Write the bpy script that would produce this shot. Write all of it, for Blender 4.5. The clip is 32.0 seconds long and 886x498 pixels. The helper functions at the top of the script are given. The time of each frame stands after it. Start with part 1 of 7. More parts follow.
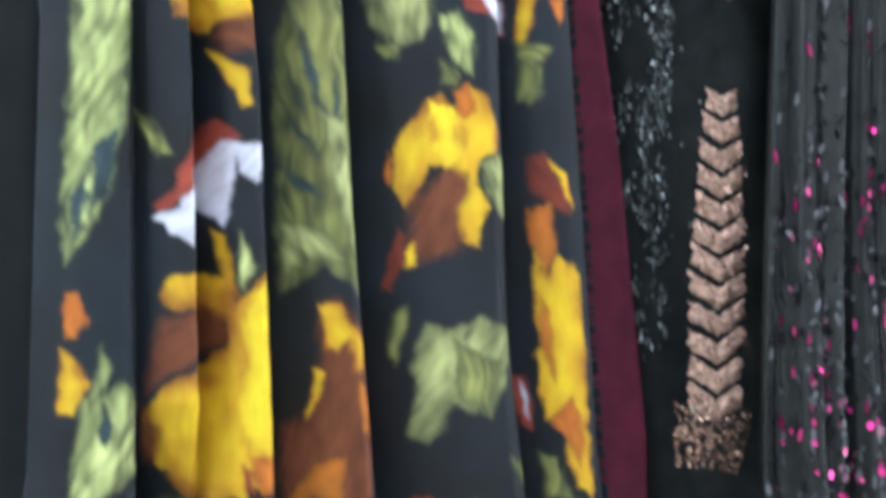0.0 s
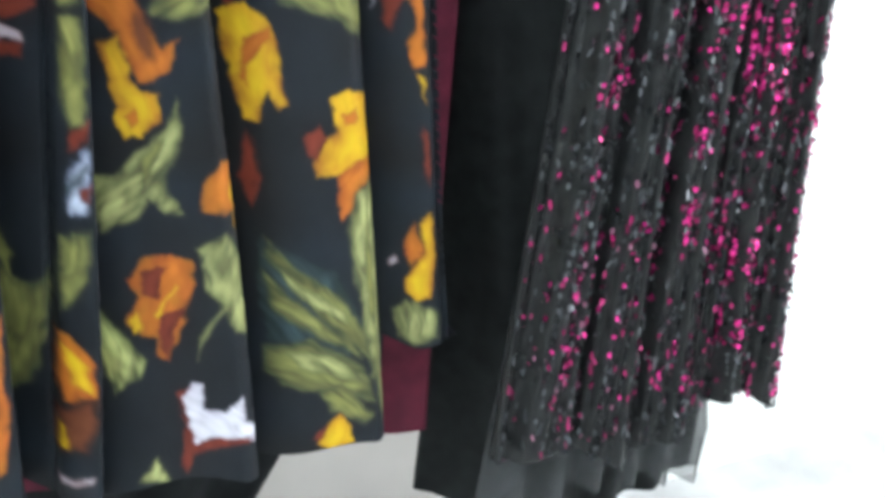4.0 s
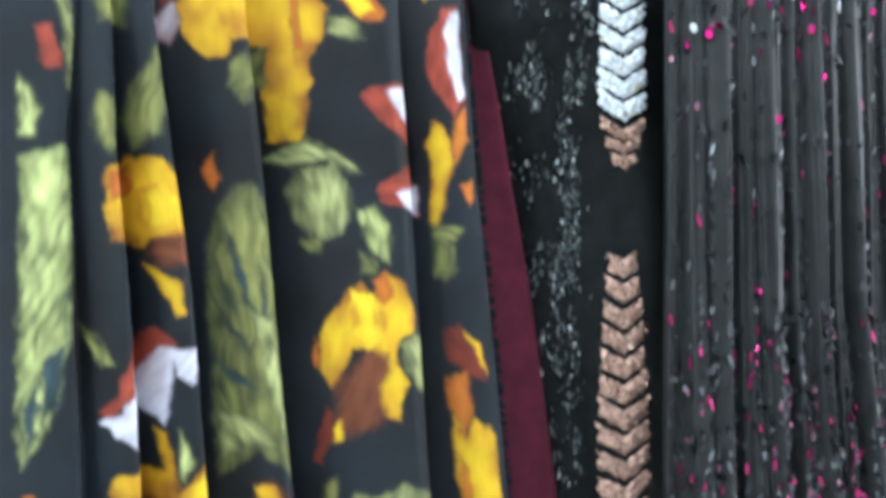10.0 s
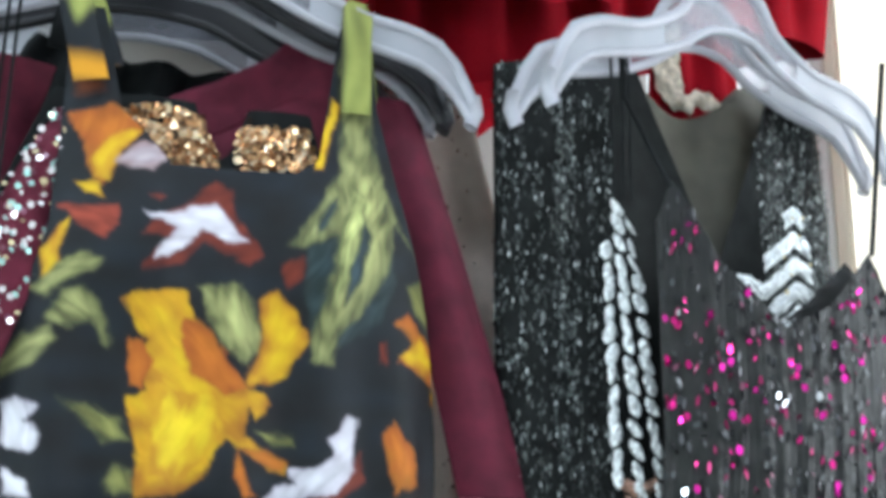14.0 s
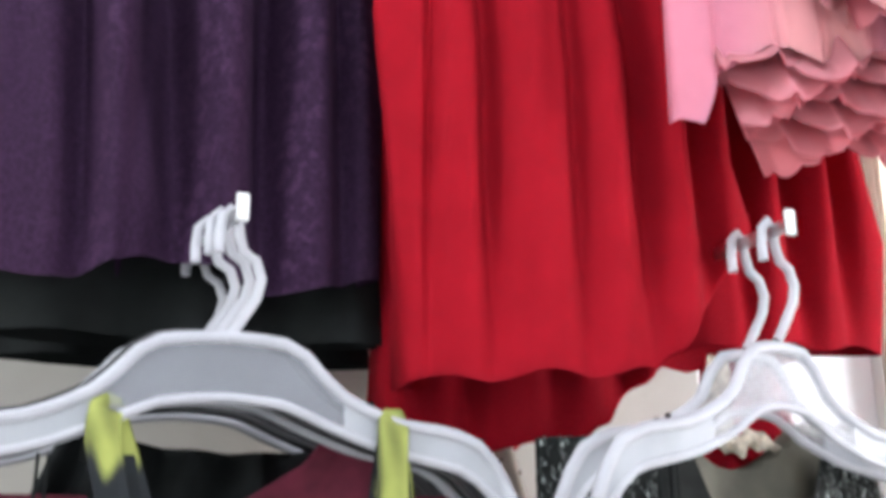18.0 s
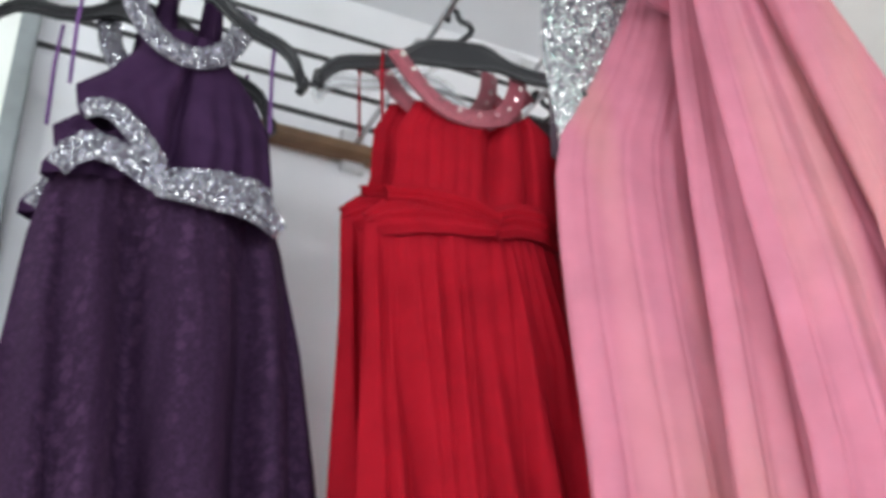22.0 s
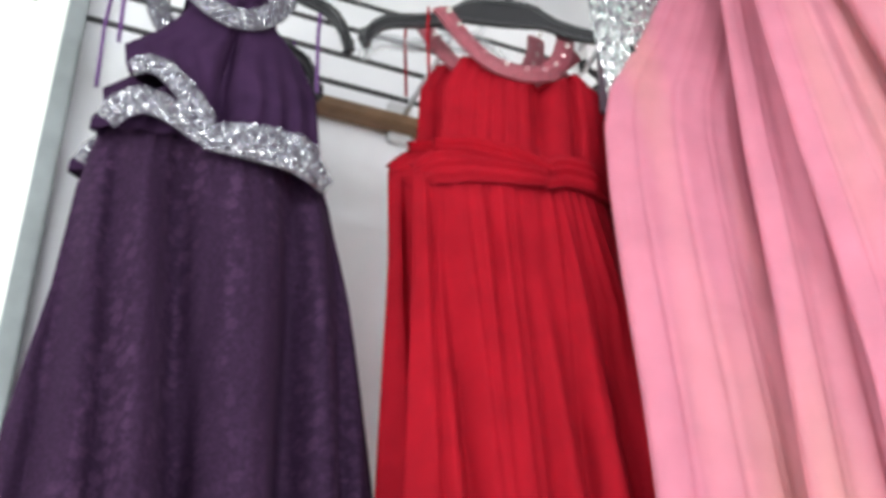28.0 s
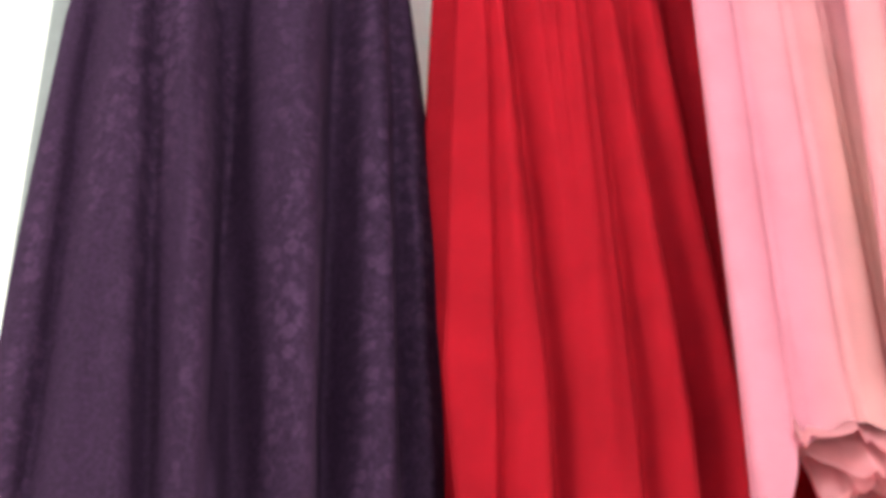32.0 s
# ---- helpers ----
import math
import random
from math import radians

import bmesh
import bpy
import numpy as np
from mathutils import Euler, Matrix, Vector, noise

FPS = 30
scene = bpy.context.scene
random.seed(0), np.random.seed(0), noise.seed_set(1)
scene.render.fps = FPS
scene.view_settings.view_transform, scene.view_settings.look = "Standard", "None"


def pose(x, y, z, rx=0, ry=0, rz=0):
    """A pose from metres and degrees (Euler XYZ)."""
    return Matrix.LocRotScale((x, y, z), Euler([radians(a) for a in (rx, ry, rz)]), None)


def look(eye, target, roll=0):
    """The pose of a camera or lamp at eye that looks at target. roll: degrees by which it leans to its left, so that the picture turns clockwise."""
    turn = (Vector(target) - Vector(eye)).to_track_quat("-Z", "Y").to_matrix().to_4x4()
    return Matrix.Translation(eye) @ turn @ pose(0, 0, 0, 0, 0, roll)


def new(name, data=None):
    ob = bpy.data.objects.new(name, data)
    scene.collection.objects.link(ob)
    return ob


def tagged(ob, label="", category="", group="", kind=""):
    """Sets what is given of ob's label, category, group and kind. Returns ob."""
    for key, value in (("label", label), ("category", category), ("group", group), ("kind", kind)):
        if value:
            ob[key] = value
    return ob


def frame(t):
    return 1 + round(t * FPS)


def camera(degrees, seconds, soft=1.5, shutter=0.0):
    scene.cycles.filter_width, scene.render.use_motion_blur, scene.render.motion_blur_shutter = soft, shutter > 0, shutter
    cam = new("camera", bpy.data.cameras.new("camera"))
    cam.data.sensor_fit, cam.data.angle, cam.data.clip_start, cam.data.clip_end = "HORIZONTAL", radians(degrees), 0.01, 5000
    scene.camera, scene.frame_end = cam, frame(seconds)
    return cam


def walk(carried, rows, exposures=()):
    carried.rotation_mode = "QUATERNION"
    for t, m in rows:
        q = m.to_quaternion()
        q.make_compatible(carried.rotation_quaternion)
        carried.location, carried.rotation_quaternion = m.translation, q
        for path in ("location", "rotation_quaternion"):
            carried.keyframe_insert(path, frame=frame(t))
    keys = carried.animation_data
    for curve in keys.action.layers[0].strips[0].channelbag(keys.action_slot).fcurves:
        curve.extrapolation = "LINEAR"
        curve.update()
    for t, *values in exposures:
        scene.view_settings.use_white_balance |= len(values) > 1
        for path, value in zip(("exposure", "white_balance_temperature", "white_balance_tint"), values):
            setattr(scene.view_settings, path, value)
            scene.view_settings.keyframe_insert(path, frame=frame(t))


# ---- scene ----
cam = camera(43.4, 32.0, 4.4, 0.5)
PATH = [
    (0, (-0.117, -0.635, 0.694), (0.583, 1.235, 0.795), -0.1),
    (0.5, (-0.11, -0.629, 0.684), (0.652, 1.219, 0.631), 0.2),
    (1, (-0.112, -0.64, 0.673), (0.683, 1.183, 0.462), 0.6),
    (1.5, (-0.107, -0.643, 0.667), (0.719, 1.144, 0.318), 1.0),
    (2, (-0.107, -0.665, 0.665), (0.72, 1.109, 0.255), 1.1),
    (2.5, (-0.103, -0.669, 0.671), (0.705, 1.052, 0.051), 1.9),
    (3, (-0.1, -0.678, 0.659), (0.715, 1.0, -0.062), 2.5),
    (3.5, (-0.094, -0.684, 0.643), (0.741, 0.921, -0.208), 3.2),
    (5.5, (-0.082, -0.7, 0.683), (0.656, 0.884, -0.29), 4.6),
    (6, (-0.075, -0.698, 0.692), (0.659, 0.901, -0.259), 4.4),
    (6.5, (-0.071, -0.7, 0.708), (0.659, 0.926, -0.2), 3.9),
    (7, (-0.079, -0.702, 0.723), (0.694, 0.96, -0.076), 3.0),
    (7.5, (-0.083, -0.7, 0.745), (0.694, 1.009, 0.054), 2.4),
    (8, (-0.082, -0.704, 0.759), (0.696, 1.056, 0.214), 1.4),
    (8.5, (-0.086, -0.721, 0.781), (0.657, 1.106, 0.45), 0.5),
    (9, (-0.088, -0.724, 0.784), (0.647, 1.128, 0.614), -0.2),
    (9.5, (-0.102, -0.722, 0.79), (0.637, 1.137, 0.791), -1.6),
    (10, (-0.102, -0.72, 0.822), (0.627, 1.141, 0.885), -2.1),
    (10.5, (-0.095, -0.723, 0.865), (0.634, 1.137, 0.971), -2.5),
    (11, (-0.075, -0.745, 0.91), (0.617, 1.125, 1.064), -2.3),
    (11.5, (-0.073, -0.754, 0.977), (0.605, 1.118, 1.168), -1.9),
    (12, (-0.072, -0.762, 1.009), (0.588, 1.106, 1.278), -2.0),
    (12.5, (-0.082, -0.767, 1.047), (0.578, 1.09, 1.39), -1.5),
    (13, (-0.076, -0.766, 1.062), (0.582, 1.072, 1.497), -1.0),
    (13.5, (-0.081, -0.778, 1.084), (0.582, 1.045, 1.571), -0.7),
    (14, (-0.094, -0.79, 1.139), (0.571, 1.036, 1.611), 0.3),
    (14.5, (-0.099, -0.795, 1.152), (0.559, 1.017, 1.683), 0.6),
    (16.5, (-0.114, -0.785, 1.175), (0.512, 1.032, 1.731), 1.4),
    (17, (-0.118, -0.788, 1.239), (0.535, 0.992, 1.875), 0.8),
    (17.5, (-0.132, -0.816, 1.323), (0.526, 0.958, 1.972), 0.1),
    (18, (-0.099, -0.833, 1.425), (0.476, 1.004, 1.966), -0.5),
    (18.5, (-0.11, -0.865, 1.529), (0.458, 0.984, 2.034), -0.8),
    (19, (-0.132, -0.867, 1.585), (0.444, 0.954, 2.179), -1.1),
    (19.5, (-0.214, -0.879, 1.645), (0.497, 0.878, 2.282), -2.4),
    (20, (-0.29, -0.89, 1.716), (0.511, 0.82, 2.376), -2.6),
    (20.5, (-0.297, -0.896, 1.767), (0.5, 0.788, 2.493), -0.8),
    (21, (-0.282, -0.913, 1.807), (0.522, 0.737, 2.602), -3.2),
    (21.5, (-0.278, -0.945, 1.851), (0.524, 0.608, 2.823), -2.1),
    (22, (-0.284, -0.963, 1.869), (0.503, 0.554, 2.907), -2.5),
    (22.5, (-0.284, -0.969, 1.872), (0.5, 0.547, 2.915), -3.1),
    (23, (-0.292, -0.968, 1.878), (0.494, 0.528, 2.949), -3.3),
    (23.5, (-0.28, -0.973, 1.877), (0.488, 0.526, 2.956), -2.7),
    (24, (-0.274, -0.966, 1.874), (0.491, 0.538, 2.948), -2.7),
    (24.5, (-0.273, -0.965, 1.871), (0.496, 0.547, 2.932), -2.3),
    (25, (-0.273, -0.962, 1.864), (0.49, 0.555, 2.922), -2.6),
    (25.5, (-0.285, -0.96, 1.867), (0.404, 0.594, 2.921), -2.7),
    (27.5, (-0.254, -0.908, 1.8), (0.425, 0.6, 2.925), -1.8),
    (28, (-0.26, -0.907, 1.798), (0.436, 0.621, 2.885), -1.8),
    (28.5, (-0.264, -0.904, 1.792), (0.438, 0.633, 2.862), -2.0),
    (29, (-0.257, -0.899, 1.781), (0.429, 0.689, 2.785), -1.8),
    (29.5, (-0.248, -0.895, 1.763), (0.407, 0.752, 2.69), -1.2),
    (30, (-0.23, -0.884, 1.74), (0.406, 0.796, 2.618), -0.6),
    (30.5, (-0.218, -0.844, 1.649), (0.411, 0.812, 2.576), -0.7),
    (31, (-0.219, -0.828, 1.626), (0.415, 0.842, 2.525), -0.6),
    (31.5, (-0.225, -0.823, 1.613), (0.406, 0.873, 2.466), -0.7),
    (32, (-0.217, -0.838, 1.609), (0.426, 0.886, 2.394), -0.3),
]
walk(cam, [(t, look(eye, target, roll)) for t, eye, target, roll in PATH],
     exposures=[(0.0, 0.03, 5400, 9), (1.0, 0.18, 5450, 9), (2.0, 0.32, 5450, 8), (3.0, 0.21, 5550, 8), (6.0, 0.14, 5800, 9), (8.0, 0.18, 5650, 8), (10.0, 0.10, 5400, 7), (12.0, -0.25, 5450, 6),
                (13.0, -0.52, 5500, 6), (14.0, -0.50, 5600, 6), (17.0, -0.28, 6200, 10), (18.0, -0.15, 6050, 13), (19.0, 0.05, 5500, 12), (20.0, -0.2, 5450, 13), (21.0, -0.35, 6150, 10), (23.0, -0.68, 6050, 11),
                (25.0, -0.5, 6000, 11), (28.0, -0.2, 6250, 10), (30.0, -0.2, 6650, 10), (31.0, 0.0, 6900, 10), (32.0, 0.08, 6900, 10)])

# ---- light ----
FLOOR = -0.43
WALL = 0.37
CEIL = 3.25
world = bpy.data.worlds.new("world")
scene.world = world
world.use_nodes = True
wn = world.node_tree.nodes
sky = wn.new("ShaderNodeTexSky")
sky.sky_type = 'NISHITA'
sky.sun_disc = False
sky.sun_elevation = radians(48)
sky.sun_rotation = radians(200)
world.node_tree.links.new(sky.outputs[0], wn["Background"].inputs[0])
wn["Background"].inputs[1].default_value = 0.10


def area_lamp(name, eye, target, w, h, power, colour, spread=180):
    data = bpy.data.lights.new(name, 'AREA')
    data.shape, data.size, data.size_y, data.energy, data.color = 'RECTANGLE', w, h, power, colour
    data.spread = radians(spread)
    ob = new(name, data)
    ob.matrix_world = look(eye, target)
    return ob


# added fill from behind the camera; the south wall has no opening
area_lamp("front_fill", (0.6, -3.05, 1.3), (0.2, 0.3, 1.5), 3.0, 2.2, 17, (0.93, 0.97, 1.0))
area_lamp("ceiling_lamp", (-0.75, -1.25, CEIL - 0.07), (-0.75, -1.2, 0), 0.58, 0.28, 23, (0.95, 0.98, 1.0))
area_lamp("ceiling_lamp", (0.45, -1.25, CEIL - 0.07), (0.45, -1.2, 0), 0.58, 0.28, 23, (0.95, 0.98, 1.0))
area_lamp("doorway_daylight", (2.25, -0.75, 1.3), (1.12, 0.32, 1.45), 1.2, 2.4, 43, (1.0, 0.97, 0.92), 105)
# added fill that brightens the left wall; the west wall has no window
area_lamp("left_wall_fill", (-2.1, -0.75, 2.2), (-0.9, 0.37, 2.2), 1.2, 1.8, 80, (0.97, 1.0, 0.94))

# ---- materials ----


def material(name, base=(0.5, 0.5, 0.5), rough=0.7, metal=0.0, vary=0.12, scale=40.0, bump=0.15, bump_scale=900.0, sheen=0.0, spec=0.5, detail=None):
    m = bpy.data.materials.new(name)
    m.use_nodes = True
    nt = m.node_tree
    b = nt.nodes["Principled BSDF"]
    b.inputs["Roughness"].default_value = rough
    b.inputs["Metallic"].default_value = metal
    b.inputs["Specular IOR Level"].default_value = spec
    b.inputs["Sheen Weight"].default_value = sheen
    co = nt.nodes.new("ShaderNodeTexCoord")
    n1 = nt.nodes.new("ShaderNodeTexNoise")
    n1.inputs["Scale"].default_value, n1.inputs["Detail"].default_value = scale, 5.0
    nt.links.new(co.outputs["Object"], n1.inputs["Vector"])
    ramp = nt.nodes.new("ShaderNodeMapRange")
    ramp.inputs[1].default_value, ramp.inputs[2].default_value = 0.3, 0.7
    ramp.inputs[3].default_value, ramp.inputs[4].default_value = 1 - vary, 1 + vary
    nt.links.new(n1.outputs[0], ramp.inputs[0])
    mix = nt.nodes.new("ShaderNodeMix")
    mix.data_type, mix.blend_type = 'RGBA', 'MULTIPLY'
    mix.inputs[0].default_value = 1.0
    mix.inputs[6].default_value = (*base, 1)
    nt.links.new(ramp.outputs[0], mix.inputs[7])
    nt.links.new(mix.outputs[2], b.inputs["Base Color"])
    if bump:
        n2 = nt.nodes.new("ShaderNodeTexNoise")
        n2.inputs["Scale"].default_value, n2.inputs["Detail"].default_value = bump_scale, 3.0
        nt.links.new(co.outputs["Object"], n2.inputs["Vector"])
        bp = nt.nodes.new("ShaderNodeBump")
        bp.inputs["Strength"].default_value, bp.inputs["Distance"].default_value = bump, 0.002
        nt.links.new(n2.outputs[0], bp.inputs["Height"])
        nt.links.new(bp.outputs[0], b.inputs["Normal"])
    return m


def lace_material(name, ground, motif):
    """Lace: upright rows of small blossoms over a finely mottled ground."""
    m = material(name, ground, 0.85, vary=0.30, scale=260, bump=0.35, bump_scale=420, spec=0.06)
    nt = m.node_tree
    co = [n for n in nt.nodes if n.bl_idname == "ShaderNodeTexCoord"][0]
    mix = [n for n in nt.nodes if n.bl_idname == "ShaderNodeMix"][0]
    squash = nt.nodes.new("ShaderNodeMapping")
    squash.inputs["Scale"].default_value = (1.0, 0.7, 1.0)
    nt.links.new(co.outputs["Object"], squash.inputs[0])
    cell = nt.nodes.new("ShaderNodeTexVoronoi")
    cell.inputs["Scale"].default_value, cell.inputs["Randomness"].default_value = 48.0, 0.7
    nt.links.new(squash.outputs[0], cell.inputs["Vector"])
    disc = nt.nodes.new("ShaderNodeMapRange")
    for k, v in zip((1, 2, 3, 4), (0.28, 0.42, 1.0, 0.0)):
        disc.inputs[k].default_value = v
    nt.links.new(cell.outputs["Distance"], disc.inputs[0])
    row = nt.nodes.new("ShaderNodeTexNoise")
    row.inputs["Scale"].default_value, row.inputs["Detail"].default_value = 16.0, 2.0
    tall = nt.nodes.new("ShaderNodeMapping")
    tall.inputs["Scale"].default_value = (1.6, 0.2, 0.12)
    nt.links.new(co.outputs["Object"], tall.inputs[0])
    nt.links.new(tall.outputs[0], row.inputs["Vector"])
    pick = nt.nodes.new("ShaderNodeMapRange")
    pick.inputs[1].default_value, pick.inputs[2].default_value = 0.40, 0.56
    nt.links.new(row.outputs[0], pick.inputs[0])
    twig = nt.nodes.new("ShaderNodeTexNoise")
    twig.inputs["Scale"].default_value, twig.inputs["Detail"].default_value = 95.0, 3.0
    nt.links.new(squash.outputs[0], twig.inputs["Vector"])
    vine = nt.nodes.new("ShaderNodeMapRange")
    for k, v in zip((1, 2, 3, 4), (0.52, 0.62, 0.0, 0.75)):
        vine.inputs[k].default_value = v
    nt.links.new(twig.outputs[0], vine.inputs[0])
    both = nt.nodes.new("ShaderNodeMath")
    both.operation = 'MAXIMUM'
    nt.links.new(disc.outputs[0], both.inputs[0])
    nt.links.new(vine.outputs[0], both.inputs[1])
    here = nt.nodes.new("ShaderNodeMath")
    here.operation = 'MULTIPLY'
    nt.links.new(both.outputs[0], here.inputs[0])
    nt.links.new(pick.outputs[0], here.inputs[1])
    tint = nt.nodes.new("ShaderNodeMix")
    tint.data_type = 'RGBA'
    tint.inputs[6].default_value, tint.inputs[7].default_value = (*ground, 1), (*motif, 1)
    nt.links.new(here.outputs[0], tint.inputs[0])
    nt.links.new(tint.outputs[2], mix.inputs[6])
    return m


M_WALL = material("wall_paint", (0.87, 0.87, 0.90), 0.6, vary=0.05, scale=6, bump=0.1, bump_scale=120)
M_SIDE = material("white_paint", (0.89, 0.90, 0.86), 0.6, vary=0.04, scale=5, bump=0.1, bump_scale=120)
M_BEIGE = material("beige_paint", (0.86, 0.77, 0.60), 0.5, vary=0.08, scale=5, bump=0.1, bump_scale=100)
M_CEIL = material("ceiling_paint", (0.62, 0.63, 0.66), 0.8, vary=0.05, scale=5, bump=0.1, bump_scale=90)
M_FLOOR = material("concrete_floor", (0.64, 0.63, 0.61), 0.75, vary=0.2, scale=9, bump=0.3, bump_scale=150)
M_GREY = material("grey_trim", (0.25, 0.27, 0.28), 0.5, vary=0.1)
# greige that carries the shade of the lower display wall in its colour
M_WALL_SHADE = material("greige_wall_shade", (0.40, 0.375, 0.345), 0.6, vary=0.10, scale=6, bump=0.15, bump_scale=130)
M_GROOVE = material("dark_groove", (0.035, 0.033, 0.035), 0.6, vary=0.1)
M_PURPLE = lace_material("purple_lace", (0.0255, 0.0114, 0.0292), (0.044, 0.0205, 0.0488))
M_PURPLE_SATIN = material("purple_chiffon", (0.034, 0.0145, 0.042), 0.8, vary=0.15, scale=30, bump=0.2, spec=0.06)
M_LOOP = material("violet_ribbon", (0.13, 0.055, 0.18), 0.6, vary=0.1, scale=40, bump=0.1, spec=0.2)
M_RED = material("red_chiffon", (0.25, 0.0050, 0.012), 0.85, vary=0.10, scale=20, bump=0.12, spec=0.05)
M_PINK = material("pink_chiffon", (0.66, 0.22, 0.29), 0.8, vary=0.08, scale=15, bump=0.12, spec=0.25)
pink_nodes = M_PINK.node_tree
shift = pink_nodes.nodes.new("ShaderNodeTexNoise")
shift.inputs["Scale"].default_value, shift.inputs["Detail"].default_value = 6.0, 1.0
run = pink_nodes.nodes.new("ShaderNodeMapping")
run.inputs["Scale"].default_value = (1.5, 0.6, 0.18)
pink_nodes.links.new([n for n in pink_nodes.nodes if n.bl_idname == "ShaderNodeTexCoord"][0].outputs["Object"], run.inputs[0])
pink_nodes.links.new(run.outputs[0], shift.inputs["Vector"])
# peach bands put the light through the sheer layers into the colour
peach = pink_nodes.nodes.new("ShaderNodeValToRGB")
peach.color_ramp.elements[0].position, peach.color_ramp.elements[0].color = 0.47, (0.455, 0.150, 0.210, 1)
peach.color_ramp.elements[1].position, peach.color_ramp.elements[1].color = 0.72, (0.465, 0.208, 0.195, 1)
pink_nodes.links.new(shift.outputs[0], peach.inputs[0])
pink_nodes.links.new(peach.outputs[0], [n for n in pink_nodes.nodes if n.bl_idname == "ShaderNodeMix"][0].inputs[6])
for fine in (M_RED, M_PINK):
    skin = fine.node_tree.nodes["Principled BSDF"]
    skin.subsurface_method = 'BURLEY'
    skin.inputs["Subsurface Weight"].default_value = 0.8
    skin.inputs["Subsurface Scale"].default_value = 0.012
    skin.inputs["Subsurface Radius"].default_value = (1.0, 0.6, 0.6)
M_BLACK = material("black_cloth", (0.0105, 0.0118, 0.0122), 0.8, vary=0.25, scale=30, bump=0.2, spec=0.12)
M_BURG = material("burgundy_cloth", (0.085, 0.008, 0.022), 0.75, vary=0.25, scale=50, bump=0.3, spec=0.25)
M_PLASTIC = material("frosted_plastic", (0.45, 0.45, 0.49), 0.25, vary=0.08, scale=20, bump=0.05, bump_scale=200)
M_WEB = material("slim_frosted_plastic", (0.34, 0.35, 0.40), 0.16, vary=0.08, scale=20, bump=0.05, bump_scale=200)
M_WEB.node_tree.nodes["Principled BSDF"].inputs["Alpha"].default_value = 0.30
M_ARMWEB = material("milky_plastic", (0.42, 0.43, 0.47), 0.25, vary=0.08, scale=20, bump=0.05, bump_scale=200)
M_ARMWEB.node_tree.nodes["Principled BSDF"].inputs["Alpha"].default_value = 0.62
M_PLASTIC.node_tree.nodes["Principled BSDF"].inputs["Alpha"].default_value = 0.72
M_CLEAR = material("clear_plastic", (0.60, 0.61, 0.63), 0.2, vary=0.05, scale=20, bump=0.05, bump_scale=200)
M_CLEAR.node_tree.nodes["Principled BSDF"].inputs["Alpha"].default_value = 0.22
M_BLACK_PLASTIC = material("black_plastic", (0.012, 0.012, 0.014), 0.35, vary=0.1, bump=0.05)
M_ARM = material("white_coated_steel", (0.62, 0.62, 0.63), 0.35, vary=0.1)
M_STEEL = material("steel", (0.55, 0.55, 0.56), 0.3, 1.0, vary=0.1)


def mesh_ob(name, verts, faces, mat, parent=None, label="", smooth=True):
    me = bpy.data.meshes.new(name)
    me.from_pydata([tuple(v) for v in verts], [], [tuple(f) for f in faces])
    me.materials.append(mat)
    if smooth:
        me.polygons.foreach_set("use_smooth", [True] * len(me.polygons))
    me.update()
    ob = new(name, me)
    if parent is not None:
        ob.parent = parent
    if label:
        tagged(ob, label)
    return ob


def part(name, bm, mat, parent=None, label="", smooth=False):
    me = bpy.data.meshes.new(name)
    bm.to_mesh(me)
    bm.free()
    me.materials.append(mat)
    if smooth:
        me.polygons.foreach_set("use_smooth", [True] * len(me.polygons))
    ob = new(name, me)
    if parent is not None:
        ob.parent = parent
    if label:
        tagged(ob, label)
    return ob


def block(x0, x1, y0, y1, z0, z1, bevel=0.0):
    bm = bmesh.new()
    bmesh.ops.create_cube(bm, size=1, matrix=Matrix.LocRotScale(((x0 + x1) / 2, (y0 + y1) / 2, (z0 + z1) / 2), None, (x1 - x0, y1 - y0, z1 - z0)))
    if bevel:
        bmesh.ops.bevel(bm, geom=bm.edges[:], offset=bevel, segments=2, affect='EDGES', clamp_overlap=True)
    return bm


def empty(name, x, y, z, label, category, group=""):
    ob = new(name)
    ob.location = (x, y, z)
    return tagged(ob, label, category, group)


def smooth_rows(a, n):
    for _ in range(n):
        b = a.copy()
        b[1:-1] = (a[:-2] + 2 * a[1:-1] + a[2:]) / 4
        a = b
    return a


def grid_faces(nv, nu, keep=None, closed=True):
    faces = []
    last = nu if closed else nu - 1
    for i in range(nv - 1):
        for j in range(last):
            k = (j + 1) % nu
            if keep is None or (keep[i, j] and keep[i, k] and keep[i + 1, j] and keep[i + 1, k]):
                faces.append((i * nu + j, i * nu + k, (i + 1) * nu + k, (i + 1) * nu + j))
    return faces


def curve_tube(name, pts, r, mat, parent, label="", flat=None, res=2):
    """A rod or ribbon along points, as a mesh. flat: its half width along x, with r as half thickness."""
    o = Vector(parent.location) if parent is not None else Vector((0, 0, 0))
    pts = [Vector(p) - o for p in pts]
    verts, faces = [], []
    n = 8
    for i, p in enumerate(pts):
        d = (pts[min(i + 1, len(pts) - 1)] - pts[max(i - 1, 0)]).normalized()
        side = d.cross(Vector((0, 1, 0)))
        side = side.normalized() if side.length > 0.05 else Vector((1, 0, 0))
        up = d.cross(side)
        for k in range(n):
            a = 2 * math.pi * k / n
            verts.append(p + side * math.cos(a) * (flat or r) + up * math.sin(a) * r)
    for i in range(len(pts) - 1):
        for k in range(n):
            q = (k + 1) % n
            faces.append((i * n + k, i * n + q, (i + 1) * n + q, (i + 1) * n + k))
    faces.append(tuple(range(n)))
    faces.append(tuple((len(pts) - 1) * n + k for k in reversed(range(n))))
    return mesh_ob(name, verts, faces, mat, parent, label)


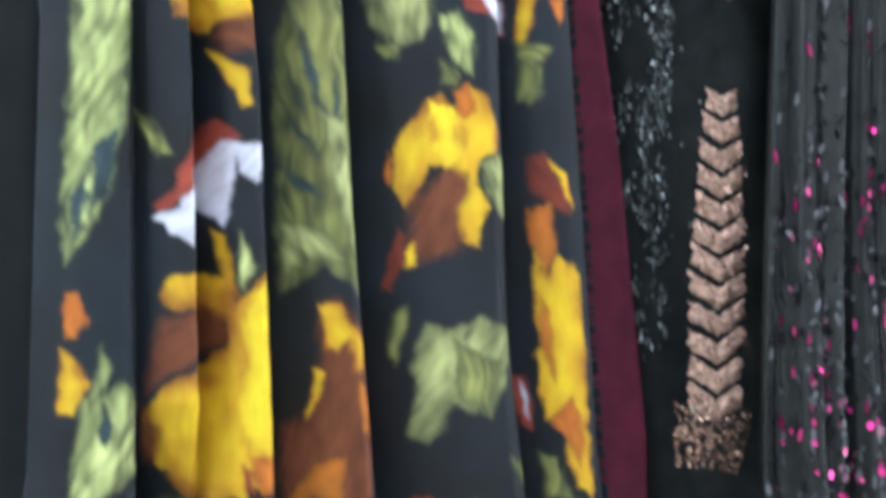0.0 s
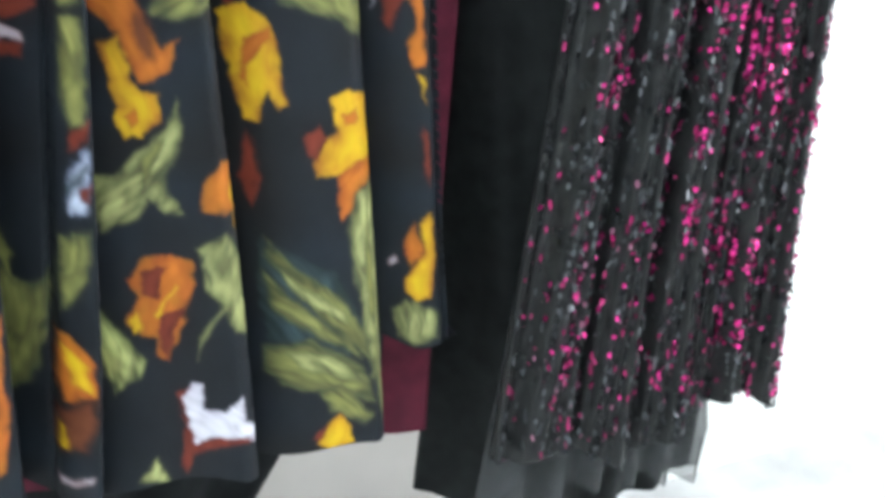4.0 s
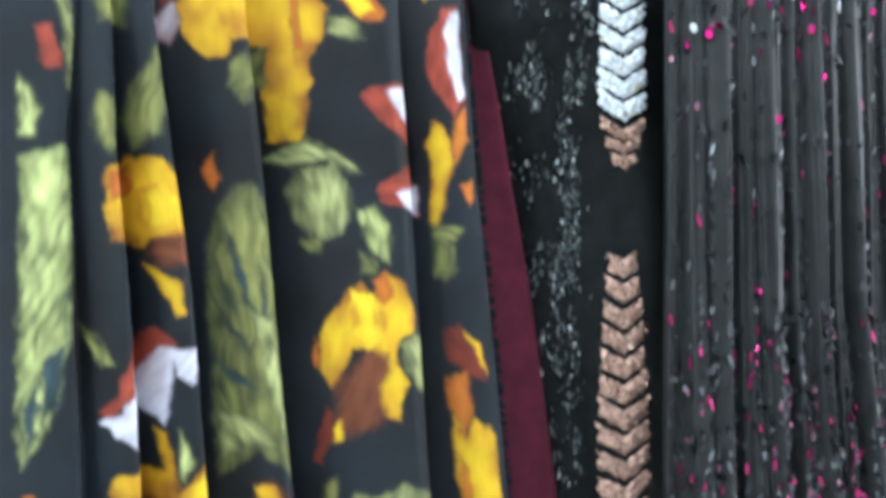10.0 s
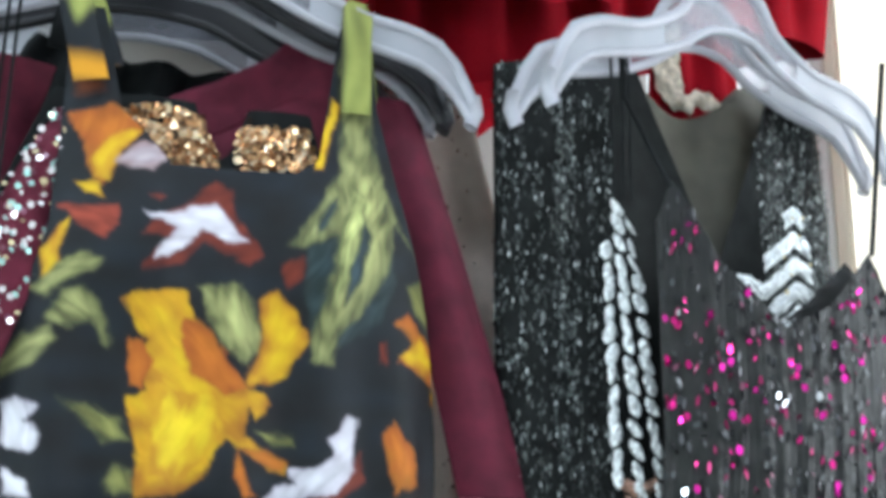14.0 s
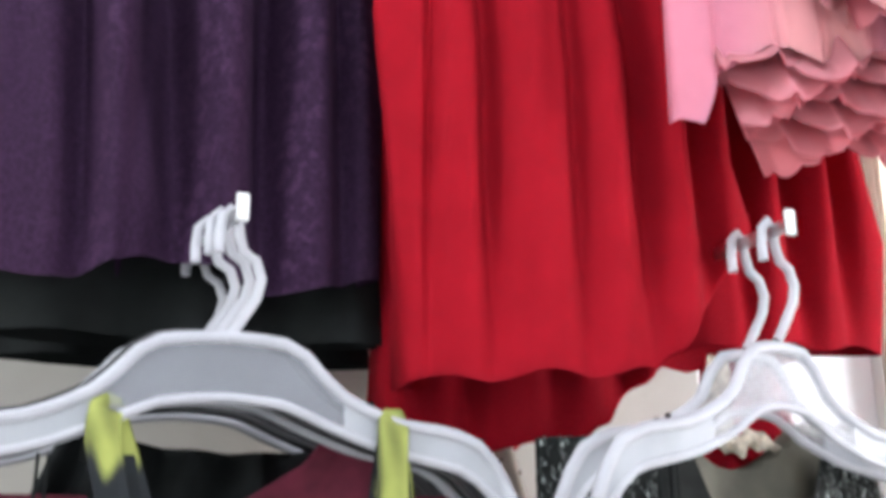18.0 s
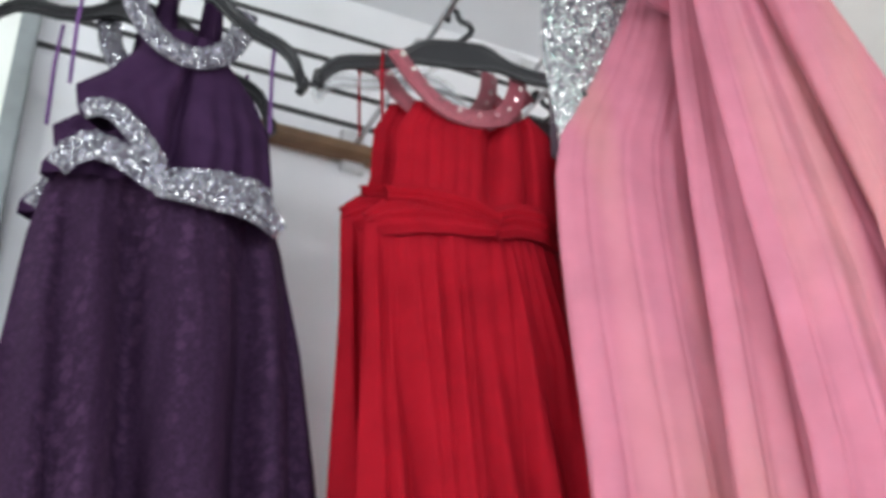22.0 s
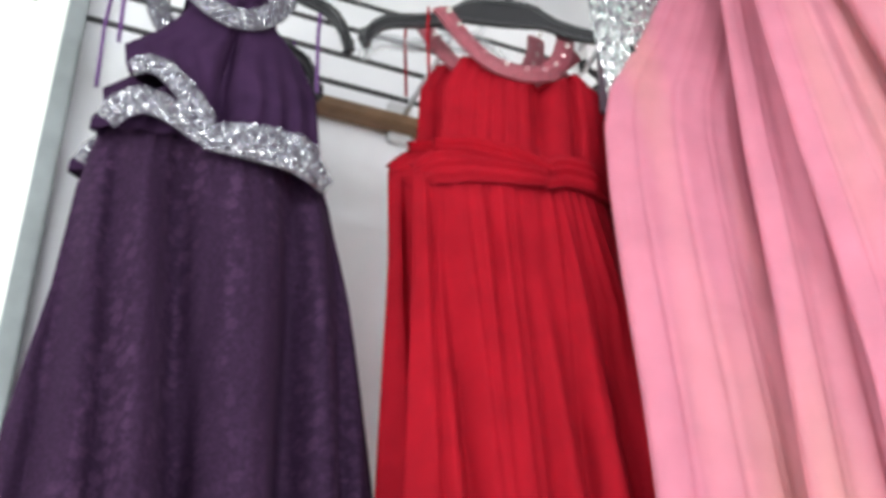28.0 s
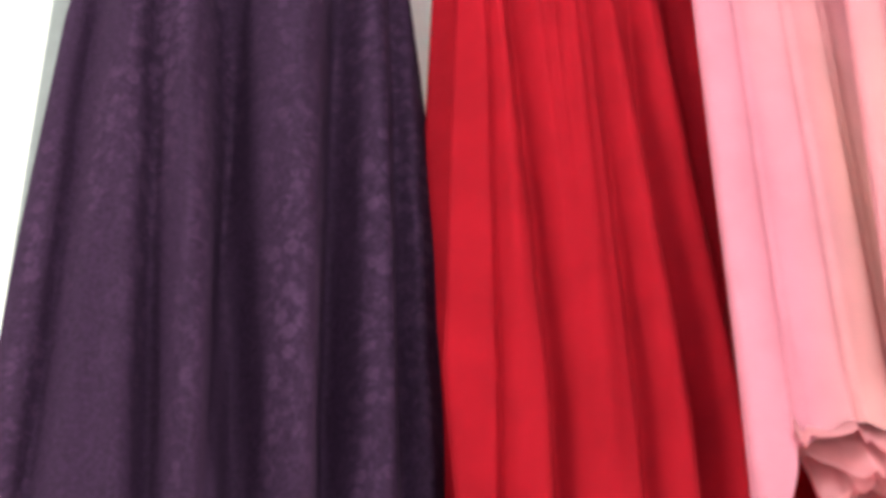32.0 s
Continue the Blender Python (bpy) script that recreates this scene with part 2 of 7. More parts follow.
# ---- the shop's shell ----
def setting(name, bm, mat, label):
    return tagged(part(name, bm, mat), label, name.split("_")[0], kind="structure")


setting("floor", block(-2.2, 2.6, -3.2, WALL + 0.12, FLOOR - 0.1, FLOOR), M_FLOOR, "pale worn concrete shop floor")
setting("ceiling", block(-2.2, 2.6, -3.2, WALL + 0.12, CEIL, CEIL + 0.1), M_CEIL, "pale grey painted flat ceiling")
setting("wall_back", block(-0.239, 0.86, WALL, WALL + 0.12, FLOOR, CEIL), M_WALL, "white slatted display wall behind the dresses")
# added sheet: shade behind the lower dresses, put into its colour
setting("panel_lower", block(-0.2385, 0.60, WALL - 0.006, WALL - 0.001, FLOOR + 0.001, 1.76, 0.001), M_WALL_SHADE, "added grey-beige sheet that stands in for shade on the lower display wall")
setting("wall_left", block(-2.2, -0.2391, WALL - 0.02, WALL + 0.12, FLOOR, CEIL), M_SIDE, "plain white painted wall beside the display")
setting("wall_right", block(0.8601, 2.6, WALL - 0.02, WALL + 0.12, FLOOR, CEIL), M_SIDE, "white painted wall beside the display")
setting("panel", block(0.862, 1.9, WALL - 0.05, WALL - 0.021, 1.05, CEIL - 0.002, 0.004), M_BEIGE, "beige wooden panel fixed to the wall")
setting("wall_west", block(-2.3, -2.2, -3.2, WALL + 0.12, FLOOR, CEIL), M_SIDE, "plain white side wall of the shop")
setting("wall_east", block(2.6, 2.7, -3.2, WALL + 0.12, FLOOR, CEIL), M_SIDE, "plain white side wall of the shop")
setting("wall_south", block(-2.3, 2.7, -3.3, -3.2, FLOOR, CEIL), M_SIDE, "plain white wall opposite the display")

# ---- flower print ----
INKS = {"y": ((0.66, 0.445, 0.008), (0.53, 0.265, 0.008)), "v": ((0.79, 0.62, 0.014), (0.68, 0.45, 0.009)), "o": ((0.50, 0.155, 0.016), (0.26, 0.058, 0.014)),
        "b": ((0.14, 0.045, 0.018), (0.10, 0.028, 0.014)), "r": ((0.30, 0.055, 0.030), (0.17, 0.028, 0.018)), "rd": ((0.16, 0.030, 0.016), (0.09, 0.016, 0.012)),
        "g": ((0.185, 0.185, 0.055), (0.085, 0.090, 0.032)), "l": ((0.31, 0.32, 0.125), (0.160, 0.165, 0.055)), "p": ((0.42, 0.45, 0.17), (0.20, 0.225, 0.068)),
        "w": ((0.66, 0.66, 0.71), (0.46, 0.42, 0.50)), "wd": ((0.40, 0.34, 0.37), (0.26, 0.15, 0.15)), "bw": ((0.50, 0.54, 0.66), (0.10, 0.12, 0.2)), "t": ((0.030, 0.052, 0.062), (0.018, 0.028, 0.035))}
GROUND = (0.0098, 0.0118, 0.0150)
MOTIFS = []


def motif(code, panel, *points):
    """One painted petal or leaf of the print: its ink, the pleat that it lies on (0: bodice, 7: across pleats) and its outline in x and z."""
    MOTIFS.append((code, panel, np.array(points)))


def field(nz, nx, cells, seed):
    """A smooth random field between -1 and 1."""
    r = np.random.RandomState(seed).uniform(-1, 1, (cells[0] + 2, cells[1] + 2))
    a, b = np.linspace(0, cells[0], nz), np.linspace(0, cells[1], nx)
    i, j = a.astype(int), b.astype(int)
    fa, fb = a - i, b - j
    fa, fb = fa * fa * (3 - 2 * fa), fb * fb * (3 - 2 * fb)
    top = r[i][:, j] * (1 - fb) + r[i][:, j + 1] * fb
    low = r[i + 1][:, j] * (1 - fb) + r[i + 1][:, j + 1] * fb
    return top * (1 - fa)[:, None] + low * fa[:, None]


FOLD_1 = [(1.08, -0.055), (0.92, -0.065), (0.60, -0.058), (0.30, -0.055), (0.08, -0.06)]
FOLD_V = [(0.60, 0.0), (0.45, -0.006), (0.25, -0.022), (0.08, -0.036)]
FOLD_2 = [(1.08, -0.02), (0.92, -0.002), (0.82, 0.009), (0.58, 0.019), (0.21, 0.003), (0.08, -0.008)]
FOLD_3 = [(1.08, 0.04), (0.92, 0.056), (0.75, 0.066), (0.51, 0.086), (0.17, 0.113), (0.08, 0.118)]
FOLD_4 = [(1.08, 0.15), (0.89, 0.163), (0.68, 0.170), (0.45, 0.196), (0.14, 0.226), (0.08, 0.232)]


def line_at(points, Z):
    p = np.array(points[::-1])
    return np.interp(Z, p[:, 0], p[:, 1])


GRAIN = np.random.RandomState(77).uniform(-1, 1, (256, 256))


def grain(u, v):
    """Smooth random grain over a plane."""
    i, j = np.floor(u).astype(int), np.floor(v).astype(int)
    fu, fv = u - i, v - j
    fu, fv = fu * fu * (3 - 2 * fu), fv * fv * (3 - 2 * fv)
    i, j, i1, j1 = i % 256, j % 256, (i + 1) % 256, (j + 1) % 256
    return (GRAIN[i, j] * (1 - fu) + GRAIN[i1, j] * fu) * (1 - fv) + (GRAIN[i, j1] * (1 - fu) + GRAIN[i1, j1] * fu) * fv


def inside(px, pz, pts):
    """How far each place lies inside an outline (negative outside)."""
    far, odd = np.full(px.shape, 9.0), np.zeros(px.shape, bool)
    for (x0, z0), (x1, z1) in zip(pts, np.roll(pts, -1, 0)):
        dx, dz = x1 - x0, z1 - z0
        u = np.clip(((px - x0) * dx + (pz - z0) * dz) / max(dx * dx + dz * dz, 1e-9), 0, 1)
        far = np.minimum(far, np.hypot(px - x0 - u * dx, pz - z0 - u * dz))
        if z0 != z1:
            odd ^= ((z0 > pz) != (z1 > pz)) & (px < x0 + (pz - z0) * dx / dz)
    return np.where(odd, far, -far)


def painted(X, Z, skirt, seed):
    """The print's colour at each place of a sheet."""
    nz, nx = X.shape
    wash = field(nz, nx, (30, 12), seed)[..., None]
    col = np.ones((nz, nx, 3)) * np.array(GROUND) * (1 + 0.25 * wash) + np.array((-0.001, 0.0005, 0.002)) * wash
    f1, fv, f2, f3, f4 = (line_at(f, Z) for f in (FOLD_1, FOLD_V, FOLD_2, FOLD_3, FOLD_4))
    low = Z < 0.57
    cut = {1: (None, f1), 2: (f1, np.where(low, fv, f2)), 25: (np.where(low, fv, f1), f2), 3: (f2, f3), 4: (f3, f4), 5: (f4, None)}
    for n, (code, panel, pts) in enumerate(MOTIFS):
        if skirt != (panel > 0):
            continue
        (x0, z0), (x1, z1) = pts.min(0) - 0.006, pts.max(0) + 0.006
        rows = np.where((Z.max(1) > z0) & (Z.min(1) < z1))[0]
        cols = np.where((X.max(0) > x0) & (X.min(0) < x1))[0]
        if len(rows) == 0 or len(cols) == 0:
            continue
        r = (slice(rows[0], rows[-1] + 1), slice(cols[0], cols[-1] + 1))
        x, z = X[r], Z[r]
        px = x + 0.0016 * grain(x * 130 + n, z * 130) + 0.0006 * grain(x * 420, z * 420 + n)
        pz = z + 0.0016 * grain(x * 130, z * 130 + 50 + n) + 0.0006 * grain(x * 420 + 90, z * 420)
        mid = pts.mean(0)
        way = np.linalg.svd(pts - mid)[2][0]
        along, side = (x - mid[0]) * way[0] + (z - mid[1]) * way[1], (x - mid[0]) * way[1] - (z - mid[1]) * way[0]
        leaf = code in ("g", "l", "p", "t")
        bend = along + 0.5 * np.abs(side) if leaf else along
        streak = grain(bend * 45 + n * 7, side * 420 + 2.0 * grain(along * 60, side * 60))
        if code in ("l", "p"):
            streak = 0.55 * streak + 0.70 * grain((0.90 * side - 0.42 * along) * 300 + n, (0.90 * along + 0.42 * side) * 38)
        brush = grain(bend * 90 + 31, side * 170 + n)
        deep = inside(px, pz, pts)
        depth = np.clip(deep / max(deep.max(), 1e-3), 0, 1)
        soft = 0.0085 if code == "b" else 0.0050 if leaf else 0.0040
        alpha = np.clip((deep + 0.0007 * streak + 0.45 * soft) / soft, 0, 1)
        alpha = alpha * alpha * (3 - 2 * alpha)
        lo, hi = cut.get(panel, (None, None))
        if lo is not None:
            alpha = alpha * (x > lo[r])
        if hi is not None:
            alpha = alpha * (x <= hi[r])
        c0, c1 = (np.array(c) for c in INKS[code])
        g = np.clip(0.25 + 0.75 * depth ** 0.7 + 0.30 * brush, 0, 1)[..., None]
        tone = c1 + (c0 - c1) * g
        s1, b1, d1 = streak[..., None], brush[..., None], depth[..., None]
        if leaf:
            tone = tone * np.clip(1.12 + 0.50 * s1 + 0.25 * b1, 0.3, 1.9)
            teal = np.clip(0.55 * (1 - d1) ** 2 + 0.35 * np.clip(-b1 - 0.25, 0, 1), 0, 0.7)
            teal = np.clip(teal + (0.55 * np.clip(-s1 - 0.22, 0, 1) * np.clip(0.7 + b1, 0, 1) if code in ("l", "p") else 0), 0, 0.8)
            tone = tone * (1 - teal) + np.array((0.022, 0.034, 0.026)) * teal
        elif code in ("y", "v", "o"):
            cloud = grain(x * 55 + 3 * n, z * 55)[..., None] + 0.5 * grain(x * 120, z * 120 + n)[..., None]
            burn = np.clip(0.75 * (1 - d1) ** 2 * (0.45 + 0.8 * cloud) + 0.40 * np.clip(s1, 0, 1) * np.clip(0.5 + cloud, 0, 1) + 0.28 * np.clip(cloud, 0, 1), 0, 0.75)
            tone = tone * (1 + 0.10 * s1) * (1 - burn) + np.array((0.39, 0.150, 0.012)) * burn
            dark = np.clip(0.5 * (1 - d1) ** 4 * (0.5 + cloud), 0, 0.5) if code != "v" else 0
            tone = tone * (1 - dark) + np.array((0.13, 0.036, 0.014)) * dark
        else:
            tone = tone * np.clip(1 + 0.14 * s1 + 0.12 * b1, 0.5, 1.4)
        col[r] = col[r] * (1 - alpha[..., None]) + 0.87 * tone * alpha[..., None]
    return np.clip(col, 0.004, 1)


def print_material():
    m = material("flower_print_cloth", (0.5, 0.5, 0.5), 0.62, vary=0.08, scale=60, bump=0.12, bump_scale=1100, spec=0.2)
    nt = m.node_tree
    at = nt.nodes.new("ShaderNodeAttribute")
    at.attribute_name = "print"
    mix = [n for n in nt.nodes if n.bl_idname == "ShaderNodeMix"][0]
    nt.links.new(at.outputs["Color"], mix.inputs[6])
    return m


M_FLORAL = print_material()
motif("r", 1, (-0.084, 0.989), (-0.074, 0.991), (-0.067, 0.974), (-0.068, 0.962), (-0.079, 0.964))
motif("l", 1, (-0.075, 1.021), (-0.065, 1.014), (-0.059, 0.982), (-0.055, 0.96), (-0.061, 0.941), (-0.065, 0.953), (-0.067, 0.989))
motif("p", 1, (-0.094, 0.961), (-0.086, 0.954), (-0.081, 0.938), (-0.085, 0.922), (-0.095, 0.924))
motif("g", 2, (-0.053, 1.054), (-0.039, 1.052), (-0.031, 1.04), (-0.027, 1.011), (-0.029, 0.991), (-0.044, 0.992), (-0.05, 1.006), (-0.043, 1.024))
motif("g", 2, (-0.009, 0.981), (-0.004, 0.944), (-0.01, 0.923), (-0.026, 0.914), (-0.033, 0.935), (-0.025, 0.96))
motif("g", 2, (-0.048, 0.952), (-0.036, 0.945), (-0.035, 0.916), (-0.041, 0.908), (-0.05, 0.92), (-0.051, 0.938))
motif("rd", 3, (-0.02, 1.052), (-0.004, 1.055), (-0.007, 1.046), (-0.02, 1.044))
motif("l", 3, (0.011, 1.061), (0.023, 1.069), (0.027, 1.052), (0.019, 1.026), (0.007, 1.019), (0.009, 1.041))
motif("l", 3, (-0.014, 1.061), (0.007, 1.067), (0.003, 1.057), (-0.011, 1.055))
motif("w", 3, (-0.006, 1.044), (-0.002, 1.04), (-0.011, 1.03), (-0.012, 1.015), (-0.011, 1.002), (-0.017, 1.006), (-0.021, 1.021))
motif("wd", 3, (-0.012, 1.001), (0.002, 1.012), (0.007, 0.997), (-0.002, 0.983), (-0.012, 0.992))
motif("rd", 3, (-0.009, 1.016), (0.007, 1.034), (0.01, 1.026), (0.002, 1.012), (-0.007, 1.008))
motif("o", 3, (0.025, 1.067), (0.046, 1.068), (0.044, 1.059), (0.032, 1.05))
motif("y", 7, (0.046, 1.068), (0.094, 1.069), (0.097, 1.039), (0.088, 1.027), (0.103, 1.012), (0.101, 0.996), (0.09, 0.975), (0.092, 0.962), (0.086, 0.923), (0.065, 0.923), (0.061, 0.959), (0.062, 0.986), (0.038, 0.986), (0.035, 0.977), (0.023, 0.972), (0.009, 0.986), (0.003, 1.008), (0.01, 1.021), (0.025, 1.031), (0.041, 1.048))
motif("o", 3, (0.018, 1.037), (0.042, 1.054), (0.041, 1.041), (0.026, 1.03))
motif("o", 4, (0.074, 1.065), (0.086, 1.054), (0.082, 1.027), (0.086, 0.981), (0.08, 0.981), (0.076, 1.02), (0.072, 1.046))
motif("b", 4, (0.094, 1.064), (0.122, 1.066), (0.125, 1.051), (0.105, 1.039), (0.09, 1.042))
motif("y", 4, (0.142, 1.067), (0.144, 1.051), (0.133, 1.037), (0.115, 1.031), (0.103, 1.035), (0.109, 1.043), (0.125, 1.045), (0.133, 1.059))
motif("o", 4, (0.101, 1.035), (0.125, 1.027), (0.145, 1.01), (0.14, 1.002), (0.125, 1.004), (0.111, 1.016))
motif("v", 4, (0.109, 1.025), (0.129, 1.019), (0.136, 1.01), (0.125, 1.006), (0.113, 1.016))
motif("l", 4, (0.103, 1.008), (0.125, 1.002), (0.128, 0.99), (0.115, 0.989), (0.101, 0.994))
motif("g", 7, (0.035, 0.973), (0.06, 0.986), (0.064, 0.963), (0.053, 0.951), (0.043, 0.941), (0.033, 0.959))
motif("o", 5, (0.169, 1.071), (0.203, 1.075), (0.2, 1.047), (0.177, 1.049), (0.164, 1.057))
motif("y", 5, (0.169, 1.037), (0.188, 1.036), (0.186, 1.025), (0.175, 1.021))
motif("r", 5, (0.188, 1.017), (0.201, 1.02), (0.202, 0.989), (0.205, 0.952), (0.197, 0.94), (0.183, 0.957), (0.175, 0.977), (0.177, 0.997))
motif("w", 5, (0.195, 1.014), (0.201, 1.016), (0.203, 0.981), (0.205, 0.956), (0.199, 0.952), (0.191, 0.981), (0.189, 1.001))
motif("r", 4, (0.124, 0.953), (0.134, 0.959), (0.164, 0.962), (0.162, 0.917), (0.147, 0.927), (0.135, 0.939))
motif("w", 4, (0.141, 0.955), (0.16, 0.959), (0.161, 0.933), (0.147, 0.945))
motif("r", 7, (0.133, 0.888), (0.161, 0.907), (0.173, 0.892), (0.173, 0.87), (0.153, 0.874), (0.138, 0.878))
motif("w", 7, (0.148, 0.886), (0.172, 0.892), (0.173, 0.872), (0.153, 0.876))
motif("y", 5, (0.181, 0.939), (0.19, 0.932), (0.196, 0.908), (0.19, 0.888), (0.185, 0.861), (0.179, 0.868), (0.181, 0.9), (0.178, 0.92))
motif("o", 5, (0.197, 0.94), (0.205, 0.948), (0.206, 0.923), (0.198, 0.907), (0.192, 0.916))
motif("o", 5, (0.199, 0.891), (0.208, 0.895), (0.21, 0.883), (0.205, 0.875))
motif("g", 5, (0.182, 0.86), (0.194, 0.859), (0.195, 0.831), (0.186, 0.821), (0.181, 0.835))
motif("p", 1, (-0.094, 0.912), (-0.067, 0.917), (-0.063, 0.911), (-0.062, 0.847), (-0.066, 0.811), (-0.073, 0.756), (-0.084, 0.735), (-0.098, 0.718), (-0.1, 0.742), (-0.097, 0.812))
motif("t", 1, (-0.083, 0.784), (-0.07, 0.794), (-0.073, 0.756), (-0.084, 0.745))
motif("t", 1, (-0.094, 0.756), (-0.083, 0.777), (-0.088, 0.742), (-0.096, 0.728))
motif("l", 4, (0.058, 0.913), (0.09, 0.926), (0.108, 0.914), (0.126, 0.901), (0.117, 0.899), (0.101, 0.908), (0.08, 0.905))
motif("l", 4, (0.08, 0.905), (0.106, 0.908), (0.119, 0.889), (0.119, 0.874), (0.112, 0.858), (0.094, 0.853), (0.082, 0.867), (0.076, 0.887))
motif("g", 4, (0.084, 0.859), (0.098, 0.855), (0.096, 0.845), (0.087, 0.846))
motif("p", 4, (0.122, 0.875), (0.132, 0.88), (0.144, 0.862), (0.142, 0.836), (0.133, 0.842), (0.123, 0.858))
motif("g", 4, (0.121, 0.846), (0.136, 0.839), (0.132, 0.829), (0.123, 0.831))
motif("o", 3, (0.018, 0.903), (0.025, 0.914), (0.03, 0.895), (0.025, 0.888), (0.02, 0.894))
motif("y", 2, (-0.044, 0.901), (-0.027, 0.912), (-0.01, 0.908), (0, 0.896), (0.011, 0.878), (0.007, 0.857), (-0.016, 0.857), (-0.02, 0.852), (-0.042, 0.856), (-0.045, 0.877))
motif("o", 2, (-0.043, 0.901), (-0.027, 0.906), (-0.028, 0.887), (-0.042, 0.88))
motif("v", 2, (-0.024, 0.89), (-0.01, 0.892), (-0.002, 0.881), (-0.004, 0.863), (-0.016, 0.861), (-0.025, 0.872))
motif("b", 2, (-0.017, 0.859), (0.007, 0.857), (0.006, 0.839), (-0.01, 0.839), (-0.019, 0.847))
motif("y", 2, (-0.021, 0.843), (-0.01, 0.835), (0.001, 0.828), (0.003, 0.81), (-0.004, 0.808), (-0.011, 0.821))
motif("g", 3, (0.038, 0.893), (0.047, 0.894), (0.069, 0.864), (0.075, 0.79), (0.077, 0.732), (0.07, 0.7), (0.048, 0.716), (0.025, 0.699), (0.022, 0.743), (0.022, 0.773), (0.02, 0.81), (0.021, 0.855), (0.029, 0.88))
motif("t", 3, (0.032, 0.869), (0.043, 0.835), (0.049, 0.802), (0.046, 0.802), (0.037, 0.832))
motif("t", 3, (0.023, 0.818), (0.036, 0.798), (0.046, 0.78), (0.035, 0.791))
motif("t", 3, (0.022, 0.784), (0.042, 0.765), (0.048, 0.757), (0.036, 0.761))
motif("t", 3, (0.05, 0.846), (0.056, 0.809), (0.059, 0.787), (0.052, 0.809))
motif("t", 3, (0.026, 0.844), (0.033, 0.825), (0.039, 0.802), (0.032, 0.814))
motif("l", 3, (0.046, 0.809), (0.06, 0.801), (0.067, 0.749), (0.067, 0.719), (0.055, 0.75))
motif("l", 3, (0.026, 0.746), (0.048, 0.739), (0.061, 0.72), (0.041, 0.72), (0.025, 0.709))
motif("g", 2, (-0.063, 0.808), (-0.053, 0.8), (-0.041, 0.779), (-0.049, 0.777), (-0.059, 0.794))
motif("r", 2, (-0.036, 0.775), (-0.024, 0.8), (-0.015, 0.801), (-0.003, 0.79), (-0.019, 0.778), (-0.033, 0.754), (-0.048, 0.744), (-0.051, 0.751), (-0.041, 0.758))
motif("w", 2, (-0.025, 0.774), (-0.014, 0.789), (-0.003, 0.787), (0.012, 0.786), (0.009, 0.777), (0.005, 0.765), (-0.003, 0.769), (-0.006, 0.778), (-0.008, 0.753), (-0.012, 0.738), (-0.018, 0.745), (-0.026, 0.75), (-0.029, 0.728), (-0.042, 0.733), (-0.051, 0.744), (-0.038, 0.747), (-0.033, 0.758))
motif("y", 2, (-0.048, 0.699), (-0.042, 0.71), (-0.028, 0.713), (-0.011, 0.71), (-0.017, 0.738), (-0.011, 0.735), (-0.006, 0.71), (-0.004, 0.697), (0.013, 0.715), (0.014, 0.704), (0.016, 0.65), (0.017, 0.592), (0.01, 0.589), (0.002, 0.592), (0.001, 0.575), (-0.004, 0.585), (-0.019, 0.576), (-0.038, 0.594), (-0.05, 0.611), (-0.054, 0.634), (-0.045, 0.65), (-0.021, 0.662), (-0.009, 0.669), (-0.011, 0.685), (-0.028, 0.692), (-0.042, 0.692))
motif("b", 2, (-0.047, 0.687), (-0.02, 0.694), (-0.009, 0.686), (-0.007, 0.674), (-0.026, 0.663), (-0.043, 0.653), (-0.054, 0.646), (-0.052, 0.668))
motif("v", 2, (-0.003, 0.694), (0.013, 0.713), (0.014, 0.682), (0.017, 0.608), (0.002, 0.608), (-0.002, 0.624), (-0.003, 0.656))
motif("o", 2, (0.002, 0.608), (0.018, 0.608), (0.017, 0.588), (0.008, 0.587))
motif("r", 2, (-0.001, 0.605), (0.004, 0.599), (0.006, 0.586), (0.001, 0.589))
motif("b", 2, (-0.055, 0.64), (-0.044, 0.624), (-0.047, 0.604), (-0.054, 0.607))
motif("p", 2, (-0.004, 0.738), (0.006, 0.716), (-0.002, 0.7), (-0.004, 0.719))
motif("g", 2, (-0.049, 0.583), (-0.032, 0.587), (-0.014, 0.581), (-0.003, 0.575), (-0.009, 0.564), (-0.015, 0.547), (-0.027, 0.538), (-0.036, 0.55), (-0.048, 0.546))
motif("g", 25, (0, 0.562), (0.01, 0.571), (0.016, 0.566), (0.014, 0.553), (0.004, 0.547))
motif("p", 1, (-0.091, 0.634), (-0.081, 0.653), (-0.078, 0.673), (-0.072, 0.659), (-0.076, 0.644), (-0.064, 0.653), (-0.057, 0.64), (-0.058, 0.603), (-0.067, 0.594), (-0.076, 0.588), (-0.085, 0.569), (-0.089, 0.558), (-0.094, 0.56))
motif("t", 1, (-0.076, 0.641), (-0.069, 0.625), (-0.075, 0.613), (-0.079, 0.625))
motif("y", 1, (-0.091, 0.659), (-0.086, 0.654), (-0.087, 0.642), (-0.091, 0.639))
motif("o", 1, (-0.089, 0.514), (-0.057, 0.512), (-0.046, 0.476), (-0.045, 0.447), (-0.088, 0.468), (-0.088, 0.493))
motif("y", 1, (-0.073, 0.512), (-0.057, 0.509), (-0.048, 0.458), (-0.067, 0.477), (-0.082, 0.477))
motif("r", 1, (-0.088, 0.514), (-0.078, 0.509), (-0.074, 0.494), (-0.087, 0.496))
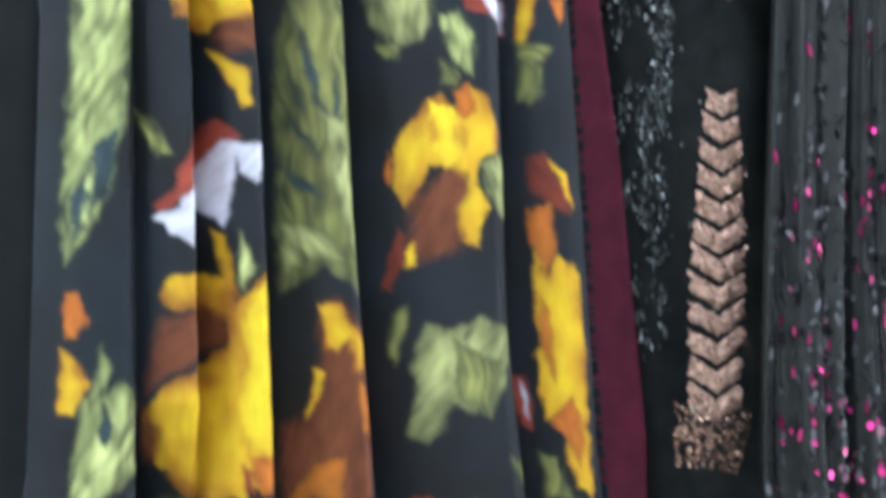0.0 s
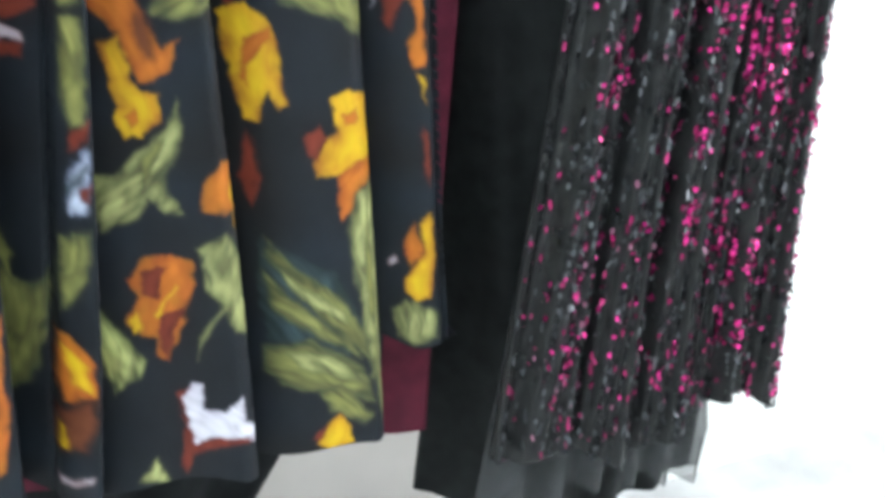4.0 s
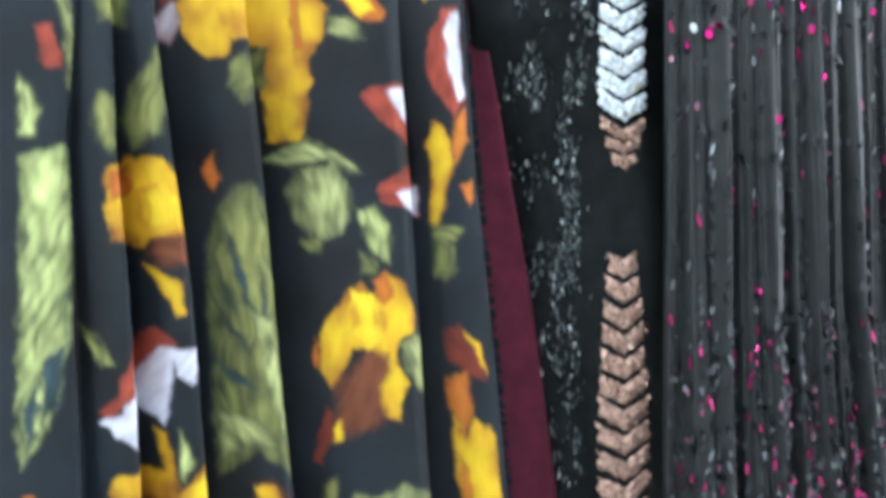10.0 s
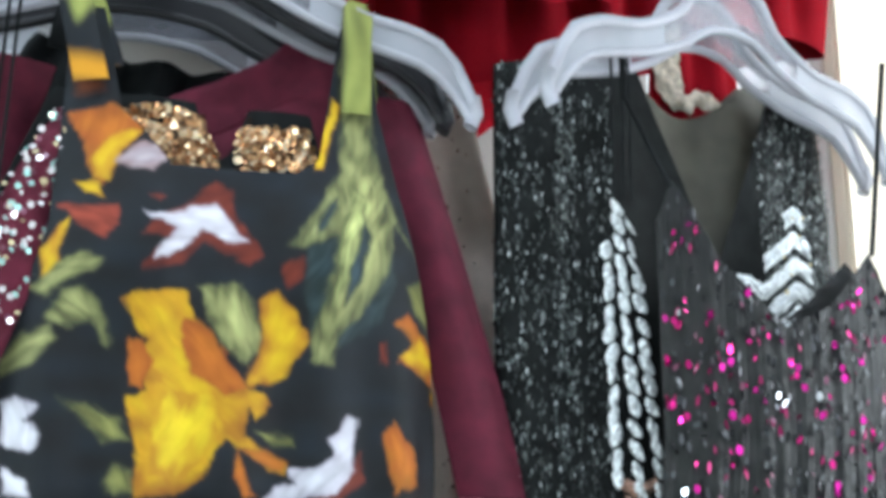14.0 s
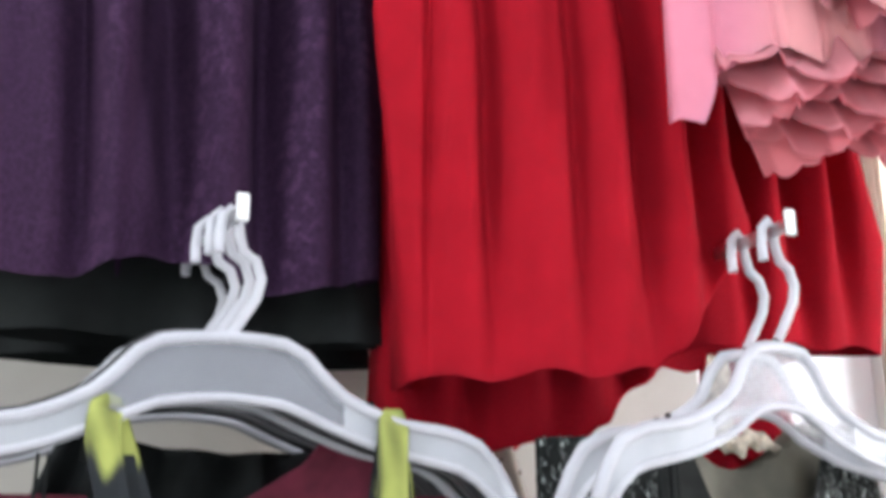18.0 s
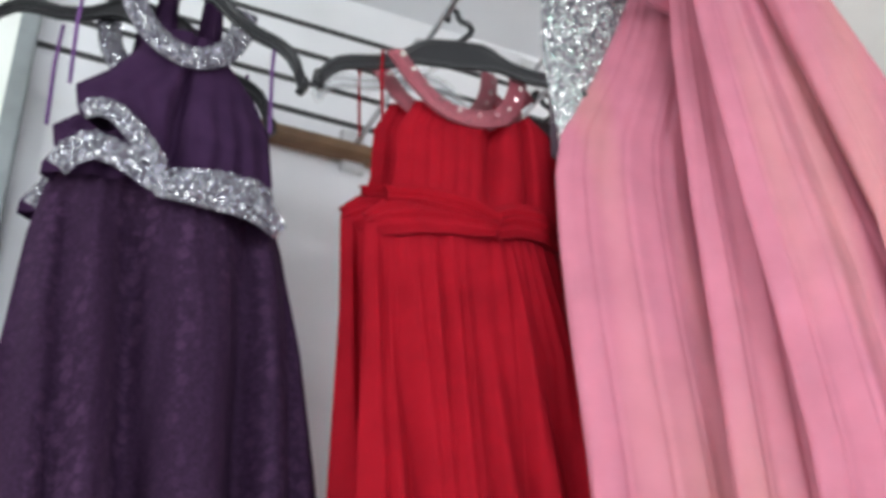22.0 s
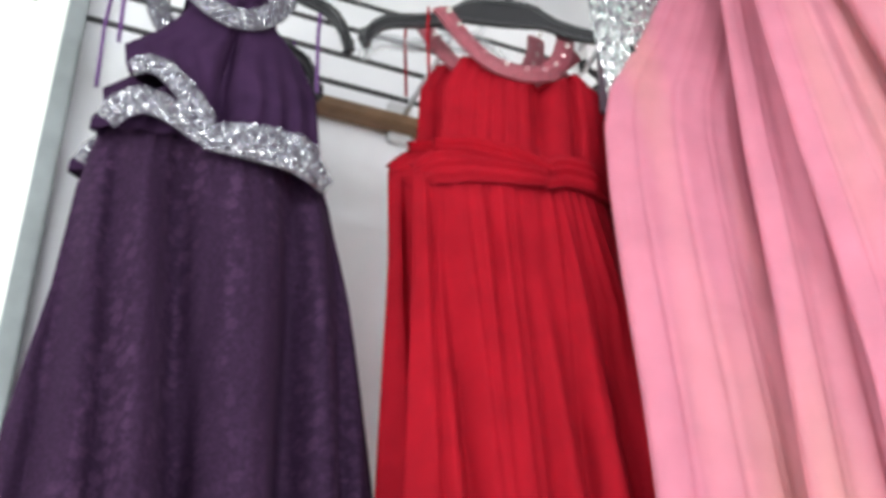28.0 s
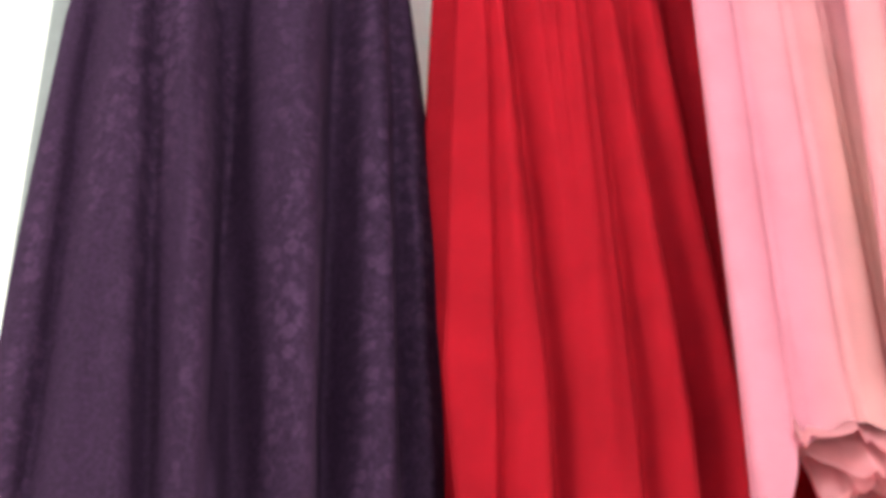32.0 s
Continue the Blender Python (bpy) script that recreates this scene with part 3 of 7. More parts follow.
motif("b", 3, (0.046, 0.696), (0.057, 0.697), (0.071, 0.679), (0.085, 0.648), (0.078, 0.609), (0.077, 0.582), (0.064, 0.572), (0.046, 0.571), (0.031, 0.56), (0.027, 0.574), (0.026, 0.622), (0.04, 0.629), (0.046, 0.663))
motif("y", 3, (0.047, 0.694), (0.057, 0.696), (0.063, 0.683), (0.071, 0.678), (0.073, 0.656), (0.065, 0.653), (0.062, 0.673), (0.055, 0.666), (0.049, 0.669))
motif("y", 3, (0.042, 0.657), (0.049, 0.654), (0.048, 0.643), (0.04, 0.627), (0.039, 0.631), (0.044, 0.646))
motif("o", 3, (0.043, 0.598), (0.061, 0.606), (0.061, 0.582), (0.055, 0.571), (0.043, 0.581), (0.035, 0.565), (0.029, 0.56), (0.028, 0.574))
motif("o", 3, (0.066, 0.65), (0.085, 0.645), (0.078, 0.616), (0.069, 0.62))
motif("g", 4, (0.164, 0.601), (0.191, 0.59), (0.199, 0.59), (0.2, 0.55), (0.186, 0.531), (0.171, 0.508), (0.164, 0.499), (0.152, 0.527), (0.158, 0.538), (0.163, 0.523), (0.175, 0.537), (0.195, 0.554), (0.195, 0.573), (0.173, 0.586))
motif("p", 4, (0.144, 0.576), (0.148, 0.556), (0.143, 0.542), (0.135, 0.535), (0.132, 0.513), (0.119, 0.513), (0.109, 0.523), (0.112, 0.542), (0.121, 0.553), (0.134, 0.562))
motif("r", 4, (0.107, 0.574), (0.118, 0.576), (0.123, 0.557), (0.115, 0.547), (0.109, 0.556))
motif("l", 4, (0.111, 0.505), (0.125, 0.509), (0.132, 0.495), (0.126, 0.476), (0.115, 0.475), (0.108, 0.49))
motif("g", 5, (0.201, 0.592), (0.22, 0.566), (0.207, 0.57))
motif("l", 5, (0.204, 0.519), (0.212, 0.529), (0.222, 0.52), (0.216, 0.504), (0.207, 0.507))
motif("o", 1, (-0.098, 0.701), (-0.091, 0.701), (-0.085, 0.687), (-0.092, 0.676), (-0.098, 0.676))
motif("y", 1, (-0.099, 0.67), (-0.092, 0.667), (-0.083, 0.651), (-0.092, 0.634), (-0.099, 0.635))
motif("y", 4, (0.093, 0.775), (0.096, 0.799), (0.112, 0.82), (0.122, 0.825), (0.129, 0.817), (0.139, 0.831), (0.148, 0.826), (0.161, 0.801), (0.158, 0.79), (0.146, 0.784), (0.144, 0.768), (0.153, 0.754), (0.146, 0.743), (0.146, 0.729), (0.134, 0.733), (0.129, 0.743), (0.129, 0.778), (0.115, 0.781), (0.108, 0.767), (0.102, 0.752), (0.094, 0.764))
motif("o", 4, (0.129, 0.827), (0.139, 0.831), (0.145, 0.814), (0.134, 0.808))
motif("v", 4, (0.115, 0.82), (0.129, 0.817), (0.139, 0.803), (0.136, 0.785), (0.125, 0.778), (0.113, 0.792))
motif("b", 4, (0.105, 0.757), (0.125, 0.778), (0.139, 0.775), (0.141, 0.764), (0.134, 0.754), (0.135, 0.729), (0.122, 0.724), (0.11, 0.72), (0.102, 0.733))
motif("o", 4, (0.092, 0.789), (0.096, 0.774), (0.093, 0.768), (0.09, 0.775))
motif("l", 4, (0.146, 0.782), (0.158, 0.79), (0.178, 0.783), (0.181, 0.746), (0.163, 0.746), (0.15, 0.764))
motif("rd", 4, (0.096, 0.743), (0.102, 0.736), (0.101, 0.719), (0.094, 0.7), (0.089, 0.703), (0.092, 0.722))
motif("y", 4, (0.101, 0.726), (0.107, 0.732), (0.107, 0.72), (0.102, 0.717))
motif("g", 4, (0.094, 0.687), (0.103, 0.694), (0.104, 0.68), (0.097, 0.656), (0.093, 0.663))
motif("l", 4, (0.114, 0.684), (0.129, 0.68), (0.146, 0.687), (0.168, 0.678), (0.162, 0.642), (0.153, 0.625), (0.129, 0.632), (0.126, 0.618), (0.113, 0.608), (0.103, 0.614), (0.11, 0.639), (0.105, 0.656))
motif("g", 4, (0.129, 0.673), (0.146, 0.666), (0.16, 0.659), (0.153, 0.628), (0.132, 0.635))
motif("r", 5, (0.171, 0.648), (0.188, 0.648), (0.193, 0.628), (0.192, 0.612), (0.187, 0.617))
motif("w", 5, (0.186, 0.643), (0.19, 0.636), (0.191, 0.621), (0.188, 0.628))
motif("g", 5, (0.178, 0.867), (0.201, 0.861), (0.194, 0.852), (0.18, 0.854))
motif("g", 5, (0.18, 0.853), (0.193, 0.85), (0.191, 0.83), (0.181, 0.825))
motif("rd", 5, (0.185, 0.79), (0.195, 0.793), (0.208, 0.767), (0.212, 0.753), (0.203, 0.756), (0.187, 0.767))
motif("y", 5, (0.198, 0.787), (0.209, 0.778), (0.214, 0.756), (0.208, 0.763), (0.203, 0.778))
motif("o", 5, (0.187, 0.756), (0.2, 0.76), (0.203, 0.731), (0.198, 0.712), (0.188, 0.731))
motif("y", 5, (0.203, 0.727), (0.218, 0.716), (0.222, 0.672), (0.226, 0.599), (0.227, 0.57), (0.218, 0.578), (0.21, 0.6), (0.212, 0.632), (0.198, 0.619), (0.195, 0.643), (0.191, 0.687), (0.189, 0.731), (0.198, 0.712))
motif("o", 5, (0.2, 0.621), (0.214, 0.636), (0.223, 0.607), (0.22, 0.589), (0.21, 0.607))
motif("o", 5, (0.194, 0.701), (0.2, 0.687), (0.204, 0.643), (0.2, 0.65), (0.195, 0.672))
motif("g", 5, (0.196, 0.599), (0.207, 0.596), (0.211, 0.57), (0.199, 0.57))
motif("g", 4, (0.127, 0.467), (0.137, 0.483), (0.159, 0.481), (0.184, 0.465), (0.211, 0.43), (0.214, 0.408), (0.172, 0.434), (0.138, 0.445))
motif("l", 3, (0.059, 0.554), (0.08, 0.566), (0.083, 0.533), (0.086, 0.488), (0.071, 0.486), (0.061, 0.497), (0.055, 0.493), (0.054, 0.511), (0.062, 0.519), (0.052, 0.527), (0.054, 0.54))
motif("t", 3, (0.062, 0.522), (0.083, 0.533), (0.084, 0.527), (0.063, 0.517))
motif("t", 3, (0.06, 0.497), (0.074, 0.512), (0.076, 0.509), (0.061, 0.493))
motif("g", 3, (0.052, 0.448), (0.07, 0.475), (0.089, 0.469), (0.091, 0.45), (0.073, 0.441), (0.053, 0.442))
motif("y", 3, (0.017, 0.543), (0.031, 0.539), (0.037, 0.526), (0.027, 0.522), (0.017, 0.533))
motif("w", 3, (0.018, 0.517), (0.03, 0.521), (0.04, 0.52), (0.052, 0.507), (0.055, 0.486), (0.053, 0.459), (0.044, 0.464), (0.027, 0.451), (0.015, 0.472))
motif("o", 3, (0.015, 0.463), (0.031, 0.458), (0.039, 0.47), (0.044, 0.459), (0.047, 0.447), (0.058, 0.421), (0.068, 0.429), (0.063, 0.409), (0.054, 0.399), (0.042, 0.397), (0.036, 0.412), (0.033, 0.432), (0.014, 0.447))
motif("b", 3, (0.044, 0.451), (0.052, 0.436), (0.054, 0.413), (0.046, 0.413), (0.041, 0.432))
motif("y", 3, (0.021, 0.424), (0.033, 0.428), (0.036, 0.412), (0.042, 0.393), (0.054, 0.391), (0.055, 0.372), (0.044, 0.36), (0.032, 0.358), (0.027, 0.372), (0.031, 0.38), (0.025, 0.396))
motif("o", 3, (0.032, 0.374), (0.039, 0.379), (0.041, 0.37), (0.036, 0.364))
motif("rd", 25, (-0.005, 0.373), (0.007, 0.384), (0.004, 0.369), (-0.006, 0.357))
motif("bw", 25, (-0.01, 0.34), (0.005, 0.364), (0.004, 0.341), (0.001, 0.32), (-0.009, 0.312))
motif("t", 25, (-0.009, 0.331), (0.003, 0.354), (0.004, 0.35), (-0.008, 0.326))
motif("rd", 25, (-0.003, 0.334), (0.004, 0.341), (0.003, 0.327), (-0.001, 0.326))
motif("g", 25, (-0.002, 0.475), (0.008, 0.486), (0.011, 0.476), (0.01, 0.458), (-0.001, 0.449), (-0.004, 0.455))
motif("g", 25, (-0.004, 0.444), (0.008, 0.45), (0.008, 0.41), (0.005, 0.38), (-0.004, 0.375), (-0.007, 0.402))
motif("g", 25, (0, 0.565), (0.014, 0.57), (0.013, 0.551), (0.001, 0.546))
motif("wd", 25, (0.004, 0.522), (0.01, 0.524), (0.009, 0.517), (0.004, 0.517))
motif("wd", 2, (-0.049, 0.493), (-0.04, 0.483), (-0.034, 0.478), (-0.02, 0.499), (-0.014, 0.495), (-0.012, 0.477), (-0.004, 0.491), (-0.004, 0.473), (-0.009, 0.463), (-0.029, 0.452), (-0.042, 0.457))
motif("rd", 2, (-0.05, 0.456), (-0.029, 0.452), (-0.009, 0.463), (-0.012, 0.447), (-0.03, 0.437), (-0.046, 0.437))
motif("wd", 2, (-0.042, 0.436), (-0.024, 0.43), (-0.023, 0.424), (-0.039, 0.424))
motif("rd", 2, (-0.041, 0.422), (-0.023, 0.422), (-0.025, 0.412), (-0.037, 0.413))
motif("rd", 5, (0.212, 0.486), (0.233, 0.501), (0.241, 0.487), (0.242, 0.466), (0.225, 0.447), (0.216, 0.448))
motif("y", 5, (0.226, 0.443), (0.241, 0.464), (0.243, 0.453), (0.233, 0.441))
motif("w", 5, (0.201, 0.499), (0.207, 0.485), (0.207, 0.464), (0.212, 0.443), (0.211, 0.434), (0.205, 0.459), (0.185, 0.477), (0.189, 0.491))
motif("l", 5, (0.21, 0.522), (0.221, 0.521), (0.222, 0.507), (0.214, 0.498), (0.21, 0.506))
motif("o", 1, (-0.071, 0.514), (-0.057, 0.506), (-0.055, 0.472), (-0.057, 0.422), (-0.073, 0.412), (-0.079, 0.418))
motif("y", 1, (-0.072, 0.498), (-0.064, 0.491), (-0.061, 0.459), (-0.061, 0.423), (-0.073, 0.417), (-0.078, 0.425))
motif("l", 3, (0.008, 0.332), (0.024, 0.33), (0.044, 0.353), (0.059, 0.367), (0.065, 0.388), (0.069, 0.367), (0.067, 0.35), (0.056, 0.331), (0.057, 0.318), (0.068, 0.302), (0.057, 0.302), (0.044, 0.313), (0.038, 0.299), (0.014, 0.288), (0.007, 0.317))
motif("g", 3, (0.04, 0.344), (0.057, 0.362), (0.058, 0.354), (0.047, 0.335), (0.04, 0.319))
motif("o", 3, (0.077, 0.305), (0.08, 0.328), (0.091, 0.342), (0.102, 0.337), (0.102, 0.301), (0.09, 0.304))
motif("rd", 4, (0.113, 0.314), (0.117, 0.353), (0.123, 0.34), (0.127, 0.307), (0.121, 0.291))
motif("y", 3, (0.099, 0.343), (0.101, 0.315), (0.107, 0.266), (0.104, 0.272), (0.098, 0.312))
motif("y", 4, (0.101, 0.437), (0.115, 0.446), (0.128, 0.437), (0.136, 0.417), (0.139, 0.396), (0.142, 0.374), (0.137, 0.369), (0.131, 0.382), (0.124, 0.359), (0.117, 0.362), (0.11, 0.387), (0.103, 0.412))
motif("o", 4, (0.115, 0.419), (0.132, 0.43), (0.132, 0.421), (0.118, 0.402), (0.118, 0.385), (0.113, 0.392))
motif("rd", 4, (0.101, 0.462), (0.11, 0.467), (0.112, 0.443), (0.105, 0.442))
motif("y", 4, (0.173, 0.379), (0.184, 0.384), (0.203, 0.376), (0.203, 0.351), (0.219, 0.329), (0.207, 0.317), (0.186, 0.319), (0.165, 0.318), (0.161, 0.325), (0.17, 0.348), (0.176, 0.352))
motif("o", 4, (0.178, 0.319), (0.195, 0.33), (0.219, 0.329), (0.22, 0.312), (0.196, 0.308), (0.188, 0.285), (0.183, 0.28), (0.179, 0.295))
motif("rd", 4, (0.154, 0.348), (0.164, 0.359), (0.17, 0.348), (0.163, 0.329), (0.157, 0.334))
motif("o", 4, (0.18, 0.365), (0.193, 0.371), (0.191, 0.358), (0.183, 0.356))
motif("t", 4, (0.125, 0.267), (0.181, 0.235), (0.201, 0.19), (0.188, 0.153), (0.132, 0.176), (0.124, 0.219))
motif("g", 4, (0.129, 0.267), (0.147, 0.245), (0.181, 0.219), (0.206, 0.178), (0.213, 0.148), (0.182, 0.181), (0.151, 0.219), (0.131, 0.247))
motif("g", 4, (0.126, 0.24), (0.156, 0.209), (0.192, 0.175), (0.202, 0.156), (0.165, 0.181), (0.132, 0.204))
motif("l", 4, (0.128, 0.251), (0.155, 0.227), (0.186, 0.203), (0.191, 0.189), (0.16, 0.209))
motif("g", 4, (0.127, 0.169), (0.161, 0.179), (0.202, 0.151), (0.214, 0.113), (0.184, 0.124), (0.141, 0.132), (0.129, 0.146))
motif("l", 4, (0.141, 0.167), (0.174, 0.166), (0.208, 0.132), (0.189, 0.138), (0.153, 0.152))
motif("g", 4, (0.166, 0.127), (0.184, 0.135), (0.215, 0.101), (0.205, 0.091), (0.176, 0.109))
motif("l", 4, (0.191, 0.304), (0.205, 0.308), (0.221, 0.3), (0.223, 0.188), (0.24, 0.09), (0.226, 0.087), (0.207, 0.15), (0.2, 0.201), (0.192, 0.239), (0.188, 0.27))
motif("g", 4, (0.201, 0.292), (0.209, 0.249), (0.214, 0.174), (0.205, 0.2), (0.2, 0.253))
motif("o", 3, (0.026, 0.251), (0.04, 0.269), (0.055, 0.271), (0.071, 0.267), (0.072, 0.247), (0.062, 0.222), (0.066, 0.217), (0.05, 0.181), (0.042, 0.187), (0.045, 0.202), (0.033, 0.204), (0.026, 0.222), (0.034, 0.237))
motif("rd", 3, (0.046, 0.222), (0.064, 0.227), (0.05, 0.186), (0.045, 0.197))
motif("rd", 3, (0.035, 0.257), (0.053, 0.262), (0.046, 0.235), (0.036, 0.237))
motif("y", 3, (0.024, 0.219), (0.032, 0.227), (0.035, 0.212), (0.029, 0.207))
motif("y", 3, (0.041, 0.222), (0.059, 0.248), (0.061, 0.246), (0.044, 0.219))
motif("l", 3, (0.075, 0.276), (0.094, 0.29), (0.106, 0.266), (0.11, 0.22), (0.112, 0.196), (0.1, 0.204), (0.09, 0.222), (0.073, 0.191), (0.071, 0.18), (0.075, 0.206), (0.09, 0.228), (0.078, 0.242), (0.077, 0.262))
motif("p", 3, (0.004, 0.233), (0.021, 0.207), (0.036, 0.184), (0.027, 0.166), (0.012, 0.154), (0.002, 0.198))
motif("o", 25, (-0.023, 0.217), (-0.016, 0.217), (-0.004, 0.204), (-0.005, 0.174), (-0.013, 0.167), (-0.025, 0.159), (-0.027, 0.178))
motif("y", 25, (-0.022, 0.208), (-0.007, 0.198), (-0.006, 0.176), (-0.019, 0.176))
motif("y", 3, (0.001, 0.204), (0.002, 0.174), (-0, 0.15), (-0.001, 0.169))
motif("b", 25, (-0.028, 0.149), (-0.006, 0.172), (-0.007, 0.143), (-0.016, 0.123), (-0.031, 0.111))
motif("y", 25, (-0.03, 0.139), (-0.025, 0.136), (-0.026, 0.115), (-0.031, 0.113))
motif("wd", 25, (-0.033, 0.086), (-0.025, 0.091), (-0.011, 0.104), (-0.013, 0.097), (-0.033, 0.079))
motif("g", 25, (-0.015, 0.293), (0.002, 0.308), (0, 0.281), (-0.007, 0.254), (-0.02, 0.234), (-0.02, 0.262))
motif("g", 2, (-0.06, 0.264), (-0.038, 0.247), (-0.022, 0.259), (-0.025, 0.219), (-0.041, 0.165), (-0.059, 0.154), (-0.064, 0.162), (-0.057, 0.209))
motif("wd", 1, (-0.067, 0.327), (-0.061, 0.339), (-0.06, 0.317), (-0.061, 0.273), (-0.066, 0.273), (-0.064, 0.301), (-0.071, 0.291))
motif("rd", 1, (-0.062, 0.376), (-0.058, 0.362), (-0.058, 0.35), (-0.064, 0.356))
motif("g", 2, (-0.06, 0.313), (-0.045, 0.269), (-0.047, 0.244), (-0.058, 0.276))
motif("o", 1, (-0.083, 0.254), (-0.079, 0.225), (-0.061, 0.25), (-0.063, 0.212), (-0.064, 0.162), (-0.07, 0.122), (-0.091, 0.116), (-0.098, 0.117))
motif("y", 1, (-0.082, 0.256), (-0.076, 0.248), (-0.076, 0.23), (-0.086, 0.226))
motif("b", 1, (-0.084, 0.211), (-0.07, 0.205), (-0.069, 0.175), (-0.082, 0.156), (-0.091, 0.168))
motif("rd", 3, (0.055, 0.087), (0.059, 0.127), (0.055, 0.154), (0.066, 0.159), (0.071, 0.108), (0.093, 0.113), (0.118, 0.1), (0.088, 0.099), (0.066, 0.095), (0.059, 0.078))
motif("w", 3, (0.058, 0.151), (0.066, 0.16), (0.073, 0.159), (0.074, 0.137), (0.089, 0.133), (0.102, 0.147), (0.104, 0.123), (0.126, 0.1), (0.128, 0.082), (0.106, 0.106), (0.08, 0.108), (0.066, 0.106), (0.062, 0.126))
motif("y", 4, (0.167, 0.075), (0.176, 0.097), (0.185, 0.106), (0.194, 0.09), (0.196, 0.075), (0.182, 0.069))
motif("rd", 4, (0.164, 0.078), (0.168, 0.088), (0.176, 0.097), (0.172, 0.079))
motif("l", 3, (0.022, 0.071), (0.038, 0.097), (0.046, 0.07))
motif("rd", 5, (0.217, 0.445), (0.222, 0.463), (0.232, 0.473), (0.241, 0.465), (0.229, 0.439), (0.224, 0.416), (0.218, 0.424))
motif("o", 5, (0.232, 0.448), (0.242, 0.448), (0.248, 0.391), (0.241, 0.389), (0.233, 0.408), (0.24, 0.422))
motif("y", 5, (0.225, 0.451), (0.24, 0.469), (0.241, 0.461), (0.229, 0.441))
motif("y", 5, (0.243, 0.386), (0.249, 0.382), (0.25, 0.363))
motif("rd", 5, (0.249, 0.344), (0.253, 0.339), (0.258, 0.295), (0.252, 0.305))
motif("y", 5, (0.245, 0.212), (0.257, 0.236), (0.253, 0.263), (0.26, 0.274), (0.266, 0.236), (0.266, 0.192), (0.255, 0.188), (0.246, 0.198))
motif("o", 5, (0.243, 0.24), (0.249, 0.263), (0.257, 0.236), (0.248, 0.224))
motif("l", 5, (0.239, 0.182), (0.253, 0.191), (0.274, 0.179), (0.274, 0.153), (0.258, 0.144), (0.245, 0.153))
motif("wd", 5, (0.233, 0.227), (0.237, 0.231), (0.239, 0.225), (0.234, 0.223))
motif("l", 0, (0.11, 1.147), (0.153, 1.151), (0.154, 1.141), (0.114, 1.138))
motif("o", 0, (0.153, 1.15), (0.216, 1.155), (0.214, 1.145), (0.154, 1.14))
motif("o", 0, (-0.026, 1.135), (0.004, 1.138), (0.004, 1.128), (-0.024, 1.126))
motif("o", 0, (0.015, 1.138), (0.037, 1.141), (0.035, 1.131), (0.019, 1.13))
motif("l", 0, (0.035, 1.14), (0.056, 1.141), (0.054, 1.133), (0.037, 1.131))
motif("rd", 0, (0.06, 1.139), (0.071, 1.141), (0.071, 1.132), (0.062, 1.131))
motif("p", 0, (-0.103, 1.123), (-0.076, 1.125), (-0.075, 1.114), (-0.102, 1.11))
motif("l", 0, (-0.069, 1.124), (-0.044, 1.128), (-0.047, 1.119), (-0.065, 1.115))
motif("o", 0, (0.038, 1.121), (0.06, 1.125), (0.082, 1.12), (0.079, 1.11), (0.049, 1.11), (0.039, 1.114))
motif("y", 0, (0.045, 1.12), (0.06, 1.123), (0.072, 1.118), (0.056, 1.113))
motif("l", 0, (0.081, 1.125), (0.096, 1.127), (0.095, 1.118), (0.083, 1.116))
motif("y", 0, (0.105, 1.128), (0.118, 1.132), (0.125, 1.126), (0.12, 1.118), (0.107, 1.116))
motif("b", 0, (0.125, 1.129), (0.139, 1.13), (0.139, 1.123), (0.126, 1.121))
motif("l", 0, (0.154, 1.131), (0.186, 1.135), (0.188, 1.123), (0.162, 1.12))
motif("o", 0, (0.186, 1.133), (0.215, 1.137), (0.214, 1.124), (0.194, 1.124))
motif("l", 0, (-0.063, 1.105), (-0.034, 1.113), (-0.027, 1.106), (-0.054, 1.097))
motif("g", 0, (-0.026, 1.115), (0.005, 1.119), (0.005, 1.11), (-0.024, 1.106))
motif("w", 0, (0.05, 1.103), (0.059, 1.105), (0.058, 1.095), (0.05, 1.095))
motif("w", 0, (0.197, 1.116), (0.211, 1.118), (0.211, 1.106), (0.199, 1.108))
motif("rd", 0, (0.153, 1.111), (0.186, 1.113), (0.189, 1.105), (0.16, 1.104))
motif("y", 0, (-0.09, 1.084), (-0.081, 1.089), (-0.062, 1.087), (-0.062, 1.078), (-0.085, 1.076))
motif("l", 0, (-0.06, 1.089), (-0.045, 1.092), (-0.05, 1.083), (-0.06, 1.081))
motif("g", 0, (-0.013, 1.097), (0.011, 1.103), (0.011, 1.094), (-0.009, 1.092))
motif("rd", 0, (0.111, 1.091), (0.138, 1.092), (0.138, 1.082), (0.111, 1.08))
motif("y", 0, (0.171, 1.094), (0.205, 1.097), (0.207, 1.086), (0.174, 1.084))
motif("g", 0, (0.142, 1.093), (0.153, 1.095), (0.154, 1.09), (0.145, 1.087))
motif("l", 0, (-0.1, 1.071), (-0.066, 1.072), (-0.066, 1.066), (-0.099, 1.066))
motif("l", 0, (-0.059, 1.07), (-0.036, 1.076), (-0.019, 1.081), (-0.026, 1.072), (-0.053, 1.066))
motif("l", 0, (0.004, 1.087), (0.02, 1.088), (0.022, 1.077), (0.008, 1.076))
motif("r", 0, (0.024, 1.072), (0.039, 1.073), (0.039, 1.064), (0.028, 1.065))
motif("rd", 0, (0.11, 1.147), (0.135, 1.166), (0.131, 1.186), (0.121, 1.177), (0.1, 1.155), (0.071, 1.147))
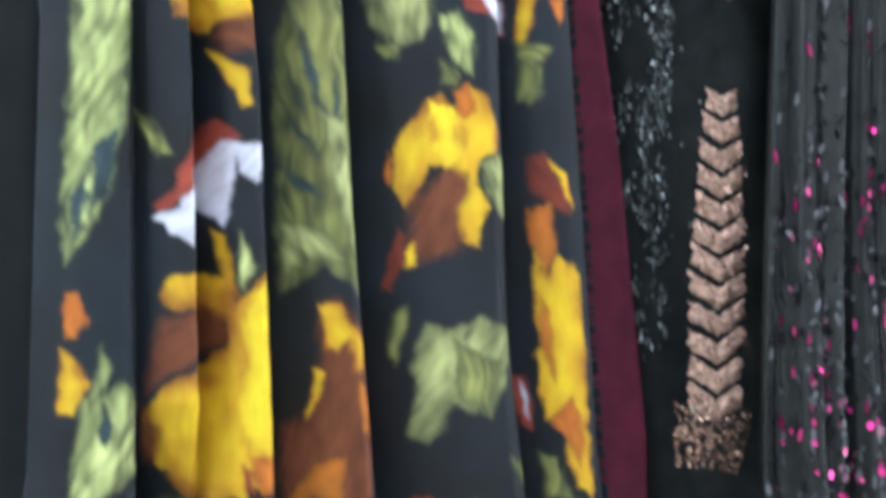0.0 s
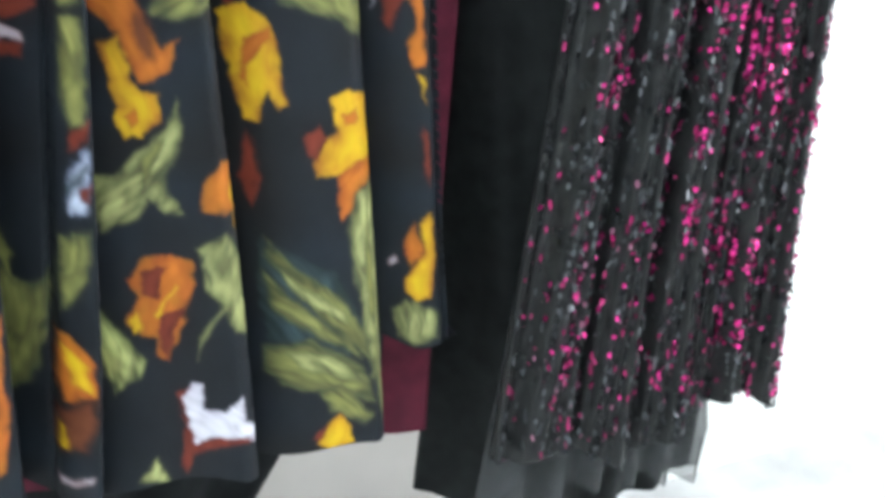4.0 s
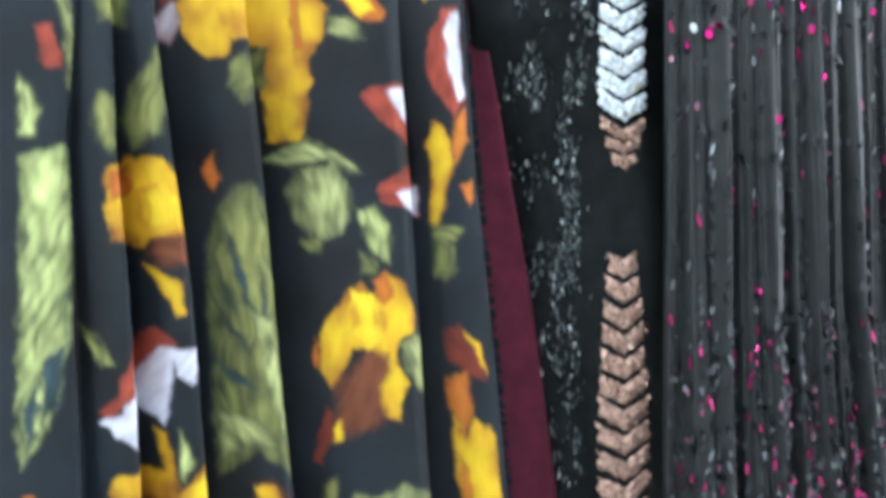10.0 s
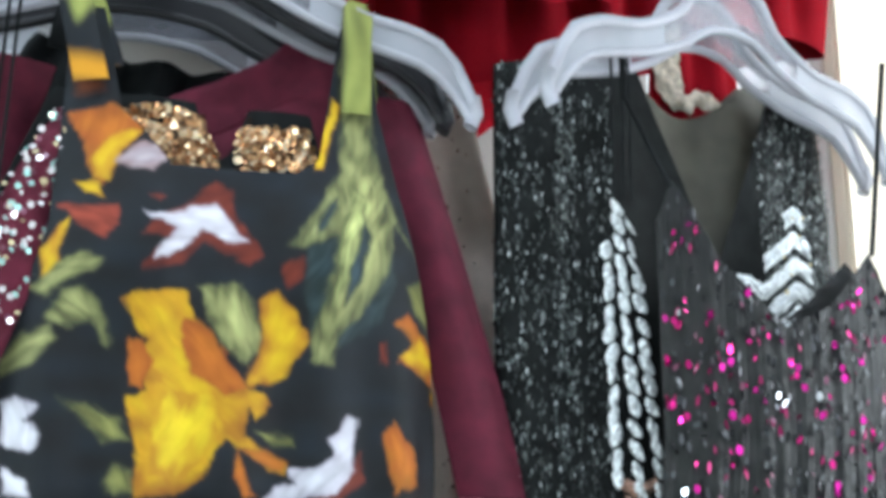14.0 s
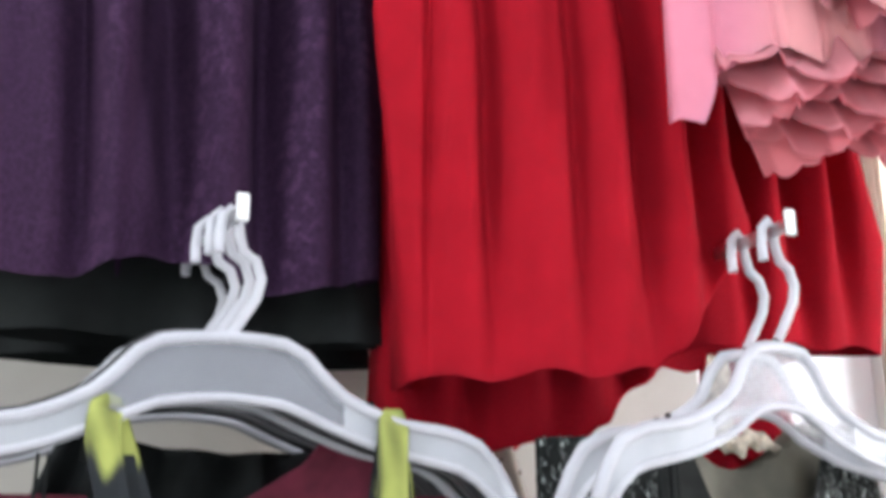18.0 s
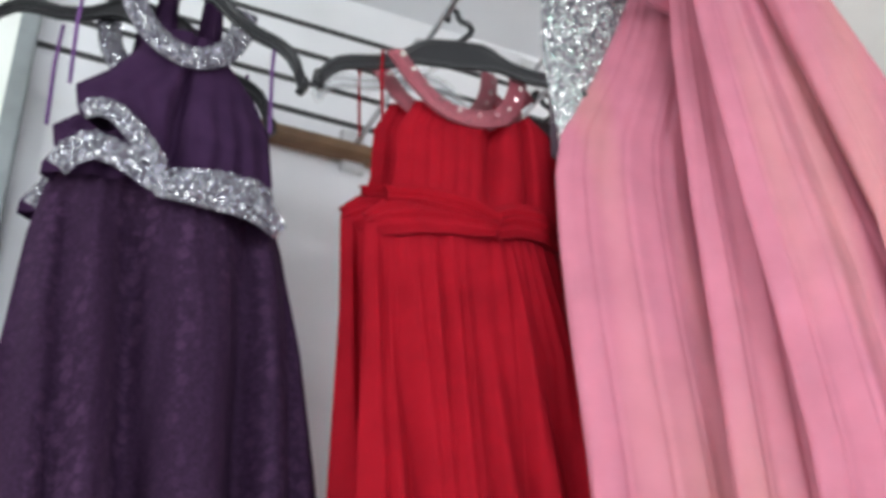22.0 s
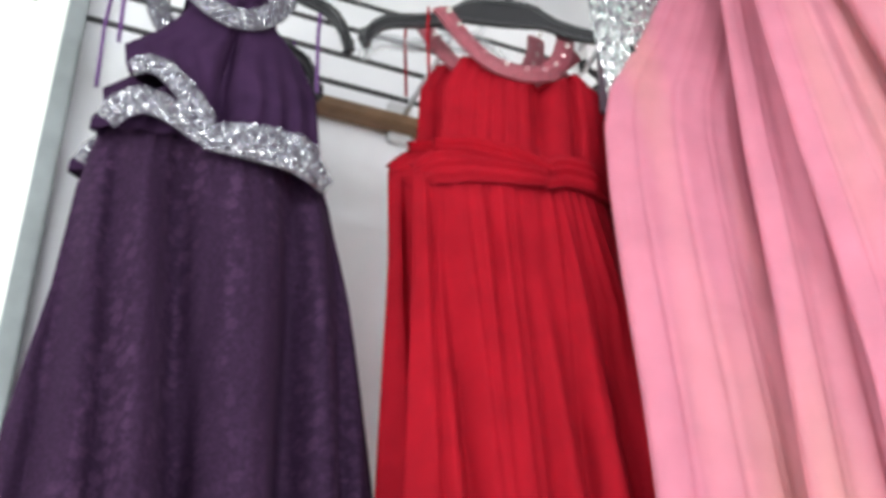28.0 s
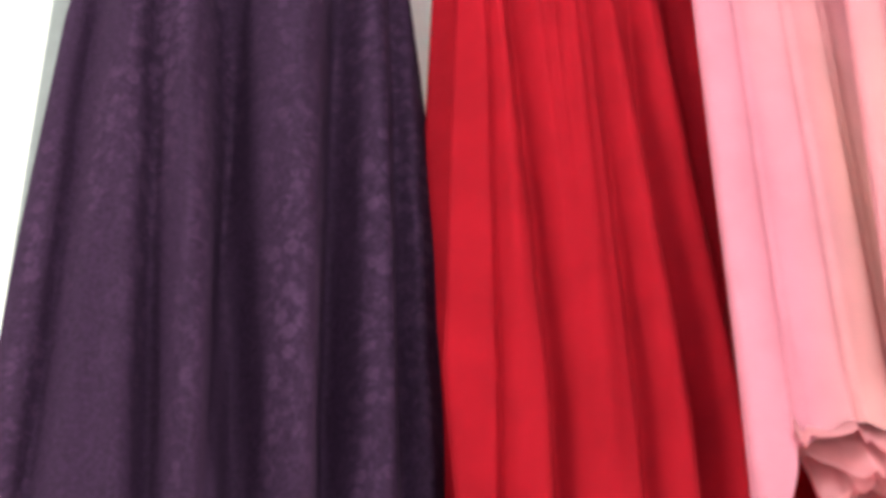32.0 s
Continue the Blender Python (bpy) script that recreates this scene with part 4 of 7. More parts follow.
motif("w", 0, (0.061, 1.15), (0.07, 1.162), (0.081, 1.164), (0.077, 1.173), (0.1, 1.175), (0.108, 1.184), (0.104, 1.195), (0.112, 1.2), (0.119, 1.211), (0.128, 1.21), (0.124, 1.189), (0.126, 1.173), (0.112, 1.156), (0.092, 1.154), (0.073, 1.146))
motif("o", 0, (-0.09, 1.417), (-0.06, 1.428), (-0.04, 1.417), (-0.039, 1.404), (-0.057, 1.389), (-0.063, 1.362), (-0.073, 1.375), (-0.079, 1.396))
motif("y", 0, (-0.062, 1.402), (-0.039, 1.41), (-0.041, 1.401), (-0.052, 1.389), (-0.058, 1.367), (-0.069, 1.369), (-0.072, 1.379))
motif("b", 0, (-0.088, 1.448), (-0.069, 1.445), (-0.066, 1.436), (-0.085, 1.43))
motif("o", 0, (-0.091, 1.454), (-0.076, 1.457), (-0.069, 1.451), (-0.088, 1.445))
motif("wd", 0, (-0.057, 1.382), (-0.039, 1.399), (-0.023, 1.401), (-0.019, 1.388), (-0.03, 1.378), (-0.044, 1.376))
motif("rd", 0, (-0.033, 1.36), (-0.018, 1.359), (-0.023, 1.353))
motif("rd", 0, (-0.006, 1.355), (0.014, 1.376), (0.029, 1.369), (0.029, 1.356), (0.04, 1.34), (0.053, 1.322), (0.041, 1.315), (0.008, 1.328), (-0.007, 1.31), (-0.033, 1.303), (-0.034, 1.308), (-0.016, 1.328), (-0.034, 1.33), (-0.03, 1.338))
motif("w", 0, (-0.036, 1.346), (-0.017, 1.346), (0.003, 1.354), (0.017, 1.358), (0.027, 1.347), (0.04, 1.331), (0.024, 1.33), (0.007, 1.338), (-0, 1.33), (-0.008, 1.321), (-0.025, 1.311), (-0.022, 1.323), (-0.011, 1.335), (-0.027, 1.341))
motif("rd", 0, (0.065, 1.316), (0.082, 1.323), (0.081, 1.306), (0.07, 1.298), (0.065, 1.308))
motif("r", 0, (-0.092, 1.35), (-0.051, 1.35), (-0.051, 1.335), (-0.059, 1.325), (-0.076, 1.333), (-0.084, 1.342))
motif("y", 0, (-0.1, 1.318), (-0.09, 1.334), (-0.082, 1.339), (-0.086, 1.318), (-0.086, 1.296), (-0.097, 1.298))
motif("y", 0, (-0.082, 1.366), (-0.064, 1.367), (-0.061, 1.356), (-0.074, 1.358))
motif("l", 0, (-0.105, 1.291), (-0.088, 1.308), (-0.075, 1.318), (-0.058, 1.312), (-0.064, 1.302), (-0.084, 1.294), (-0.094, 1.284))
motif("l", 0, (-0.094, 1.271), (-0.083, 1.29), (-0.069, 1.293), (-0.057, 1.28), (-0.049, 1.257), (-0.051, 1.249), (-0.063, 1.268), (-0.074, 1.264), (-0.089, 1.267))
motif("l", 0, (-0.119, 1.242), (-0.106, 1.26), (-0.087, 1.267), (-0.084, 1.256), (-0.097, 1.24), (-0.118, 1.231))
motif("w", 0, (-0.116, 1.213), (-0.106, 1.218), (-0.093, 1.212), (-0.099, 1.201), (-0.088, 1.192), (-0.094, 1.181), (-0.113, 1.185))
motif("w", 0, (-0.112, 1.17), (-0.097, 1.162), (-0.093, 1.152), (-0.11, 1.152))
motif("g", 0, (-0.081, 1.218), (-0.062, 1.213), (-0.04, 1.204), (-0.032, 1.189), (-0.05, 1.187), (-0.061, 1.2))
motif("g", 0, (-0.049, 1.16), (-0.042, 1.174), (-0.031, 1.171), (-0.026, 1.156), (-0.04, 1.152))
motif("y", 0, (-0.045, 1.284), (-0.036, 1.291), (-0.001, 1.293), (0.006, 1.276), (0.02, 1.265), (0.029, 1.246), (0.046, 1.227), (0.059, 1.224), (0.063, 1.216), (0.053, 1.204), (0.047, 1.215), (0.046, 1.195), (0.061, 1.184), (0.077, 1.177), (0.074, 1.169), (0.052, 1.18), (0.032, 1.191), (0.022, 1.179), (0.019, 1.164), (0.001, 1.153), (-0.028, 1.152), (-0.028, 1.182), (-0.038, 1.219), (-0.025, 1.223), (-0.036, 1.242), (-0.026, 1.258), (-0.034, 1.265))
motif("o", 0, (0, 1.276), (0.016, 1.269), (0.046, 1.227), (0.03, 1.222), (0.007, 1.237), (-0.003, 1.26))
motif("o", 0, (-0.039, 1.257), (-0.03, 1.258), (-0.021, 1.243), (-0.027, 1.223), (-0.036, 1.227))
motif("v", 0, (-0.008, 1.225), (0.019, 1.222), (0.028, 1.199), (0.008, 1.164), (-0.02, 1.167), (-0.018, 1.197))
motif("l", 0, (0.006, 1.298), (0.038, 1.302), (0.047, 1.287), (0.055, 1.263), (0.045, 1.243), (0.029, 1.254), (0.016, 1.273))
motif("y", 0, (0.051, 1.291), (0.062, 1.3), (0.079, 1.28), (0.087, 1.263), (0.071, 1.236), (0.046, 1.227), (0.042, 1.23), (0.053, 1.255))
motif("o", 0, (0.04, 1.184), (0.051, 1.157), (0.056, 1.153), (0.045, 1.153), (0.037, 1.168))
motif("o", 0, (0.04, 1.187), (0.061, 1.184), (0.077, 1.177), (0.074, 1.169), (0.053, 1.178))
motif("g", 0, (0.052, 1.2), (0.08, 1.195), (0.083, 1.187), (0.065, 1.188))
motif("t", 0, (0.082, 1.329), (0.104, 1.339), (0.148, 1.346), (0.154, 1.312), (0.145, 1.282), (0.11, 1.258), (0.088, 1.269), (0.082, 1.296))
motif("l", 0, (0.105, 1.488), (0.128, 1.478), (0.134, 1.423), (0.143, 1.387), (0.164, 1.346), (0.176, 1.33), (0.153, 1.357), (0.148, 1.32), (0.126, 1.284), (0.109, 1.266), (0.106, 1.245), (0.088, 1.249), (0.091, 1.281), (0.101, 1.313), (0.104, 1.339), (0.08, 1.329), (0.068, 1.331), (0.088, 1.36), (0.106, 1.395), (0.106, 1.441))
motif("t", 0, (0.123, 1.36), (0.132, 1.344), (0.124, 1.308), (0.112, 1.29), (0.115, 1.323))
motif("t", 0, (0.088, 1.348), (0.105, 1.371), (0.105, 1.361), (0.09, 1.34))
motif("p", 0, (0.115, 1.382), (0.128, 1.375), (0.123, 1.342), (0.113, 1.307), (0.103, 1.289), (0.105, 1.326))
motif("y", 0, (0.086, 1.392), (0.093, 1.421), (0.101, 1.452), (0.106, 1.448), (0.102, 1.427), (0.093, 1.391))
motif("o", 0, (0.152, 1.282), (0.165, 1.291), (0.181, 1.278), (0.197, 1.268), (0.205, 1.242), (0.212, 1.238), (0.209, 1.221), (0.194, 1.226), (0.198, 1.238), (0.175, 1.247), (0.158, 1.253), (0.172, 1.268))
motif("y", 0, (0.158, 1.255), (0.181, 1.274), (0.201, 1.255), (0.185, 1.244))
motif("y", 0, (0.194, 1.233), (0.205, 1.238), (0.211, 1.227), (0.201, 1.223))
motif("g", 0, (0.164, 1.312), (0.18, 1.318), (0.191, 1.293), (0.19, 1.28), (0.174, 1.29))
motif("o", 0, (0.148, 1.199), (0.155, 1.209), (0.162, 1.199), (0.175, 1.188), (0.179, 1.163), (0.158, 1.157), (0.151, 1.171))
motif("rd", 0, (0.142, 1.265), (0.148, 1.267), (0.149, 1.249), (0.143, 1.25))
motif("g", 0, (0.209, 1.169), (0.219, 1.178), (0.216, 1.156), (0.208, 1.156))


def sheet(name, X, Y, Z, mat, parent, back=0.05, keep=None, colour=None, label="", inset=0.0):
    """A front of cloth, given as grids, closed by a plain back of few columns a little way behind it."""
    nz, nx = X.shape
    o = parent.location
    cols = np.linspace(nx - 1, 0, 14).astype(int)
    XB = X[:, cols] + inset * np.sign(X[:, cols].mean() - X[:, cols])
    YB = np.full_like(XB, 0) + Y.max(axis=1)[:, None] + back * np.sin(np.linspace(0, np.pi, 14))[None]
    XX, YY, ZZ = (np.concatenate(p, 1) for p in ((X, XB), (Y, YB), (Z, Z[:, cols])))
    verts = np.stack([XX - o[0], YY - o[1], ZZ - o[2]], -1).reshape(-1, 3)
    k = None
    if keep is not None:
        k = np.concatenate([keep, keep[:, cols]], 1)
    ob = mesh_ob(name, verts, grid_faces(nz, nx + 14, k), mat, parent, label)
    if colour is not None:
        full = np.concatenate([colour, colour[:, cols]], 1)
        at = ob.data.color_attributes.new("print", 'FLOAT_COLOR', 'POINT')
        at.data.foreach_set("color", np.concatenate([full, np.ones((*full.shape[:2], 1))], 2).astype(np.float32).ravel())
    return ob


def grid_between(left, right, z0, z1, nx, nz):
    z = np.linspace(z0, z1, nz)
    S = np.linspace(0, 1, nx)[None]
    L, R = line_at(left, z)[:, None], line_at(right, z)[:, None]
    return L + (R - L) * S, np.repeat(z[:, None], nx, 1), np.repeat(S, nz, 0)


def tooth(X, Z, lines, depth, curl=1.4):
    """Overlapping pleats: between two lines the cloth comes forward to the right and steps back behind the next line."""
    Y = np.zeros_like(X)
    for a, b, d in zip(lines[:-1], lines[1:], depth):
        q = np.clip((X - a) / np.maximum(b - a, 1e-3), 0, 1)
        inside = (X >= a) & (X < b)
        prof = (1 - q) ** curl + 0.35 * np.clip((q - 0.86) / 0.14, 0, 1) ** 2 if curl else 1 - np.sin(np.pi * q ** 0.8) ** 0.9
        Y = np.where(inside, d * prof, Y)
    return Y


# ---- lower arm: floral gown in front ----
GROUP_LOW, GROUP_UP = "dresses on the lower arms", "gowns on the upper arms"
floral = empty("floral_dress", 0.02, 0.0, 1.66, "black maxi dress printed with yellow flowers, on a hanger", "dress", GROUP_LOW)
SK_L = [(1.08, -0.135), (0.95, -0.125), (0.86, -0.112), (0.6, -0.115), (0.3, -0.15), (0.08, -0.17)]
SK_R = [(1.08, 0.209), (0.89, 0.219), (0.75, 0.228), (0.6, 0.237), (0.45, 0.253), (0.26, 0.271), (0.17, 0.284), (0.08, 0.292)]
X, Z, S = grid_between(SK_L, SK_R, 1.075, 0.088, 360, 620)
lines = [line_at(f, Z) for f in (SK_L, FOLD_1, FOLD_V, FOLD_2, FOLD_3, FOLD_4, SK_R)]
lines[2] = np.where(Z < 0.57, lines[2], lines[1] + (lines[3] - lines[1]) * 0.45)
grow = np.clip((1.075 - Z) / 0.16, 0.12, 1)
Y = tooth(X, Z, lines, [0.020, 0.018, 0.038, 0.042, 0.048, 0.040]) * grow
Y = Y + np.where((Z < 0.64) & (X > lines[1]) & (X < lines[2]), 0.046 * np.clip((0.64 - Z) / 0.1, 0, 1), 0)
Y = Y + 0.024 * np.abs(2 * S - 1) ** 5 - 0.012 * np.sin(S * 19 + 3 * Z) * grow * 0.35 - 0.008
Y = smooth_rows(Y.T, 1).T
Z = Z - 0.012 * np.clip((0.3 - Z) / 0.2, 0, 1) * np.sin(S * 21 + 0.6) * 0.6 - 0.022 * np.clip((0.25 - Z) / 0.16, 0, 1)
Z = np.where(X > line_at(FOLD_4, Z) + 0.002, np.maximum(Z, 0.148 + 0.006 * np.sin(X * 90)), Z)
sheet("skirt", X, Y, Z, M_FLORAL, floral, 0.05, colour=painted(X, Z, True, 3))
# gathered waist of five rows
X, Z, S = grid_between([(1.152, -0.135), (1.068, -0.138)], [(1.152, 0.203), (1.068, 0.198)], 1.150, 1.066, 340, 84)
Y = -0.012 - 0.006 * np.abs(np.sin((1.150 - Z + 0.006 * S) / 0.084 * np.pi * 5)) + 0.0007 * np.sin(S * 230 + 6 * np.sin(Z * 300)) + 0.05 * np.abs(2 * S - 1) ** 5
sheet("waistband", X, Y, Z, M_FLORAL, floral, 0.04, colour=painted(X, Z, False, 9))
X, Z, S = grid_between([(1.53, -0.14), (1.15, -0.14)], [(1.53, 0.205), (1.15, 0.205)], 1.53, 1.149, 330, 280)
NECK = [(-0.125, 1.235), (-0.107, 1.294), (-0.096, 1.335), (-0.0935, 1.40), (-0.093, 1.45), (-0.096, 1.50), (-0.070, 1.50), (-0.053, 1.423), (-0.036, 1.408), (-0.017, 1.384), (0.074, 1.388), (0.091, 1.401),
        (0.105, 1.51), (0.130, 1.512), (0.137, 1.448), (0.154, 1.39), (0.176, 1.329), (0.192, 1.273), (0.203, 1.20), (0.206, 1.15)]
nk = np.array(NECK)
Z0 = Z.copy()
Z = np.minimum(Z, np.interp(X, nk[:, 0], nk[:, 1], left=1.16, right=1.14))
Y = -0.006 - 0.018 * np.exp(-((Z - 1.33) / 0.06) ** 2) * (np.exp(-((X + 0.03) / 0.05) ** 2) + np.exp(-((X - 0.1) / 0.05) ** 2)) + 0.004 * np.sin(S * 34 + 5 * Z) * np.clip((1.36 - Z) / 0.2, 0, 1) + 0.05 * np.abs(2 * S - 1) ** 6
sheet("bodice", X, Y, Z, M_FLORAL, floral, 0.03, colour=painted(X, Z0, False, 17))

# ---- sequins and beads ----


def glitter_material(name, stops, rough=0.18, metal=0.7):
    """Small shiny pieces whose colour is drawn at random from stops of (share, colour)."""
    m = bpy.data.materials.new(name)
    m.use_nodes = True
    nt = m.node_tree
    b = nt.nodes["Principled BSDF"]
    b.inputs["Roughness"].default_value, b.inputs["Metallic"].default_value = rough, metal
    geo = nt.nodes.new("ShaderNodeNewGeometry")
    ramp = nt.nodes.new("ShaderNodeValToRGB")
    ramp.color_ramp.interpolation = 'CONSTANT'
    el = ramp.color_ramp.elements
    at = 0.0
    for n, (share, colour) in enumerate(stops):
        e = el[n] if n < 2 else el.new(at)
        e.position, e.color = at, (*colour, 1)
        at += share
    nt.links.new(geo.outputs["Random Per Island"], ramp.inputs[0])
    nt.links.new(ramp.outputs[0], b.inputs["Base Color"])
    return m


BLK, MAG, ROSE, SIL, GOLD = (0.012, 0.012, 0.014), (0.66, 0.025, 0.25), (0.30, 0.012, 0.10), (0.75, 0.77, 0.80), (0.75, 0.52, 0.20)
M_PINKSEQ = glitter_material("pink_sequins", [(0.56, BLK), (0.25, ROSE), (0.175, MAG), (0.015, SIL)], 0.25, 0.6)
M_HOTSEQ = glitter_material("hot_pink_sequins", [(0.45, MAG), (0.43, ROSE), (0.12, BLK)], 0.32, 0.55)
M_BRIGHTSEQ = glitter_material("bright_pink_sequins", [(0.42, (0.80, 0.03, 0.42)), (0.30, MAG), (0.12, ROSE), (0.16, (0.72, 0.74, 0.80))], 0.10, 0.9)
M_DARKSEQ = glitter_material("dark_sequins", [(0.60, BLK), (0.24, (0.10, 0.10, 0.11)), (0.16, ROSE)], 0.3, 0.5)
M_BLACKSEQ = glitter_material("black_silver_sequins", [(0.44, (0.040, 0.045, 0.044)), (0.46, (0.105, 0.118, 0.114)), (0.10, (0.42, 0.45, 0.45))], 0.40, 0.45)
M_SILVER = glitter_material("silver_beads", [(0.32, (0.20, 0.185, 0.24)), (0.30, (0.55, 0.55, 0.61)), (0.14, (0.95, 0.95, 0.97)), (0.24, (0.055, 0.05, 0.075))], 0.16, 0.8)
M_WHITESEQ = glitter_material("white_gold_sequins", [(0.60, (0.56, 0.60, 0.64)), (0.26, (0.24, 0.25, 0.27)), (0.14, (0.55, 0.44, 0.18))], 0.3, 0.35)
M_ROSEGOLD = glitter_material("rose_gold_sequins", [(0.55, (0.34, 0.20, 0.15)), (0.30, (0.17, 0.09, 0.06)), (0.15, (0.62, 0.45, 0.34))], 0.25, 0.7)
M_GOLDSEQ = glitter_material("gold_sequins", [(0.5, (0.62, 0.36, 0.18)), (0.3, (0.85, 0.68, 0.46)), (0.2, (0.22, 0.12, 0.06))], 0.18, 0.8)
M_IRID = glitter_material("iridescent_sequins", [(0.3, (0.55, 0.85, 0.82)), (0.3, (0.88, 0.80, 0.84)), (0.25, (0.80, 0.66, 0.42)), (0.15, (0.3, 0.12, 0.18))], 0.16, 0.6)
M_IRIDWHITE = glitter_material("crystal_beads", [(0.4, (0.72, 0.74, 0.76)), (0.3, (0.92, 0.94, 0.94)), (0.1, (0.70, 0.92, 0.84)), (0.1, (0.90, 0.80, 0.86)), (0.1, (0.2, 0.21, 0.22))], 0.15, 0.75)


def sequins(name, places, normals, size, tilt, mat, parent, label, seed=1, sides=6, long=1.0):
    """Many small discs, each leaning its own way, as one mesh."""
    rnd = np.random.RandomState(seed)
    n = len(places)
    o = np.array((parent.parent or parent).location)
    nr = normals + rnd.normal(0, tilt, (n, 3))
    nr /= np.linalg.norm(nr, axis=1)[:, None]
    a = np.cross(nr, rnd.normal(0, 0.15, (n, 3)) + np.array([0, 0, 1.0]))
    a /= np.linalg.norm(a, axis=1)[:, None] + 1e-9
    b = np.cross(nr, a)
    r = size * rnd.uniform(0.75, 1.2, n)[:, None]
    verts = np.empty((n, sides, 3))
    for k in range(sides):
        t = 2 * np.pi * k / sides
        verts[:, k] = places - o + a * r * np.cos(t) + b * r * long * np.sin(t)
    ids = np.arange(n * sides).reshape(n, sides)
    ob = mesh_ob(name, verts.reshape(-1, 3), ids.tolist(), mat, parent, label, smooth=False)
    return tagged(ob, kind="stuff")


def on_sheet(X, Y, Z, count, seed, weight=None, lift=0.003, columns=0):
    """Random places on a sheet, drawn to upright columns if asked, and its normals there."""
    rnd = np.random.RandomState(seed)
    nz, nx = X.shape
    i, j = rnd.uniform(0, nz - 1.01, count * 6), rnd.uniform(0, nx - 1.01, count * 6)
    if columns:
        step = nx / columns
        j = np.clip((np.floor(j / step) + 0.5 + rnd.normal(0, 0.13, len(j))) * step, 0, nx - 1.02)
    ii, jj = i.astype(int), j.astype(int)
    if weight is not None:
        ok = rnd.uniform(0, 1, len(ii)) < weight[ii, jj]
        i, j, ii, jj = i[ok], j[ok], ii[ok], jj[ok]
    i, j, ii, jj = i[:count], j[:count], ii[:count], jj[:count]
    fi, fj = i - ii, j - jj
    P = np.stack([X, Y, Z], -1)
    p = (P[ii, jj] * ((1 - fi) * (1 - fj))[:, None] + P[ii + 1, jj] * (fi * (1 - fj))[:, None] + P[ii, jj + 1] * ((1 - fi) * fj)[:, None] + P[ii + 1, jj + 1] * (fi * fj)[:, None])
    du, dv = P[ii, jj + 1] - P[ii, jj], P[ii + 1, jj] - P[ii, jj]
    nr = np.cross(du, dv)
    nr /= np.linalg.norm(nr, axis=1)[:, None] + 1e-9
    nr = np.where(nr[:, 1:2] > 0, -nr, nr)
    return p + nr * lift, nr


def ribbon(points, half, nx=24, n=70, y_push=0.006):
    """Grids X, Y, Z of a band that follows (x, y, z) points, half its half width in x and z."""
    p = np.array(points, float)
    s = np.r_[0, np.cumsum(np.linalg.norm(np.diff(p, axis=0), axis=1))]
    t = np.linspace(0, s[-1], n)
    q = np.stack([smooth_rows(np.interp(t, s, p[:, k]), 6) for k in range(3)], 1)
    d = np.gradient(q, axis=0)
    side = np.stack([-d[:, 2], 0 * d[:, 0], d[:, 0]], 1)
    side /= np.linalg.norm(side, axis=1)[:, None] + 1e-9
    h = np.interp(t / s[-1], np.linspace(0, 1, len(half)), half) if isinstance(half, (list, tuple)) else np.full(n, half)
    v = np.linspace(-1, 1, nx)
    G = q[:, None] + side[:, None] * (h[:, None] * v[None])[..., None]
    G[..., 1] -= y_push * (1 - v[None] ** 2)
    return G[..., 0], G[..., 1], G[..., 2]


def thin(name, X, Y, Z, mat, parent, thick=0.0016, label=""):
    """A strip of cloth with a little thickness, from grids."""
    nz, nx = X.shape
    o = parent.location
    f = np.stack([X - o[0], Y - o[1], Z - o[2]], -1).reshape(-1, 3)
    b = f + np.array([0, thick, 0])
    faces = grid_faces(nz, nx, closed=False)
    k = nz * nx
    back = [tuple(reversed([v + k for v in q])) for q in faces]
    edge = [i * nx for i in range(nz)] + [(nz - 1) * nx + j for j in range(1, nx)] + [i * nx + nx - 1 for i in range(nz - 2, -1, -1)] + [j for j in range(nx - 2, 0, -1)]
    rim = [(edge[n], edge[n] + k, edge[(n + 1) % len(edge)] + k, edge[(n + 1) % len(edge)]) for n in range(len(edge))]
    return mesh_ob(name, np.concatenate([f, b]), faces + back + rim, mat, parent, label)


# ---- hangers and arms ----


